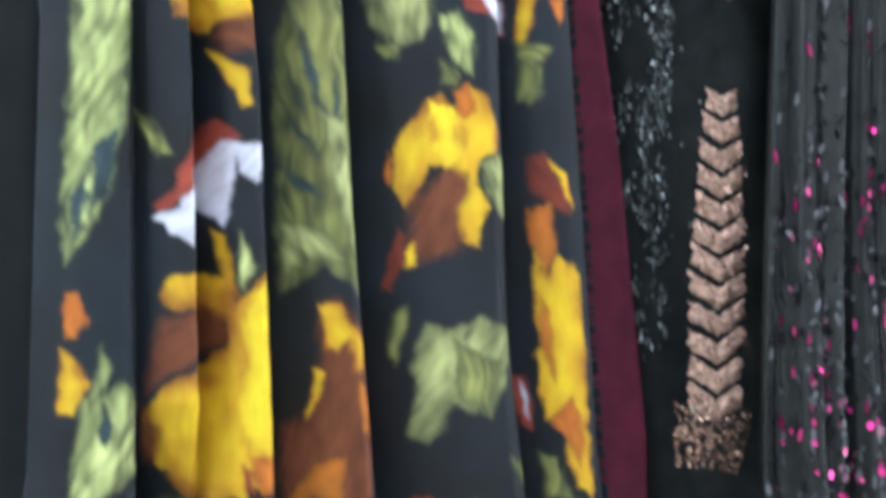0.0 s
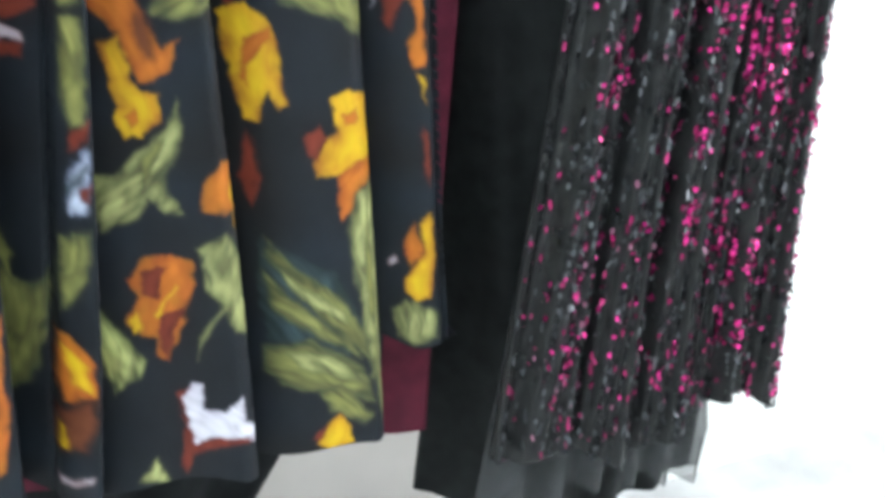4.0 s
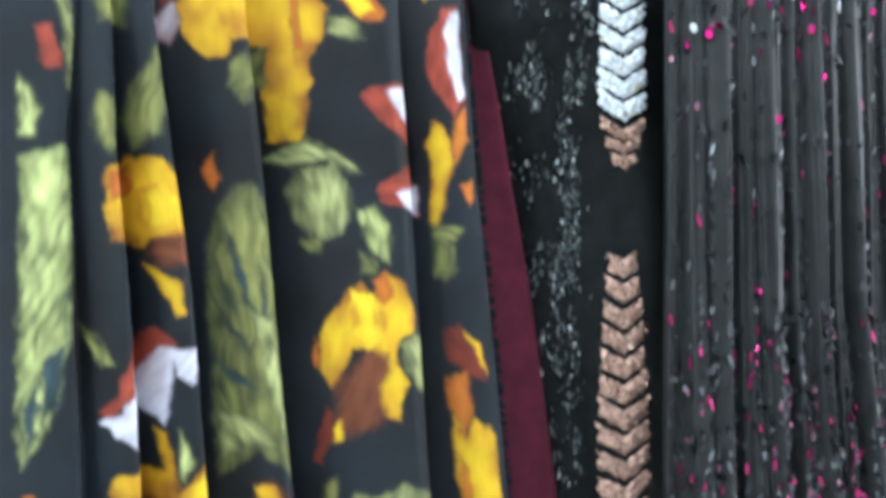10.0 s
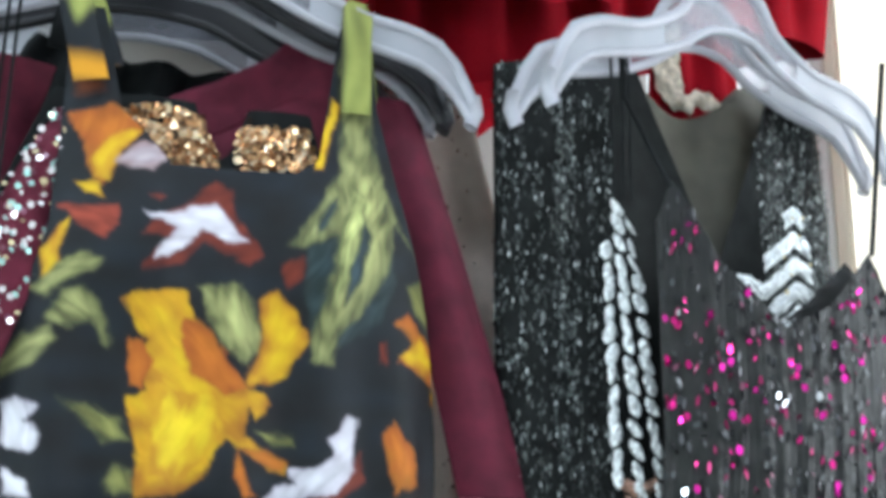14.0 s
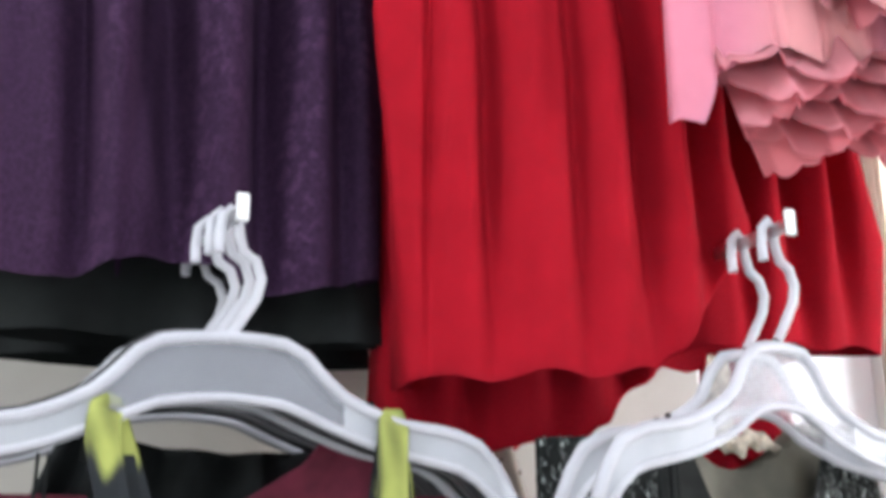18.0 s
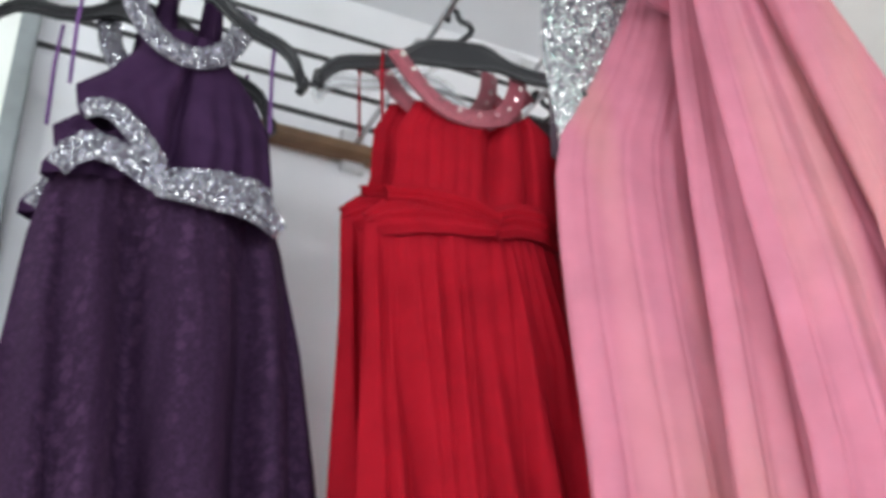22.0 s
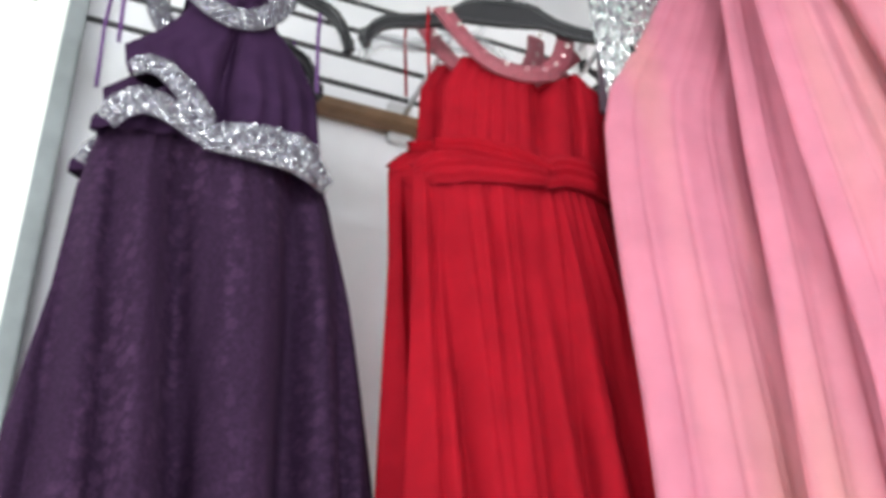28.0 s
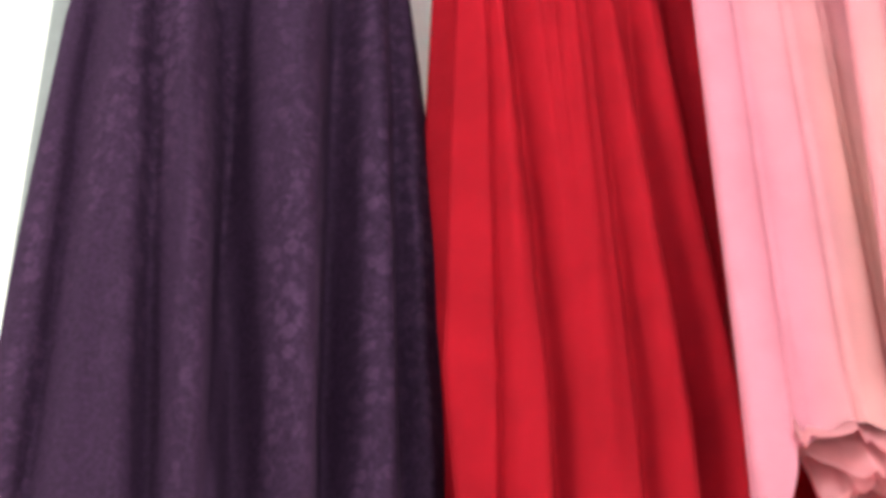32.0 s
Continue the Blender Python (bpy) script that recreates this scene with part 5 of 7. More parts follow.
def hanger(name, x, y, z_top, half, mat, label, group, yaw=0.0, hook_mat=None, drop=0.225, slim=False, neck=1.0, roll=0.0):
    """A dress hanger: round hook, arched web and two drooping arms with thick rims."""
    ob = empty(name, x, y, z_top, label, "hanger", group)
    ob.rotation_euler = (0, radians(roll), radians(yaw))
    xs = np.linspace(-half, half, 61)
    u = np.abs(xs) / half
    u = np.interp(u, (0, 0.36 * neck, 1), (0, 0.36, 1))
    k_ = drop / 0.225
    top = -k_ * np.interp(u, (0, 0.20, 0.29, 0.355, 0.46, 0.59, 0.78, 0.91, 1.0), (0.101, 0.104, 0.116, 0.138, 0.152, 0.164, 0.169, 0.182, 0.224))
    low = -k_ * np.interp(u, (0, 0.2, 0.36, 0.55, 0.83, 0.94, 1.0), (0.146, 0.150, 0.167, 0.184, 0.197, 0.220, 0.240))
    if slim:
        low = top - np.interp(u, (0, 0.22, 0.36, 0.8, 1), (0.040, 0.036, 0.017, 0.014, 0.016))
    top, low = smooth_rows(top, 1), smooth_rows(low, 2)
    cut = slim or mat is not M_PLASTIC
    for nm, k0, k1 in ((("web", 0, 60),) if cut else (("arm", 0, 18), ("web", 18, 42), ("arm", 42, 60))):
        v, f, n = [], [], k1 - k0
        for k in range(k0, k1 + 1):
            for yy, zz in ((-0.0022, top[k]), (-0.0022, low[k]), (0.0022, low[k]), (0.0022, top[k])):
                v.append((xs[k], yy, zz))
        for k in range(n):
            for q in range(4):
                f.append((4 * k + q, 4 * k + (q + 1) % 4, 4 * k + 4 + (q + 1) % 4, 4 * k + 4 + q))
        f += [(0, 1, 2, 3), (4 * n, 4 * n + 3, 4 * n + 2, 4 * n + 1)]
        mesh_ob(nm, v, f, mat if cut else M_WEB if nm == "web" else M_ARMWEB, ob, smooth=False)
    o = Vector(ob.location)

    def rod(nm, pts, r, m):
        c = curve_tube(nm, [Vector(p) + o for p in pts], r, m, None)
        c.parent = ob
        for vert in c.data.vertices:
            vert.co -= o
        return c
    rod("upper_rim", [(xs[k], 0, top[k]) for k in range(0, 61, 2)], 0.0055, mat)
    rod("lower_rim", [(xs[k], 0, low[k]) for k in range(0, 61, 2)], 0.0042, mat)
    for s in (-1, 1):
        rod("arm_tip", [(s * half, 0, top[0] + 0.006), (s * (half + 0.003), 0, (top[0] + low[0]) / 2), (s * (half - 0.003), 0, low[0] - 0.004)], 0.0062, mat)
    hook = [(0.0, 0, -0.105), (0.010, 0, -0.090), (0.022, 0, -0.070), (0.0255, 0, -0.055), (0.021, 0, -0.041), (0.011, 0, -0.034), (0.0075, 0, -0.022), (0.006, 0, -0.007), (0.0, 0, 0.0), (-0.006, 0, -0.007), (-0.0075, 0, -0.022), (-0.007, 0, -0.036)]
    hook = [(x_, 0, z_ * min(k_, 1.0)) for x_, _, z_ in hook]
    rod("hook", hook, 0.0044, hook_mat or mat)
    return ob


def display_arm(x, z, y_end, slant=0.0):
    """A chromed arm that juts from the slatted wall, with its end stop."""
    arm = empty("display_arm", x - slant * (WALL - y_end), WALL, z, "white steel display arm jutting from the slatted wall", "rail", "arms on the slatted wall")
    arm.rotation_euler = (0, 0, math.atan(slant))
    part("bar", block(-0.003, 0.003, y_end - WALL, 0, -0.010, 0.0, 0.001), M_STEEL, arm)
    part("bracket", block(-0.02, 0.02, -0.012, 0.0, -0.05, 0.03, 0.003), M_ARM, arm)
    part("end_stop", block(-0.005, 0.005, y_end - WALL - 0.004, y_end - WALL, -0.014, 0.008, 0.001), M_ARM, arm)
    return arm


LOW_HANG = "hangers on the lower arms"
display_arm(-0.003, 1.687, -0.03, 0.19)
display_arm(0.444, 1.699, -0.07, 0.10)
FROST = "frosted clear plastic dress hanger on the display arm"
hanger("frosted_hanger", -0.010, 0.0, 1.690, 0.229, M_PLASTIC, FROST, LOW_HANG)
for m, hx, hy, turn in ((M_BLACK_PLASTIC, -0.016, 0.022, 2), (M_PLASTIC, -0.024, 0.050, -2), (M_BLACK_PLASTIC, -0.028, 0.095, 3), (M_PLASTIC, -0.030, 0.150, -1)):
    nm, lab = ("black_hanger", "black plastic dress hanger behind the frosted one") if m is M_BLACK_PLASTIC else ("frosted_hanger", FROST)
    hanger(nm, hx, hy, 1.694, 0.222, m, lab, LOW_HANG, hook_mat=M_PLASTIC, yaw=turn)
hanger("frosted_hanger", 0.438, -0.045, 1.704, 0.193, M_PLASTIC, FROST, LOW_HANG, yaw=11, neck=0.72, drop=0.243)
hanger("frosted_hanger", 0.434, -0.004, 1.704, 0.195, M_PLASTIC, FROST, LOW_HANG, yaw=8, neck=0.72, drop=0.243)

# straps of the floral dress over its hanger
for s, (x0, z0, x1, z1, w) in enumerate(((-0.076, 1.44, -0.094, 1.512, 0.012), (0.118, 1.44, 0.117, 1.508, 0.012))):
    X, Y, Z = ribbon([(x0, -0.012, z0), (x1, -0.012, z1), (x1 + 0.002, -0.008, z1 + 0.022), (x1 + 0.004, 0.008, z1 + 0.02), (x0 + 0.012, 0.012, z0 + 0.02)], w, 14, 60, 0.002)
    st = thin("strap", X, Y, Z, M_FLORAL, floral)
    at = st.data.color_attributes.new("print", 'FLOAT_COLOR', 'POINT')
    n = len(st.data.vertices)
    c = np.ones((n, 4))
    co = np.array([v.co[:] for v in st.data.vertices])
    soft = np.sin(co[:, 0] * 310 + 2.5 * np.sin(co[:, 2] * 45)) * 0.5 + np.sin(co[:, 0] * 140 - co[:, 2] * 60 + s) * 0.5
    olive = np.array((0.25, 0.275, 0.07)) * (0.85 + 0.35 * soft[:, None])
    if s == 0:
        part_olive = np.clip((co[:, 2:3] + 0.172 + 0.01 * soft[:, None]) / 0.012, 0, 1)
        gold = np.clip(1.3 - np.abs(co[:, 2:3] + 0.212) / 0.012, 0, 1)
        c[:, :3] = olive * part_olive + np.array(GROUND) * (1 - part_olive)
        c[:, :3] = c[:, :3] * (1 - gold) + np.array((0.55, 0.26, 0.012)) * gold
    else:
        dark = np.clip((0.090 - co[:, 0:1]) / 0.006, 0, 1)
        c[:, :3] = olive * (1 - dark) + np.array(GROUND) * dark
    c = np.clip(c, 0.005, 1)
    at.data.foreach_set("color", c.astype(np.float32).ravel())

# ---- behind the floral dress ----
burgundy = empty("burgundy_lace_dress", 0.03, 0.08, 1.66, "burgundy lace dress with elbow sleeves behind the floral dress", "dress", GROUP_LOW)
BL = [(1.12, -0.10), (0.9, -0.08), (0.1, -0.08)]
BR = [(1.12, 0.222), (0.96, 0.249), (0.80, 0.272), (0.60, 0.292), (0.45, 0.293), (0.30, 0.290), (0.1, 0.288), (0.02, 0.288)]
X, Z, S = grid_between(BL, BR, 1.12, 0.028, 120, 90)
Y = 0.088 - 0.040 * np.clip((S - 0.78) / 0.22, 0, 1) ** 0.8 + 0.004 * np.sin(S * 26 + 2 * Z)
sheet("skirt", X, Y, Z, M_BURG, burgundy, 0.03)
X, Z, S = grid_between([(1.45, -0.09), (1.1, -0.13)], [(1.45, 0.13), (1.1, 0.20)], 1.45, 1.10, 80, 60)
Z = np.minimum(Z, 1.385 + 0.9 * np.abs(X - 0.02) ** 1.1)
sheet("bodice", X, 0.055 + 0.006 * np.sin(S * 18) + 0 * X, Z, M_BURG, burgundy, 0.03)
X, Z, S = grid_between([(1.475, 0.135), (1.35, 0.175), (1.155, 0.218)], [(1.475, 0.185), (1.35, 0.225), (1.235, 0.258), (1.155, 0.277)], 1.475, 1.155, 40, 70)
sheet("sleeve", X, 0.030 - 0.015 * np.sin(S * np.pi) + 0.05 * (Z - 1.15), Z, M_BURG, burgundy, 0.025)
X, Z, S = grid_between([(1.475, -0.20), (1.35, -0.235), (1.155, -0.25)], [(1.475, -0.10), (1.35, -0.13), (1.155, -0.17)], 1.475, 1.155, 40, 70)
sheet("sleeve", X, 0.045 - 0.015 * np.sin(S * np.pi) + 0.05 * (Z - 1.15), Z, M_BURG, burgundy, 0.025)
X, Y, Z = ribbon([(-0.09, 0.05, 1.44), (-0.05, 0.045, 1.40), (0.03, 0.045, 1.405), (0.10, 0.05, 1.455), (0.135, 0.05, 1.475)], [0.014, 0.02, 0.026, 0.026, 0.016], 12, 50)
thin("collar", X, Y, Z, M_BURG, burgundy)
X, Z, S = grid_between([(1.53, 0.085), (1.50, 0.060), (1.475, 0.020), (1.455, -0.02), (1.40, -0.02)], [(1.53, 0.125), (1.49, 0.145), (1.40, 0.15)], 1.525, 1.40, 40, 40)
sheet("neckline", X, 0.049 + 0.004 * np.sin(S * 9 + 20 * Z), Z, M_BURG, burgundy, 0.012)

goldtop = empty("gold_sequin_dress", 0.0, 0.03, 1.66, "black dress with gold and iridescent sequins at the bust", "dress", GROUP_LOW)
X, Z, S = grid_between([(1.45, -0.10), (1.30, -0.155), (1.1, -0.15)], [(1.45, 0.09), (1.30, 0.13), (1.1, 0.15)], 1.45, 1.10, 70, 60)
Z = np.minimum(Z, 1.405 + 0.042 * np.clip(np.abs(X - 0.022) / 0.02, 0, 1) ** 2)
Y = 0.026 + 0.004 * np.sin(S * 12)
gold_bodice = sheet("bodice", X, Y, Z, M_BLACK, goldtop, 0.02)
bust = ((((X + 0.018) / 0.036) ** 4 + ((Z - 1.412) / 0.032) ** 4 < 1) | (((X - 0.062) / 0.029) ** 4 + ((Z - 1.410) / 0.028) ** 4 < 1)) * 1.0
p, nr = on_sheet(X, Y, Z, 1500, 5, bust)
sequins("sequin_layer", p, nr, 0.0034, 0.45, M_GOLDSEQ, gold_bodice, "gold sequins", 6)
X, Y, Z = ribbon([(-0.085, 0.01, 1.42), (-0.105, 0.008, 1.37), (-0.125, 0.005, 1.30), (-0.16, 0.005, 1.22)], [0.012, 0.018, 0.026, 0.034], 12, 40)
p, nr = on_sheet(X, Y, Z, 240, 9)
shoulder = thin("shoulder", X, Y, Z, M_BURG, goldtop)
sequins("sequin_layer", p, nr, 0.0024, 0.5, M_IRID, shoulder, "iridescent sequins", 3)
for x in (-0.128, -0.135):
    curve_tube("slim_strap", [(x, 0.0, 1.50), (x - 0.002, 0.0, 1.40), (x - 0.004, 0.002, 1.32)], 0.0012, M_BLACK, goldtop)

blackgown = empty("black_satin_dress", -0.1, 0.10, 1.66, "plain black satin dress behind the floral dress", "dress", GROUP_LOW)
X, Z, S = grid_between([(1.54, -0.12), (1.42, -0.17), (1.0, -0.22), (0.03, -0.27)], [(1.54, 0.13), (1.42, 0.14), (1.0, 0.17), (0.2, 0.22), (0.03, 0.215), (-0.03, 0.180), (-0.12, 0.13)], 1.54, -0.12, 110, 110)
Z = np.minimum(Z, 1.515 + 1.0 * (X - 0.02) ** 2)
sheet("gown", X, 0.150 - 0.02 * np.sin(S * np.pi) ** 0.6 + 0.010 * np.sin(S * 30 + 3 * Z), Z, M_BLACK, blackgown, 0.03)
for sx in (-0.10, 0.13):
    X, Y, Z = ribbon([(sx, 0.085, 1.50), (sx * 0.95, 0.082, 1.53), (sx * 0.9, 0.09, 1.555)], 0.010, 8, 20, 0.002)
    thin("strap", X, Y, Z, M_BLACK, blackgown)
champ = empty("champagne_sequin_dress", 0.22, 0.15, 1.66, "champagne sequin dress hanging at the back of the arm", "dress", GROUP_LOW)
X, Z, S = grid_between([(1.56, 0.08), (1.2, 0.02), (0.6, 0.0)], [(1.56, 0.27), (1.4, 0.312), (1.2, 0.315), (0.6, 0.26)], 1.55, 0.6, 80, 90)
Y = 0.165 - 0.015 * np.sin(S * np.pi) + 0.006 * np.sin(S * 24)
M_CHAMP = material("champagne_cloth", (0.56, 0.48, 0.41), 0.45, vary=0.07, scale=70, bump=0.4, bump_scale=300)
champ_gown = sheet("gown", X, Y, Z, M_CHAMP, champ, 0.03)
p, nr = on_sheet(X, Y, Z, 600, 8)
sequins("sequin_layer", p, nr, 0.0016, 0.4, M_GOLDSEQ, champ_gown, "pale gold sequins", 12)

# ---- sequin gowns on the second arm ----
chevron = empty("chevron_sequin_dress", 0.40, 0.04, 1.66, "black sequin gown with silver and rose gold chevron panels", "dress", GROUP_LOW)
CL = [(1.53, 0.256), (1.2, 0.256), (1.06, 0.222), (0.9, 0.246), (0.7, 0.25), (0.41, 0.280), (0.2, 0.308), (0.09, 0.319), (0.02, 0.314), (-0.05, 0.309), (-0.10, 0.306)]
CR = [(1.53, 0.60), (1.2, 0.60), (0.8, 0.585), (0.41, 0.585), (-0.03, 0.60), (-0.10, 0.60)]
X, Z, S = grid_between(CL, CR, 1.525, -0.09, 150, 260)
Y = 0.045 + 0.065 * np.clip(1 - S / 0.26, 0, 1) ** 0.8 * np.clip((1.02 - Z) / 0.12, 0, 1) - 0.030 * np.sin(np.clip(S * 1.02, 0, 1) * np.pi) ** 0.5 + 0.007 * np.sin(S * 30 + 1.5 * Z) * np.clip((1.3 - Z) / 0.5, 0.3, 1)
vneck = 1.345 + np.abs(X - 0.452) * 2.6
arm_r = 1.42 + (0.60 - X) * 6
Z = np.minimum(Z, np.minimum(vneck, arm_r))
M_BLACKNET = material("black_net", (0.0080, 0.0090, 0.0088), 0.7, vary=0.45, scale=55, bump=0.4, bump_scale=500, spec=0.15)
chevron_gown = sheet("gown", X, Y, Z, M_BLACKNET, chevron, 0.03)
patch = np.clip(4.0 * np.cos(88 * (Z - 1.122) + 0.7 * np.sin(X * 300)) + 0.4, 0, 1) * np.where(Z > 1.16, 0.5, 1)
strip = np.maximum(np.exp(-((X - 0.268 - 0.08 * np.clip(1.0 - Z, 0, 0.2)) / 0.013) ** 4) * patch, np.exp(-((X - 0.307 + 0.025 * np.clip(1.03 - Z, 0, 0.3) - 0.003 * np.sin(Z * 45)) / 0.0080) ** 4))
upper = np.clip((Z - 1.10) / 0.06, 0, 1) * np.where(X < 0.352, 0.42, 0.0) * (0.35 + 0.65 * np.clip(np.sin(X * 420) + 0.6, 0, 1))
w = np.maximum(np.where(X < 0.345, 0.008 + strip, 0.0), np.maximum(upper, np.where((Z > 1.25) & (X > 0.5), 0.7, 0.0))) * np.clip((Z - 0.64) / 0.10, 0, 1) * (0.3 + 0.7 * (field(260, 150, (70, 60), 31) > -0.2))
p, nr = on_sheet(X, Y, Z, 15000, 15, np.clip(w, 0, 1), 0.002)
sequins("sequin_layer", p, nr, 0.00085, 0.36, M_BLACKSEQ, chevron_gown, "black and silver sequins", 4, sides=5, long=3.2)


def chevrons(x0, z0, x1, z1, widths, count, mat, glint, y, gap=0.20, bend=None):
    """A column of V-shaped strips of stitched sequins, each a piece of its own with a few loose sequins."""
    pts = []
    o = chevron.location
    for k in range(count):
        cx, cz = x0 + (x1 - x0) * k / count, z0 + (z1 - z0) * k / count
        pitch = abs(z1 - z0) / count
        wide = float(np.interp(k / max(count - 1, 1), np.linspace(0, 1, len(widths)), widths)) * random.uniform(0.93, 1.05)
        s = np.linspace(-1, 1, 15)[None]
        r = np.linspace(0, 1, 6)[:, None]
        lean = random.uniform(-0.1, 0.1)
        jag = np.array([[random.uniform(-1, 1) for _ in range(15)] for _ in range(6)])
        XX = cx + s * wide * (1 + 0.06 * np.sin(9 * r + k)) + 0.0007 * jag[::-1]
        rise = bend(XX) if bend else np.abs(s) * wide * (0.55 + lean * s)
        ZZ = cz + rise - r * pitch * (1 - gap) + 0.0009 * jag
        YY = y - 0.0015 - 0.0016 * np.sin(np.pi * r) - 0.002 * (1 - s * s) + 0.0012 * jag[:, ::-1]
        grid = np.stack([XX - o[0], YY - o[1], ZZ - o[2]], -1).reshape(-1, 3)
        strip = mesh_ob("chevron", grid, grid_faces(6, 15, closed=False), mat, None, smooth=False)
        strip.parent = chevron_gown
        for _ in range(9):
            a, c = random.uniform(-1, 1), random.random()
            pts.append((cx + a * wide, y - 0.0065, cz + (float(bend(cx + a * wide)) if bend else abs(a) * wide * 0.55) - c * pitch * (1 - gap)))
    pts = np.array(pts)
    return sequins("glint_layer", pts, np.tile((-0.2, -1.0, 0.1), (len(pts), 1)), 0.0013, 0.35, glint, chevron_gown, "", 7)


M_ROSESTRIP = material("rose_gold_strip", (0.40, 0.25, 0.19), 0.32, 0.5, vary=0.6, scale=330, bump=0.6, bump_scale=420)
M_SILVERSTRIP = material("white_silver_strip", (0.66, 0.69, 0.70), 0.32, 0.3, vary=0.45, scale=330, bump=0.6, bump_scale=420)
random.seed(4)
for k in range(15):
    z = 1.402 - 0.0166 * k
    cx = 0.346 + 0.0009 * k
    for side, turn in ((-1, 0.15), (0.05, -0.50), (1, -0.50)):
        if (k < 3 and side < 0) or (k < 1 and side > 0.5):
            continue
        wide = float(np.interp(k, (0, 2, 6, 14), (0.009, 0.012, 0.015, 0.019)))
        slim_ = 0.5 if k < 4 and side > 0.5 else 1.0
        length, half = random.uniform(0.016, 0.0205), random.uniform(0.0038, 0.0054) * slim_
        px, pz, a = cx + side * wide + random.uniform(-0.001, 0.001), z - 0.009 * (side > 0) + random.uniform(-0.002, 0.002), turn + random.uniform(-0.22, 0.22)
        u = np.linspace(-1, 1, 7)[:, None]
        v = np.linspace(-1, 1, 4)[None]
        wd = half * np.sqrt(np.clip(1.05 - u * u, 0, 1)) * v
        gx, gz = px + 0.5 * length * u * math.sin(a) + wd * math.cos(a), pz + 0.5 * length * u * math.cos(a) - wd * math.sin(a)
        gy = -0.002 + 0.0012 * np.array([[random.uniform(-1, 1) for _ in range(4)] for _ in range(7)]) - 0.002 * (1 - v * v)
        leaf = mesh_ob("chevron", np.stack([gx - chevron.location[0], gy - chevron.location[1], gz - chevron.location[2]], -1).reshape(-1, 3), grid_faces(7, 4, closed=False), M_SILVERSTRIP, None, smooth=False)
        leaf.parent = chevron_gown
chevrons(0.360, 1.165, 0.358, 1.125, (0.016, 0.008), 3, M_ROSESTRIP, M_ROSEGOLD, 0.003)
chevrons(0.332, 1.052, 0.328, 0.935, (0.020, 0.020), 7, M_SILVERSTRIP, M_WHITESEQ, 0.003)
chevrons(0.328, 0.932, 0.327, 0.900, (0.019, 0.010), 3, M_ROSESTRIP, M_ROSEGOLD, 0.003)
chevrons(0.323, 0.835, 0.314, 0.612, (0.012, 0.019, 0.021, 0.022), 12, M_ROSESTRIP, M_ROSEGOLD, 0.003, 0.25)
for cx, wide, z in ((0.524, 0.010, 1.411), (0.515, 0.024, 1.389), (0.5015, 0.040, 1.366), (0.5015, 0.040, 1.344), (0.520, 0.021, 1.322)):
    chevrons(cx, z, cx, z - 0.0205, (wide, wide), 1, M_SILVERSTRIP, M_WHITESEQ, 0.002, 0.26, lambda x: np.interp(x, (0.463, 0.474, 0.487, 0.523, 0.541), (-0.021, -0.021, -0.029, 0.0, -0.010)))
X, Y, Z = ribbon([(0.314, 0.004, 0.625), (0.307, 0.004, 0.585)], [0.030, 0.024], 10, 20)
p, nr = on_sheet(X, Y, Z, 520, 3)
sequins("bead_layer", p, nr, 0.0011, 0.5, M_ROSEGOLD, chevron_gown, "bronze beads", 3)
for x0, x1 in ((0.33, 0.335), (0.338, 0.345), (0.345, 0.352)):
    curve_tube("slim_strap", [(x0, -0.03, 1.535), (x1, -0.02, 1.47), (x1 + 0.01, 0.0, 1.40)], 0.0013, M_BLACK, chevron)
M_SHEER = material("olive_sheer_lining", (0.085, 0.078, 0.058), 0.6, vary=0.25, scale=30, bump=0.2)
X, Z, S = grid_between([(1.53, 0.37), (1.2, 0.36)], [(1.53, 0.585), (1.2, 0.58)], 1.545, 1.2, 60, 40)
sheet("lining", X, 0.046 + 0.007 * np.sin(S * 13 + 2 * Z), np.minimum(Z, 1.502 + 9.0 * (X - 0.445) ** 2), M_SHEER, chevron, 0.012)

redlace = empty("red_lace_dress", 0.47, 0.085, 1.66, "red dress with cream lace trim behind the chevron gown", "dress", GROUP_LOW)
X, Z, S = grid_between([(1.60, 0.440), (1.45, 0.425), (1.0, 0.42)], [(1.60, 0.530), (1.45, 0.545), (1.0, 0.56)], 1.60, 1.0, 50, 60)
sheet("gown", X, 0.080 + 0.006 * np.sin(S * 15), Z, M_RED, redlace, 0.012)
M_CREAM = material("cream_lace", (0.55, 0.48, 0.38), 0.6, vary=0.4, scale=160, bump=0.6, bump_scale=500)
for pts, half in (([(0.452, 0.070, 1.605), (0.444, 0.070, 1.565), (0.452, 0.070, 1.530), (0.47, 0.068, 1.520)], [0.012, 0.016, 0.014, 0.006]), ([(0.455, 0.067, 1.523), (0.48, 0.066, 1.532), (0.50, 0.066, 1.522), (0.53, 0.068, 1.532)], [0.006, 0.009, 0.006, 0.010])):
    X, Y, Z = ribbon(pts, half, 12, 40, 0.003)
    thin("lace_trim", X, Y + 0.003 * np.sin(X * 300) * np.sin(Z * 260), Z + 0.002 * np.sin(X * 400), M_CREAM, redlace)

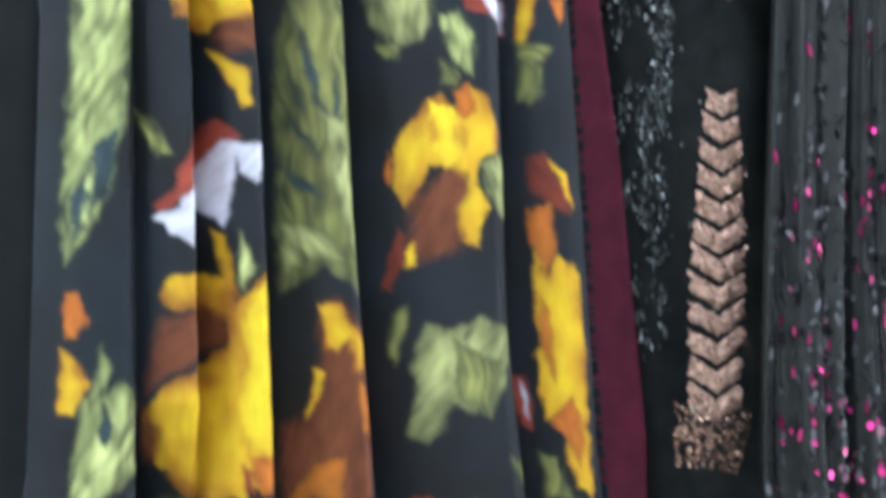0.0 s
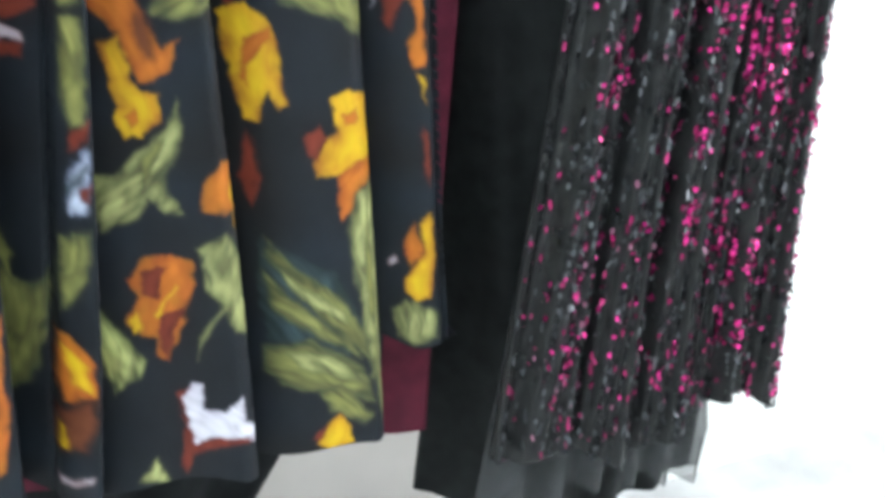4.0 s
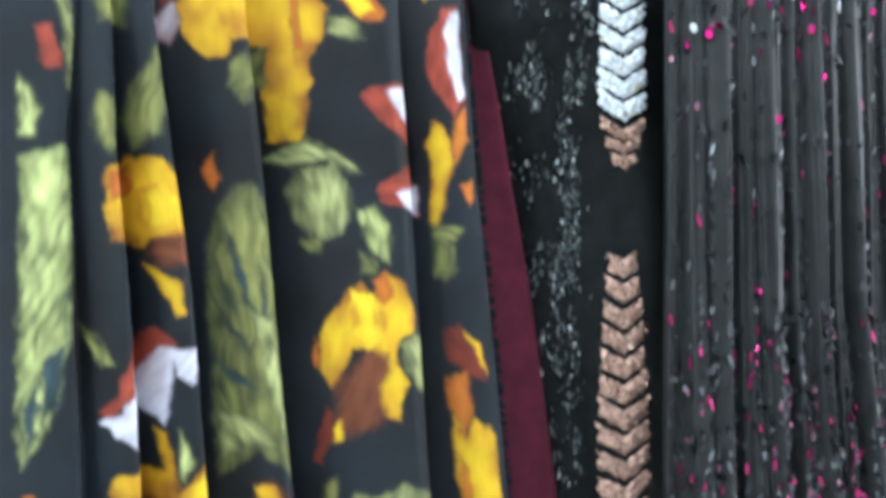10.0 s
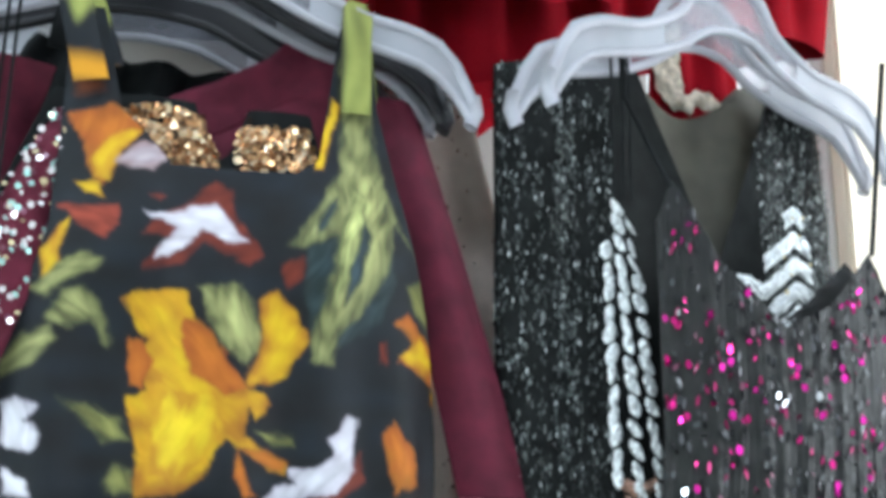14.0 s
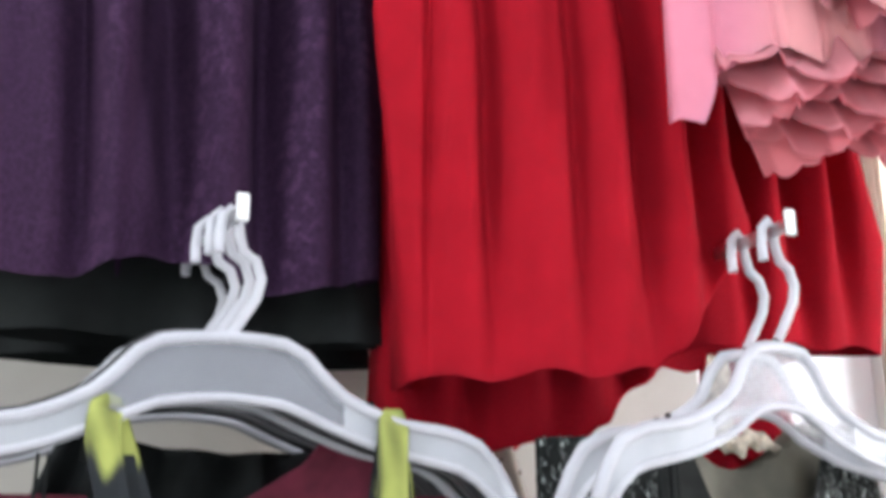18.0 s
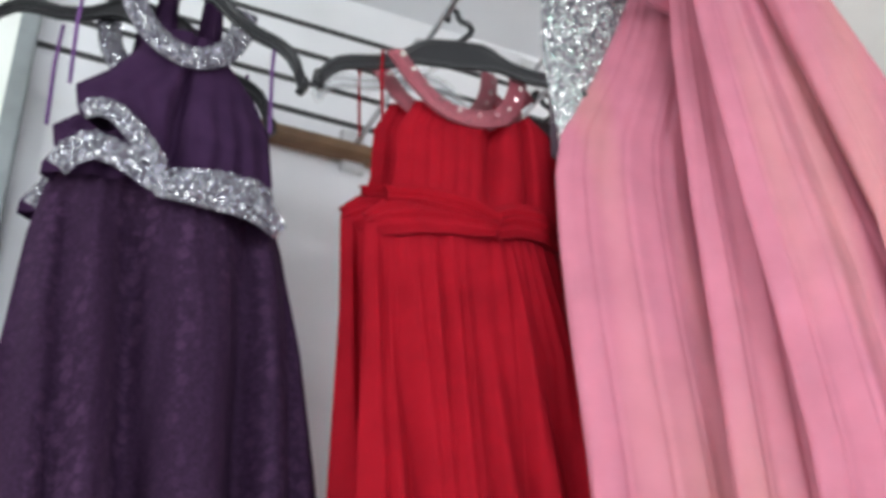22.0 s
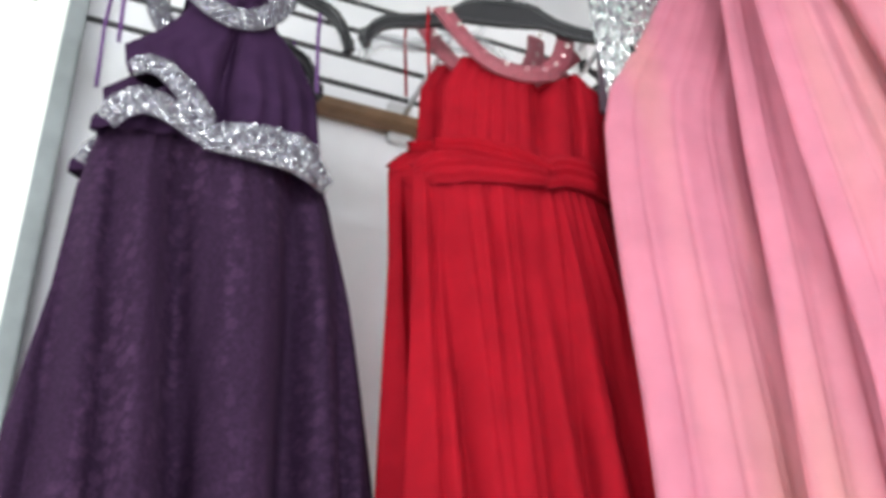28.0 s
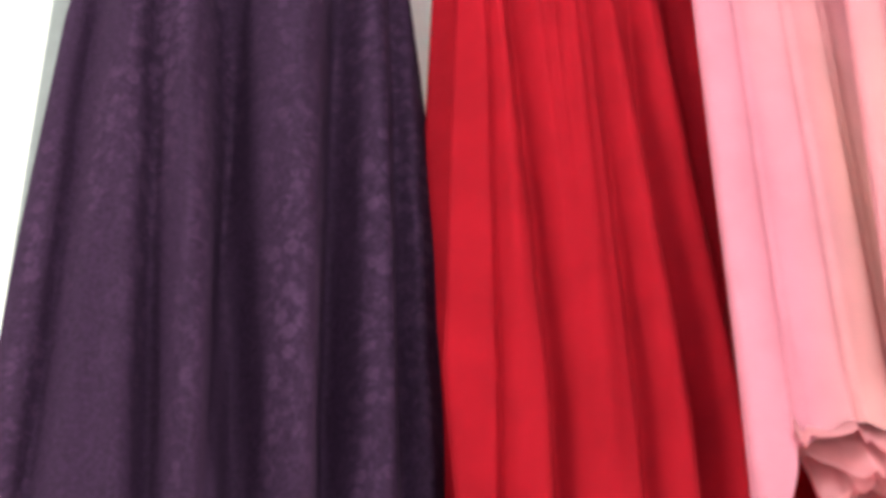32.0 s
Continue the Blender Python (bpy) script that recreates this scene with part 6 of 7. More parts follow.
pinkseq = empty("pink_sequin_dress", 0.46, -0.03, 1.66, "black tulle gown scattered with pink sequins on thin straps", "dress", GROUP_LOW)
PL = [(1.42, 0.366), (1.2, 0.366), (1.07, 0.352), (0.9, 0.345), (0.72, 0.336), (0.6, 0.334), (0.44, 0.342), (0.22, 0.330), (0.02, 0.322)]
PR = [(1.42, 0.60), (1.17, 0.584), (1.0, 0.566), (0.8, 0.562), (0.63, 0.578), (0.47, 0.588), (0.02, 0.645)]
X, Z, S = grid_between(PL, PR, 1.42, 0.02, 170, 300)
nk = np.array([(0.34, 1.30), (0.378, 1.41), (0.39, 1.39), (0.414, 1.344), (0.47, 1.291), (0.518, 1.313), (0.566, 1.362), (0.585, 1.33), (0.60, 1.25)])
neck = np.interp(X, nk[:, 0], nk[:, 1])
fold = 0.010 * np.sin(S * 33 + 1.2 * np.sin(4 * Z)) * (1 - 0.55 * np.clip((Z - 0.55) / 0.2, 0, 1)) + 0.005 * np.sin(S * 71 + 5) + 0.0022 * np.sin(S * 190 + 4 * np.sin(S * 23))
Y = -0.030 - 0.022 * np.sin(np.clip(S, 0, 1) * np.pi) ** 0.6 + fold * np.clip((1.25 - Z) / 0.4, 0.1, 1) + 0.035 * np.clip((0.5 - Z) / 0.5, 0, 1) * 0.3
rim = np.interp(X, (0.31, 0.341, 0.375, 0.432, 0.464, 0.496, 0.544, 0.582, 0.609, 0.63), (0.035, 0.027, 0.050, 0.016, 0.022, 0.036, 0.064, 0.050, 0.036, 0.039))
Z2 = np.maximum(np.minimum(Z, neck), rim)
M_TULLE = material("black_tulle", (0.0140, 0.0145, 0.0142), 0.5, vary=0.35, scale=60, bump=0.3, bump_scale=500, spec=0.28)
tulle_gown = sheet("gown", X, Y, Z2, M_TULLE, pinkseq, 0.03)
bank = np.exp(-((S - 0.60 - 0.10 * np.clip(Z - 0.5, 0, 0.4)) / (0.12 + 0.22 * np.clip(Z - 0.25, 0, 0.5))) ** 2) + 0.85 * np.exp(-((S - 0.965) / 0.045) ** 2) + 0.16 * np.exp(-((S - 0.12) / 0.07) ** 2) + 0.07
bank = np.clip(bank, 0, 1) * np.where(S > 0.8, 1, np.clip((Z - 0.05) / 0.12, 0.15, 1))
dens = np.clip(0.022 * np.where(S < 0.35, 1.8, 1.0) + 0.75 * np.clip((0.74 - Z) / 0.30, 0, 1) + 0.075 * np.clip((Z - 1.0) / 0.15, 0, 1), 0, 1) * (np.where(Z < 0.6, 0.25, 0.10) + 0.90 * np.clip(field(300, 170, (46, 15), 5) * 4 + 0.3 * (0.7 - Z), 0, 1)) * np.where(Z < 0.75, bank, 1)
p, nr = on_sheet(X, Y, Z2, 2300, 21, (Z < neck) * (Z > rim) * dens, 0.003, columns=44)
sequins("sequin_layer", p, nr, 0.0016, 0.45, M_PINKSEQ, tulle_gown, "pink sequins", 2, long=1.6)
cluster = np.clip(3.0 * field(300, 170, (34, 9), 8) + 1.2 * field(300, 170, (90, 30), 9) + 0.60, 0, 1)
p, nr = on_sheet(X, Y, Z2, 4400, 41, (Z > rim) * np.clip((0.70 - Z) / 0.26, 0, 1) * bank * cluster, 0.0035, columns=40)
sequins("sequin_layer", p, nr, 0.0021, 0.42, M_HOTSEQ, tulle_gown, "hot pink sequins", 14, long=1.3)
spread = np.clip((Z - 0.88) / 0.12, 0, 1) * np.clip(0.20 + np.exp(-((S - 0.06) / 0.05) ** 2) + np.exp(-((S - 0.60) / 0.16) ** 2) * np.clip((Z - 0.98) / 0.1, 0, 1) + 0.5 * (Z > 1.2), 0, 1) * np.clip(0.25 + 2.0 * field(300, 170, (60, 20), 51), 0.05, 1)
p, nr = on_sheet(X, Y, Z2, 300, 43, (Z < neck - 0.004) * spread, 0.004, columns=34)
sequins("sequin_layer", p, nr, 0.0027, 0.50, M_BRIGHTSEQ, tulle_gown, "bright pink sequins", 24, long=1.35)
p, nr = on_sheet(X, Y, Z2, 4200, 22, (Z < neck) * (Z > rim) * np.where(Z > 1.0, 0.35, np.where(Z > 0.78, 0.25, 1.0)), 0.002, columns=52)
sequins("sequin_layer", p, nr, 0.0015, 0.40, M_DARKSEQ, tulle_gown, "black sequins", 5, long=3.0)
M_SMOKESEQ = glitter_material("smoke_sequins", [(0.50, (0.035, 0.037, 0.041)), (0.27, (0.062, 0.066, 0.072)), (0.01, (0.20, 0.22, 0.23)), (0.12, (0.20, 0.07, 0.12)), (0.10, BLK)], 0.4, 0.25)
patchy = np.clip(0.30 + 2.2 * field(300, 170, (70, 26), 17), 0.06, 1) * np.clip((fold + 0.012) * -60 + 1.2, 0.12, 1)
p, nr = on_sheet(X, Y, Z2, 3200, 63, (Z < neck) * (Z > rim) * patchy * np.where(Z > 0.98, 0.22, np.where(Z > 0.80, 0.10, 1.0)), 0.0025, columns=70)
sequins("sequin_layer", p, nr, 0.0019, 0.50, M_SMOKESEQ, tulle_gown, "smoke grey sequins", 9, long=1.7)
for xs_ in ((0.327, 0.330, 0.372, 1.40), (0.589, 0.582, 0.568, 1.36)):
    curve_tube("slim_strap", [(xs_[0], -0.055, 1.535), (xs_[1], -0.05, 1.47), (xs_[2], -0.045, xs_[3])], 0.0022, M_BLACK, pinkseq)
X, Z, S = grid_between([(0.20, 0.345), (-0.10, 0.315)], [(0.20, 0.565), (0.04, 0.572), (-0.02, 0.588), (-0.10, 0.585)], 0.2, -0.10, 130, 80)
Y = 0.0 + 0.010 * np.sin(S * 40 + 6 * Z) - 0.01 * np.sin(S * np.pi)
Z = np.maximum(Z, np.interp(X, (0.33, 0.381, 0.406, 0.458, 0.515, 0.551, 0.585), (-0.060, -0.042, -0.035, -0.033, -0.052, -0.067, -0.069)) + 0.003 * np.sin(X * 140))
M_UNDER = material("grey_black_tulle", (0.055, 0.058, 0.060), 0.6, vary=0.3, scale=25, bump=0.4, bump_scale=500)
M_UNDER.node_tree.nodes["Principled BSDF"].inputs["Alpha"].default_value = 0.60
sheet("underskirt", X, Y, Z, M_UNDER, pinkseq, 0.03)

# ---- upper arms: purple gowns ----


def beads_on(X, Y, Z, count, size, mat, parent, label, seed, tilt=0.35, name="bead_layer"):
    p, nr = on_sheet(X, Y, Z, count, seed, None, 0.0015)
    return sequins(name, p, nr, size, tilt, mat, parent, label, seed, long=1.5)


def valleys(X, Z, z_top, z_low, lines):
    """Cloth pushed back along upright creases. lines: x at z_top, x at z_low, half width, depth at the top and at the bottom."""
    v = np.clip((z_top - Z) / (z_top - z_low), 0, 1)
    Y = np.zeros_like(X)
    for x0, x1, wide, d0, d1 in lines:
        d = X - (x0 + (x1 - x0) * v)
        Y += (d0 + (d1 - d0) * v) * (np.exp(-(d / wide) ** 2) - 0.22 * np.exp(-((np.abs(d) - 2.2 * wide) / (1.3 * wide)) ** 2))
    return Y


def purple_gown(dx, dy, dz, label, slip=0.0):
    g = empty("purple_gown", -0.08 + dx, 0.16 + dy, 2.95 + dz, label, "dress", GROUP_UP)
    L = [(2.66, -0.196), (2.60, -0.208), (2.54, -0.217), (2.40, -0.224), (2.24, -0.243), (2.0, -0.254), (1.66, -0.262)]
    R = [(2.66, 0.060), (2.585, 0.078), (2.51, 0.088), (2.26, 0.120), (2.03, 0.142), (1.66, 0.135)]
    X, Z, S = grid_between([(z, x) for z, x in L], R, 2.64, 1.655, 190, 200)
    V = (2.64 - Z) / 0.985
    creases = [(-0.213, -0.217, 0.010, 0.006, 0.018), (-0.180, -0.120, 0.014, 0.012, 0.034), (-0.110, -0.045, 0.025, 0.030, 0.054), (-0.062, -0.085, 0.008, 0.004, 0.010),
               (0.026, 0.026, 0.019, 0.014, 0.056), (0.076, 0.100, 0.010, 0.006, 0.024)]
    Y = 0.155 - 0.05 * V - 0.045 * np.sin(np.clip(S, 0, 1) * np.pi) ** 0.7 + 1.25 * valleys(X, Z, 2.60, 1.70, creases) * np.clip(V / 0.10, 0.25, 1) * (1 - 0.55 * np.clip((V - 0.8) / 0.2, 0, 1)) + 0.022 * np.clip(1 - 5 * V, 0, 1) + 0.0009 * np.sin(S * 90 + 4 * np.sin(7 * Z)) * (1 - 0.5 * V)
    Zh = Z + 0.012 * np.sin(S * 13 + 1) * np.clip((V - 0.9) / 0.1, 0, 1)
    sheet("skirt", X + dx, Y + dy, Zh + dz, M_PURPLE, g, 0.08)
    X, Z, S = grid_between([(2.66, -0.20), (1.60, -0.235)], [(2.66, 0.05), (1.60, 0.150)], 2.3, 1.612, 70, 50)
    sheet("lining", X + dx, 0.16 + 0.012 * np.sin(S * 19) + dy - 0.05 * (2.3 - Z), Z + dz, M_BLACK, g, 0.06)
    dx = dx + slip
    # bodice with a slit, gathered to the ring of the neck
    BL_ = [(2.862, -0.108), (2.79, -0.153), (2.751, -0.193), (2.724, -0.188), (2.70, -0.178), (2.63, -0.215)]
    BR_ = [(2.862, -0.024), (2.84, -0.009), (2.791, 0.028), (2.742, 0.049), (2.68, 0.055), (2.63, 0.060)]
    X, Z, S = grid_between(BL_, BR_, 2.862, 2.615, 130, 90)
    slit = np.exp(-((X + 0.066 - 0.09 * (Z - 2.75)) / (0.006 + 0.09 * np.clip(2.80 - Z, 0, 1))) ** 2) * np.clip((2.82 - Z) / 0.05, 0.3, 1)
    hole = ((X + 0.165) / 0.026) ** 2 + ((Z - 2.695) / 0.014) ** 2 > 1
    Y = 0.152 - 0.022 * np.sin(np.clip(S, 0, 1) * np.pi) ** 0.6 + 0.024 * slit + 0.0025 * np.sin(S * 55) * np.clip((2.80 - Z) / 0.1, 0, 1)
    sheet("bodice", X + dx, Y + dy, Z + dz, M_PURPLE_SATIN, g, 0.05, keep=hole)
    bands = [("neck_ring", [(-0.146, 0.142, 2.935), (-0.141, 0.132, 2.885), (-0.125, 0.125, 2.848), (-0.101, 0.123, 2.823), (-0.071, 0.122, 2.811), (-0.043, 0.123, 2.818), (-0.018, 0.125, 2.842), (-0.003, 0.132, 2.876), (0.006, 0.142, 2.930)], 0.0155, 620),
             ("belt", [(-0.095, 0.111, 2.606), (-0.062, 0.108, 2.610), (-0.035, 0.108, 2.612), (-0.008, 0.109, 2.615), (0.020, 0.113, 2.612), (0.042, 0.121, 2.602), (0.064, 0.132, 2.590)], [0.015, 0.021, 0.025, 0.028, 0.026, 0.018, 0.011], 760)]
    bands += [("belt_side", [(0.016, 0.118, 2.640), (0.048, 0.130, 2.637)], [0.010, 0.009], 70),
             ("swirl", [(-0.183, 0.122, 2.690), (-0.167, 0.117, 2.700), (-0.147, 0.115, 2.697), (-0.130, 0.113, 2.680), (-0.113, 0.111, 2.660), (-0.099, 0.110, 2.636), (-0.090, 0.110, 2.615), (-0.080, 0.111, 2.604)], [0.009, 0.012, 0.013, 0.013, 0.014, 0.015, 0.015, 0.013], 400),
             ("belt_front", [(-0.200, 0.130, 2.612), (-0.188, 0.121, 2.632), (-0.167, 0.115, 2.643), (-0.144, 0.112, 2.638), (-0.120, 0.111, 2.627), (-0.099, 0.110, 2.612), (-0.082, 0.110, 2.603)], [0.012, 0.016, 0.018, 0.017, 0.016, 0.015, 0.012], 400)]
    for n, (nm, pts, half, count) in enumerate(bands):
        X, Y, Z = ribbon(pts, half, 14, 60, 0.004)
        X, Y, Z = X + dx, Y + dy, Z + dz
        band = thin(nm, X, Y, Z, M_SILVERCLOTH, g, 0.003, "silver beaded band")
        beads_on(X, Y, Z, int(count * 8), 0.00095, M_SILVER, band, "silver beads", 31 + n, 0.5)
    for x0, x1 in ((-0.112, -0.074), (-0.052, -0.012)):
        X, Z, S = grid_between([(3.0, x0 + 0.012), (2.85, x0)], [(3.0, x1 - 0.002), (2.85, x1)], 3.0, 2.845, 20, 24)
        thin("neck_back", X + dx, 0.185 + dy + 0.004 * np.sin(S * 7), Z + dz, M_PURPLE_SATIN, g, 0.003)
    for x0 in (-0.203, 0.045):
        curve_tube("hanger_loop", [(x0 + dx, 0.13 + dy, 2.895 + dz), (x0 + dx - 0.002, 0.132 + dy, 2.83 + dz), (x0 + dx + 0.002, 0.14 + dy, 2.74 + dz)], 0.001, M_LOOP, g, flat=0.0026)
    return g


M_SILVERCLOTH = material("silver_mesh_cloth", (0.12, 0.105, 0.14), 0.4, 0.3, vary=0.2, scale=200, bump=0.4, bump_scale=400)
purple_gown(0, 0, 0, "purple lace gown with silver beaded belt and halter neck")
purple_gown(0.004, 0.085, -0.005, "second purple lace gown hanging behind the first", -0.016)
UP_HANG = "hangers on the upper arms"
hanger("black_hanger", -0.074, 0.13, 3.071, 0.184, M_BLACK_PLASTIC, "black plastic dress hanger holding a purple gown", UP_HANG, drop=0.225, slim=True, roll=6)
hanger("black_hanger", -0.086, 0.215, 3.062, 0.190, M_BLACK_PLASTIC, "black plastic dress hanger holding a purple gown", UP_HANG, drop=0.225, slim=True, roll=8)
display_arm(-0.078, 3.054, 0.10)

# ---- upper arms: red gowns ----


def red_gown(dx, dy, dz, wide, hem, label, wrap=0.06, tuck=None):
    g = empty("red_gown", 0.26 + dx, 0.05 + dy, 2.95 + dz, label, "dress", GROUP_UP)
    L = [(2.58, 0.136), (2.44, 0.136), (2.16, 0.122), (1.9, 0.113), (1.66, 0.138), (hem, 0.142)]
    R = [(2.58, 0.405), (2.42, 0.442), (1.95, 0.458), (1.79, 0.466), (1.70, 0.498 + 0.7 * wide), (hem, 0.482 + wide)]
    X, Z, S = grid_between(L, R, 2.575, hem, 210, 200)
    V = (2.575 - Z) / (2.575 - hem)
    creases = [(0.156, 0.160, 0.0055, 0.006, 0.010), (0.163, 0.214, 0.0130, 0.008, 0.028), (0.250, 0.292, 0.0120, 0.008, 0.021), (0.274, 0.358, 0.0170, 0.008, 0.031), (0.327, 0.420, 0.0170, 0.006, 0.028),
               (0.218, 0.238, 0.0070, 0.009, 0.001), (0.195, 0.234, 0.0060, 0.007, 0.002), (0.236, 0.264, 0.0060, 0.007, 0.001), (0.302, 0.336, 0.0060, 0.007, 0.002)]
    Y = 0.045 - 0.045 * np.sin(np.clip(S, 0, 1) * np.pi) ** 0.6 + 1.15 * valleys(X, Z, 2.55, 1.86, creases) * np.clip(V / 0.10, 0.15, 1) * (1 - 0.8 * np.clip((V - 0.8) / 0.2, 0, 1)) + 0.0013 * np.sin(S * 84 + 5 * np.sin(S * 9)) * np.clip(1 - 2.2 * V, 0, 1)
    Y = Y + wrap * np.clip((S - 0.72) / 0.28, 0, 1) ** 1.5 * np.clip((V - 0.55) / 0.4, 0, 1)
    Zh = Z + 0.004 * np.sin(S * 24) * np.clip((V - 0.93) / 0.07, 0, 1) + 0.02 * S * np.clip((V - 0.9) / 0.1, 0, 1)
    if tuck:
        line = np.interp(X, tuck[0], tuck[1]) + 0.004 * np.sin(X * 160)
        Y = Y + 0.25 * np.clip(line - Zh, 0, 0.12)
        Zh = np.maximum(Zh, line)
    sheet("skirt", X + dx, Y + dy, Zh + dz, M_RED, g, 0.09)
    BL_ = [(2.785, 0.212), (2.755, 0.198), (2.71, 0.176), (2.63, 0.170), (2.58, 0.158)]
    BR_ = [(2.785, 0.365), (2.755, 0.402), (2.69, 0.410), (2.58, 0.405)]
    X, Z, S = grid_between(BL_, BR_, 2.785, 2.575, 170, 80)
    Z = np.minimum(Z, 2.728 + 6.5 * (X - 0.275) ** 2 + 0.04 * np.clip(X - 0.3, 0, 1))
    pleat = 0.0007 * np.sin(S * 84) * (0.4 + (S < 0.42)) + 0.018 * np.exp(-((S - 0.53) / 0.06) ** 2) * np.clip((Z - 2.59) / 0.05, 0, 1) + 0.012 * np.exp(-((S - 0.74) / 0.03) ** 2)
    sheet("bodice", X + dx, 0.030 - 0.024 * np.sin(np.clip(S, 0, 1) * np.pi) ** 0.6 + pleat + dy, Z + dz, M_RED, g, 0.05)
    for nm, pts, half in (("sash", [(0.139, 0.03, 2.568), (0.155, 0.005, 2.571), (0.19, -0.01, 2.576), (0.255, -0.022, 2.572), (0.285, -0.026, 2.575)], [0.018, 0.026, 0.026, 0.022, 0.017]),
                          ("sash", [(0.275, -0.024, 2.572), (0.31, -0.02, 2.590), (0.36, -0.008, 2.600), (0.395, 0.015, 2.602)], [0.020, 0.024, 0.026, 0.024]),
                          ("sash_fold", [(0.152, 0.002, 2.597), (0.19, -0.014, 2.598), (0.26, -0.026, 2.585), (0.285, -0.030, 2.575)], [0.010, 0.015, 0.015, 0.012])):
        X, Y, Z = ribbon(pts, half, 30, 60, 0.007)
        v = np.linspace(-1, 1, 30)[None]
        thin(nm, X + dx, Y + dy + 0.017 - 0.003 * np.sin(v * 11 + 8 * X) * (1 - v * v), Z + dz + 0.0014 * np.sin(X * 60), M_RED, g, 0.004)
    for nm, pts, half in (("beaded_strap", [(0.172, 0.022, 2.828), (0.190, 0.014, 2.788), (0.212, 0.008, 2.754), (0.235, 0.004, 2.736), (0.271, 0.002, 2.733), (0.309, 0.004, 2.748), (0.333, 0.010, 2.782), (0.349, 0.018, 2.822), (0.358, 0.028, 2.862)], 0.0130),
                          ("back_strap", [(0.385, 0.05, 2.845), (0.33, 0.06, 2.79), (0.29, 0.06, 2.76)], 0.011)):
        X, Y, Z = ribbon(pts, half, 12, 70, 0.003)
        strap = thin(nm, X + dx, Y + dy, Z + dz, M_REDBAND, g, 0.003)
        if nm == "beaded_strap":
            X, Y, Z = ribbon(pts, 0.002, 4, 70, 0.003)
            p, nr = np.stack([X[3::6, 1], Y[3::6, 1] - 0.006, Z[3::6, 1]], -1) + np.array([dx, dy, dz]), np.tile((-0.3, -1.0, -0.4), (len(X[3::6]), 1))
            sequins("rhinestone_trim", p, nr, 0.0036, 0.25, M_STONE, strap, "clear rhinestones", 8, sides=8)
    curve_tube("hanger_loop", [(0.155 + dx, 0.025 + dy, 2.825 + dz), (0.155 + dx, 0.03 + dy, 2.78 + dz), (0.160 + dx, 0.04 + dy, 2.70 + dz)], 0.001, M_RED, g, flat=0.0022)
    return g


M_STONE = glitter_material("rose_stones", [(0.4, (0.50, 0.36, 0.36)), (0.35, (0.62, 0.56, 0.52)), (0.25, (0.36, 0.16, 0.18))], 0.2, 0.4)
M_REDBAND = material("red_beaded_band", (0.26, 0.055, 0.075), 0.4, 0.1, vary=0.4, scale=300, bump=0.5, bump_scale=700)
red_gown(0, 0, 0, 0.0, 1.566, "red chiffon gown with beaded neckline and knotted sash", 0.015, ((0.30, 0.326, 0.358, 0.394, 0.432, 0.464, 0.50), (1.55, 1.560, 1.580, 1.616, 1.665, 1.694, 1.76)))
red_gown(0.002, 0.080, 0.055, 0.06, 1.46, "second red chiffon gown hanging behind the first", 0.04, ((0.30, 0.36, 0.42, 0.48, 0.60), (1.455, 1.51, 1.57, 1.60, 1.605)))
red_gown(0.21, 0.085, 0.05, -0.012, 1.562, "third red chiffon gown at the back of the wall", 0.0)
hanger("black_hanger", 0.262, 0.03, 2.940, 0.180, M_BLACK_PLASTIC, "black plastic dress hanger holding a red gown", UP_HANG, drop=0.14, slim=True, yaw=-15)
hanger("clear_hanger", 0.250, 0.11, 2.945, 0.150, M_CLEAR, "thin clear plastic dress hanger behind the red gown", UP_HANG, drop=0.14)
display_arm(0.250, 2.930, -0.065)
display_arm(0.50, 2.99, 0.16)
hanger("black_hanger", 0.50, 0.20, 3.0, 0.158, M_BLACK_PLASTIC, "black plastic dress hanger holding a red gown", UP_HANG, drop=0.14, slim=True)

# ---- upper arms: pink gowns ----


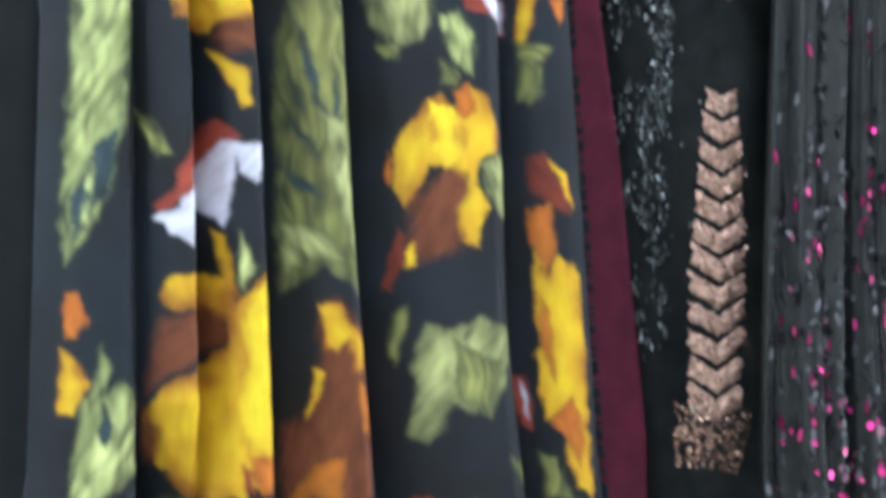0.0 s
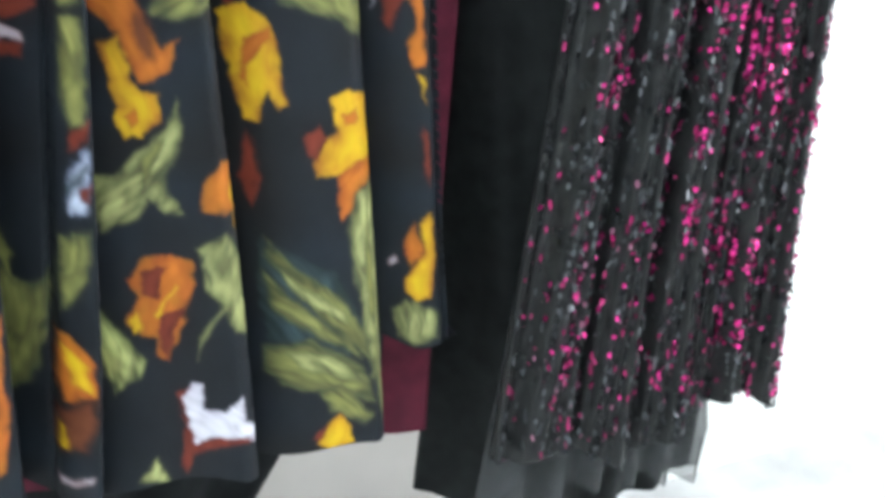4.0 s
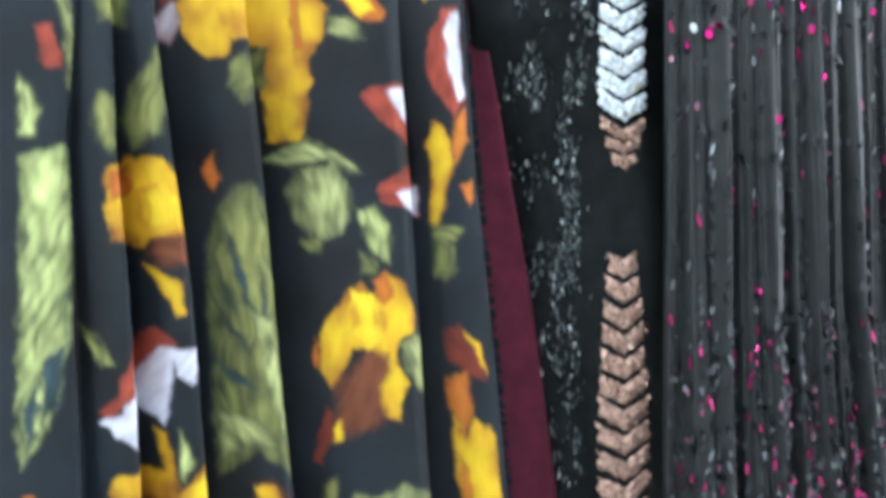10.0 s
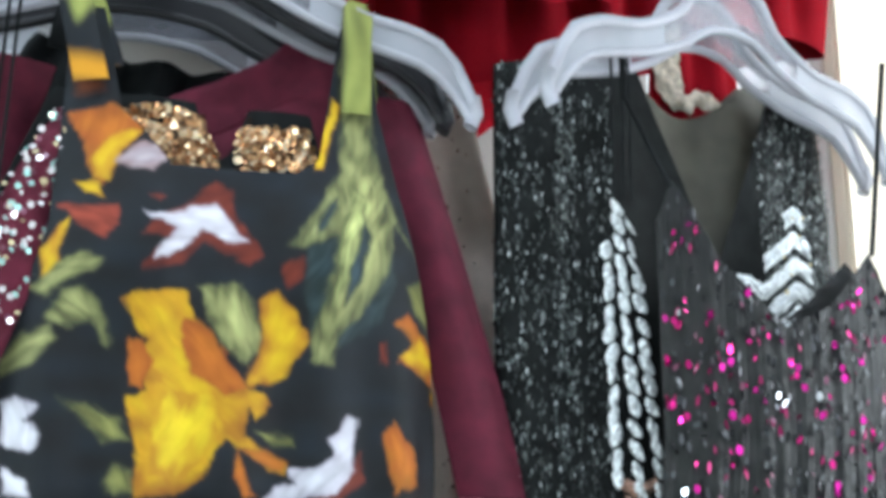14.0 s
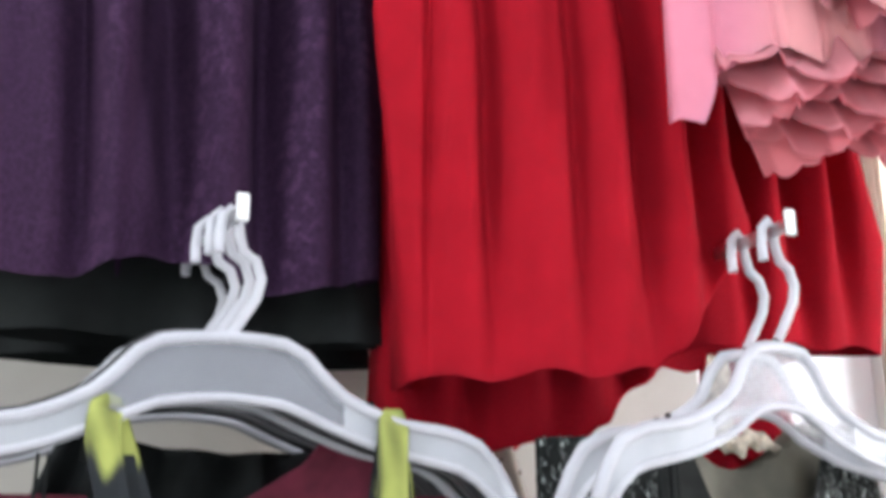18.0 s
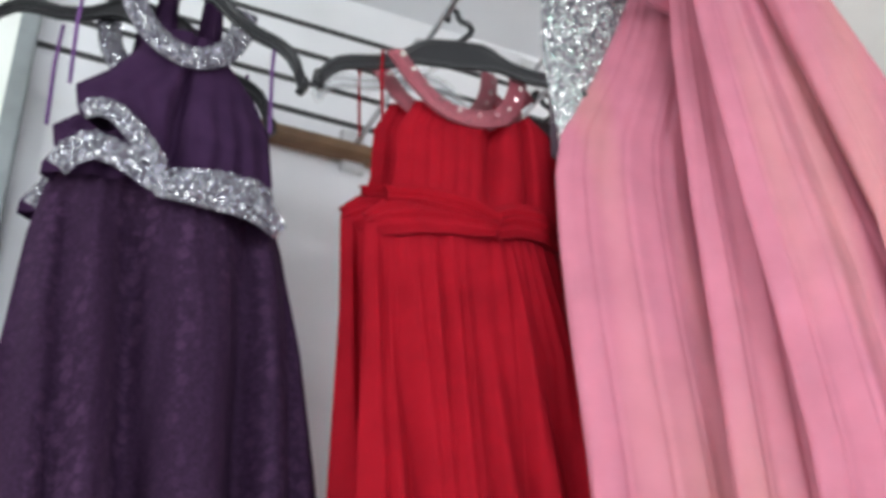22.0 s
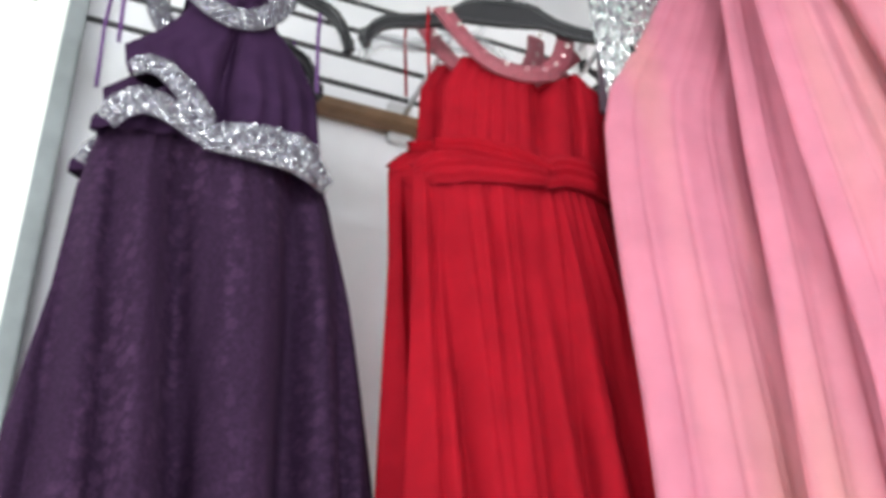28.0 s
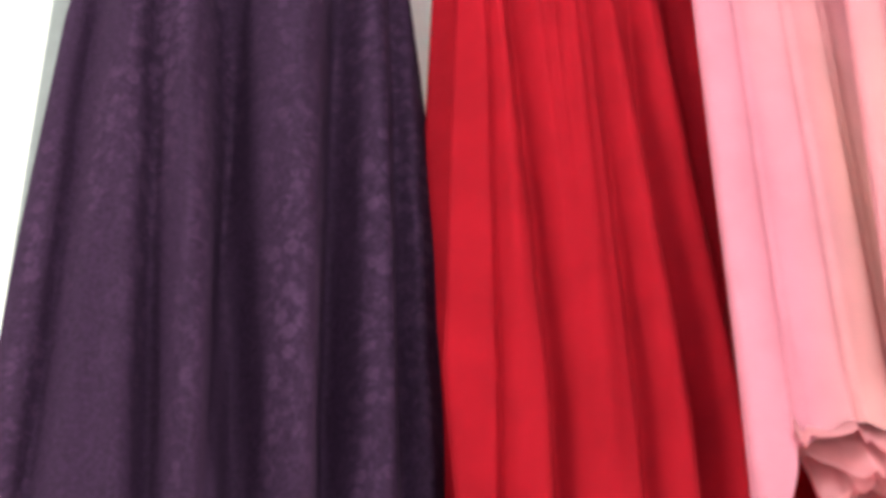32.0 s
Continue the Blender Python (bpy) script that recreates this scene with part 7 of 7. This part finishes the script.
def pink_gown(left, right, y_top, y_low, z_top, z_low, seed, bodice, label, layers, gathers=0.0, lift=0.0):
    g = empty("pink_gown", left[0][1] + 0.15, y_top + 0.04, 3.12, label, "dress", GROUP_UP)
    X, Z, S = grid_between(left, right, z_top, z_low, 190, 180)
    V = (z_top - Z) / (z_top - z_low)
    rnd = random.Random(seed)
    span = right[-1][1] - left[-1][1]
    at, Y = 0.13, np.zeros_like(X)
    while at < 1.0:
        d = S - at - rnd.uniform(-0.02, 0.02) * V
        wide = rnd.uniform(0.030, 0.055) / (span / 0.36)
        deep = rnd.uniform(0.005, 0.011)
        Y += deep * (0.12 + 0.88 * V) * (np.exp(-(d / wide) ** 2) - 0.4 * np.exp(-((np.abs(d) - 2.0 * wide) / wide) ** 2))
        at += rnd.uniform(0.17, 0.30) * 0.36 / span
    for c, w, d in ((0.075, 0.010, 0.004), (0.20, 0.013, 0.005), (0.31, 0.010, 0.004), (0.43, 0.012, 0.004)):
        Y += 0.8 * d * (0.02 + 0.98 * V) * np.exp(-((S - c - 0.02 * V) / (w * 0.36 / span)) ** 2)
    if gathers:
        Y += gathers * np.sin(S * 105 + 5 * np.sin(S * 13)) * np.clip(1 - 1.6 * V, 0, 1)
    base = y_top + (y_low - y_top) * V - 0.035 * np.sin(np.clip(S * 1.2, 0, 1) * np.pi) ** 0.6
    hem = np.clip((V - 0.90) / 0.10, 0, 1)
    Y = base + Y * (1 + 0.35 * hem)
    Zh = Z + hem * (0.010 * np.sin(S * 23 + seed) + 0.03 * S + lift * np.clip((S - 0.045) / 0.05, 0, 1))
    sheet("skirt", X, Y, Zh, M_PINK, g, 0.06)
    for n, (back, z_hem) in enumerate(layers):
        XR, ZR, SR = grid_between([(z_hem + 0.09, left[-1][1] + 0.040 + 0.010 * n + 0.3 * back), (z_hem, left[-1][1] + 0.034 + 0.012 * n + 0.3 * back)], [(z_hem + 0.09, right[-1][1]), (z_hem, right[-1][1] + 0.02)], z_hem + 0.09, z_hem, 240, 14)
        fl = (z_hem + 0.09 - ZR) / 0.09
        turn = SR * 46 + 7 * n + seed + 1.5 * np.sin(SR * 13 + 2 * n) + 0.8 * np.sin(SR * 41 + n)
        YR = y_low + back - 0.012 + 0.040 * (1 - fl) + (0.002 + 0.004 * fl) * np.cos(turn) - 0.03 * np.sin(np.clip(SR * 1.2, 0, 1) * np.pi) ** 0.6
        ZR = ZR + fl * (0.008 * (1 - np.abs(np.sin(turn))) + 0.010 * np.sin(SR * 19 + 2 * n) + 0.03 * SR)
        thin("lining", XR, YR, ZR, M_PINKRUFF, g, 0.002)
    if bodice:
        BLx, BRx = bodice
        X, Z, S = grid_between(BLx, BRx, BLx[0][0], BLx[-1][0], 40, 60)
        Y = y_top - 0.006 - 0.012 * np.sin(np.clip(S, 0, 1) * np.pi)
        top = sheet("bodice", X, Y, Z, M_SILVERCLOTH, g, 0.04)
        beads_on(X, Y, Z, 9500, 0.0014, M_IRIDWHITE, top, "crystal beads", seed, 0.55)
        X, Y, Z = ribbon([(BRx[-1][1] + 0.10, y_top - 0.05, BRx[-1][0] + 0.29), (BRx[-1][1] + 0.14, y_top - 0.062, BRx[-1][0] + 0.275), (BRx[-1][1] + 0.19, y_top - 0.055, BRx[-1][0] + 0.262)], [0.008, 0.020, 0.010], 10, 24, 0.008)
        thin("bow", X, Y, Z, M_PINK, g, 0.004)
    return g


M_PINKRUFF = material("pink_lining_chiffon", (0.74, 0.36, 0.41), 0.8, vary=0.15, scale=40, bump=0.2, spec=0.25)
weave = M_PINKRUFF.node_tree
light_through = weave.nodes.new("ShaderNodeBsdfTranslucent")
light_through.inputs[0].default_value = (0.78, 0.38, 0.42, 1)
sheer = weave.nodes.new("ShaderNodeMixShader")
sheer.inputs[0].default_value = 0.65
weave.links.new(weave.nodes["Principled BSDF"].outputs[0], sheer.inputs[1])
weave.links.new(light_through.outputs[0], sheer.inputs[2])
weave.links.new(sheer.outputs[0], weave.nodes["Material Output"].inputs[0])
PINK = "pink chiffon gown with crystal bodice and full gathered skirt"
pink_gown([(3.10, 0.560), (3.05, 0.540), (2.95, 0.500), (2.85, 0.452), (2.73, 0.384), (2.66, 0.366), (2.56, 0.358), (2.45, 0.355), (2.29, 0.355), (2.1, 0.350), (1.9, 0.346), (1.77, 0.343)], [(3.10, 0.78), (2.5, 0.76), (1.77, 0.74)], 0.0, -0.070, 3.10, 1.775, 3,
          ([(3.16, 0.410), (2.95, 0.382), (2.87, 0.376), (2.72, 0.390)], [(3.16, 0.63), (3.05, 0.560), (2.95, 0.515), (2.85, 0.470), (2.72, 0.398)]), PINK, [(0.0, 1.815), (0.008, 1.800), (0.017, 1.786), (0.027, 1.775), (0.038, 1.765), (0.050, 1.756)], 0.0008, 0.05)
pink_gown([(3.10, 0.575), (2.88, 0.540), (2.62, 0.512), (2.42, 0.498), (2.2, 0.480), (1.98, 0.463), (1.85, 0.456)], [(3.10, 0.76), (2.5, 0.82), (1.85, 0.80)], -0.070, -0.135, 3.10, 1.865, 7,
          None, PINK, [(0.025, 1.855), (0.06, 1.825), (0.095, 1.785)], 0.0006)
pink_gown([(3.10, 0.545), (2.85, 0.535), (2.75, 0.535), (2.58, 0.535), (2.42, 0.540), (2.28, 0.540), (2.1, 0.525), (1.86, 0.50)], [(3.10, 0.68), (2.95, 0.74), (2.5, 0.90), (1.86, 0.88)], -0.13, -0.19, 3.10, 1.875, 12,
          ([(3.18, 0.60), (2.96, 0.60)], [(3.18, 0.70), (2.96, 0.66)]), PINK, [(0.025, 1.865), (0.06, 1.835), (0.10, 1.80)])
pink_gown([(3.10, 0.575), (2.95, 0.605), (2.8, 0.635), (2.57, 0.675), (2.3, 0.66), (1.87, 0.60)], [(3.10, 0.645), (2.95, 0.705), (2.83, 0.775), (2.7, 0.85), (2.5, 0.95), (1.87, 0.96)], -0.19, -0.25, 3.10, 1.885, 19, None, PINK, [(0.025, 1.87), (0.07, 1.835)])
for k, (x, y) in enumerate(((0.54, 0.03), (0.60, -0.13), (0.68, -0.19), (0.74, -0.23))):
    hanger("black_hanger", x, y, 3.22, 0.17, M_BLACK_PLASTIC, "black plastic dress hanger holding a pink gown", UP_HANG, drop=0.14, slim=True)
display_arm(0.60, 3.20, -0.27)

# ---- slatted wall, trims and small things on the wall ----
for n, z in enumerate((3.165, 3.102, 3.040, 2.978)):
    tagged(part("groove_%d" % (n + 1), block(-0.2385, 0.858, WALL - 0.003, WALL + 0.004, z - 0.006, z + 0.004, 0.001), M_GROOVE), "dark groove between the slats of the display wall", "groove", kind="structure")
bar = empty("wooden_rail", 0.2, WALL - 0.02, 2.91, "thin brown wooden rail fixed to the slatted wall", "rail")
M_WOOD = material("brown_wood", (0.16, 0.085, 0.04), 0.5, vary=0.3, scale=25, bump=0.2, bump_scale=300)
part("batten", block(-0.20, 0.24, -0.012, 0.018, -0.012, 0.012, 0.003), M_WOOD, bar)
tagged(part("trim", block(-0.265, -0.238, WALL - 0.034, WALL + 0.01, FLOOR, CEIL, 0.003), M_GREY), "grey metal edge trim of the slatted wall", "trim", kind="structure")

# ---- ceiling lights ----
M_LAMP = bpy.data.materials.new("lit_diffuser")
M_LAMP.use_nodes = True
M_LAMP.node_tree.nodes["Principled BSDF"].inputs["Emission Color"].default_value = (0.95, 0.98, 1.0, 1)
M_LAMP.node_tree.nodes["Principled BSDF"].inputs["Emission Strength"].default_value = 9.0
for x in (-0.75, 0.45):
    fix = empty("ceiling_light", x, -1.25, CEIL, "white rectangular ceiling light with a lit diffuser", "light", "ceiling lights")
    part("frame", block(-0.32, 0.32, -0.17, 0.17, -0.05, -0.001, 0.004), M_SIDE, fix)
    part("diffuser", block(-0.29, 0.29, -0.14, 0.14, -0.056, -0.0505, 0.001), M_LAMP, fix)
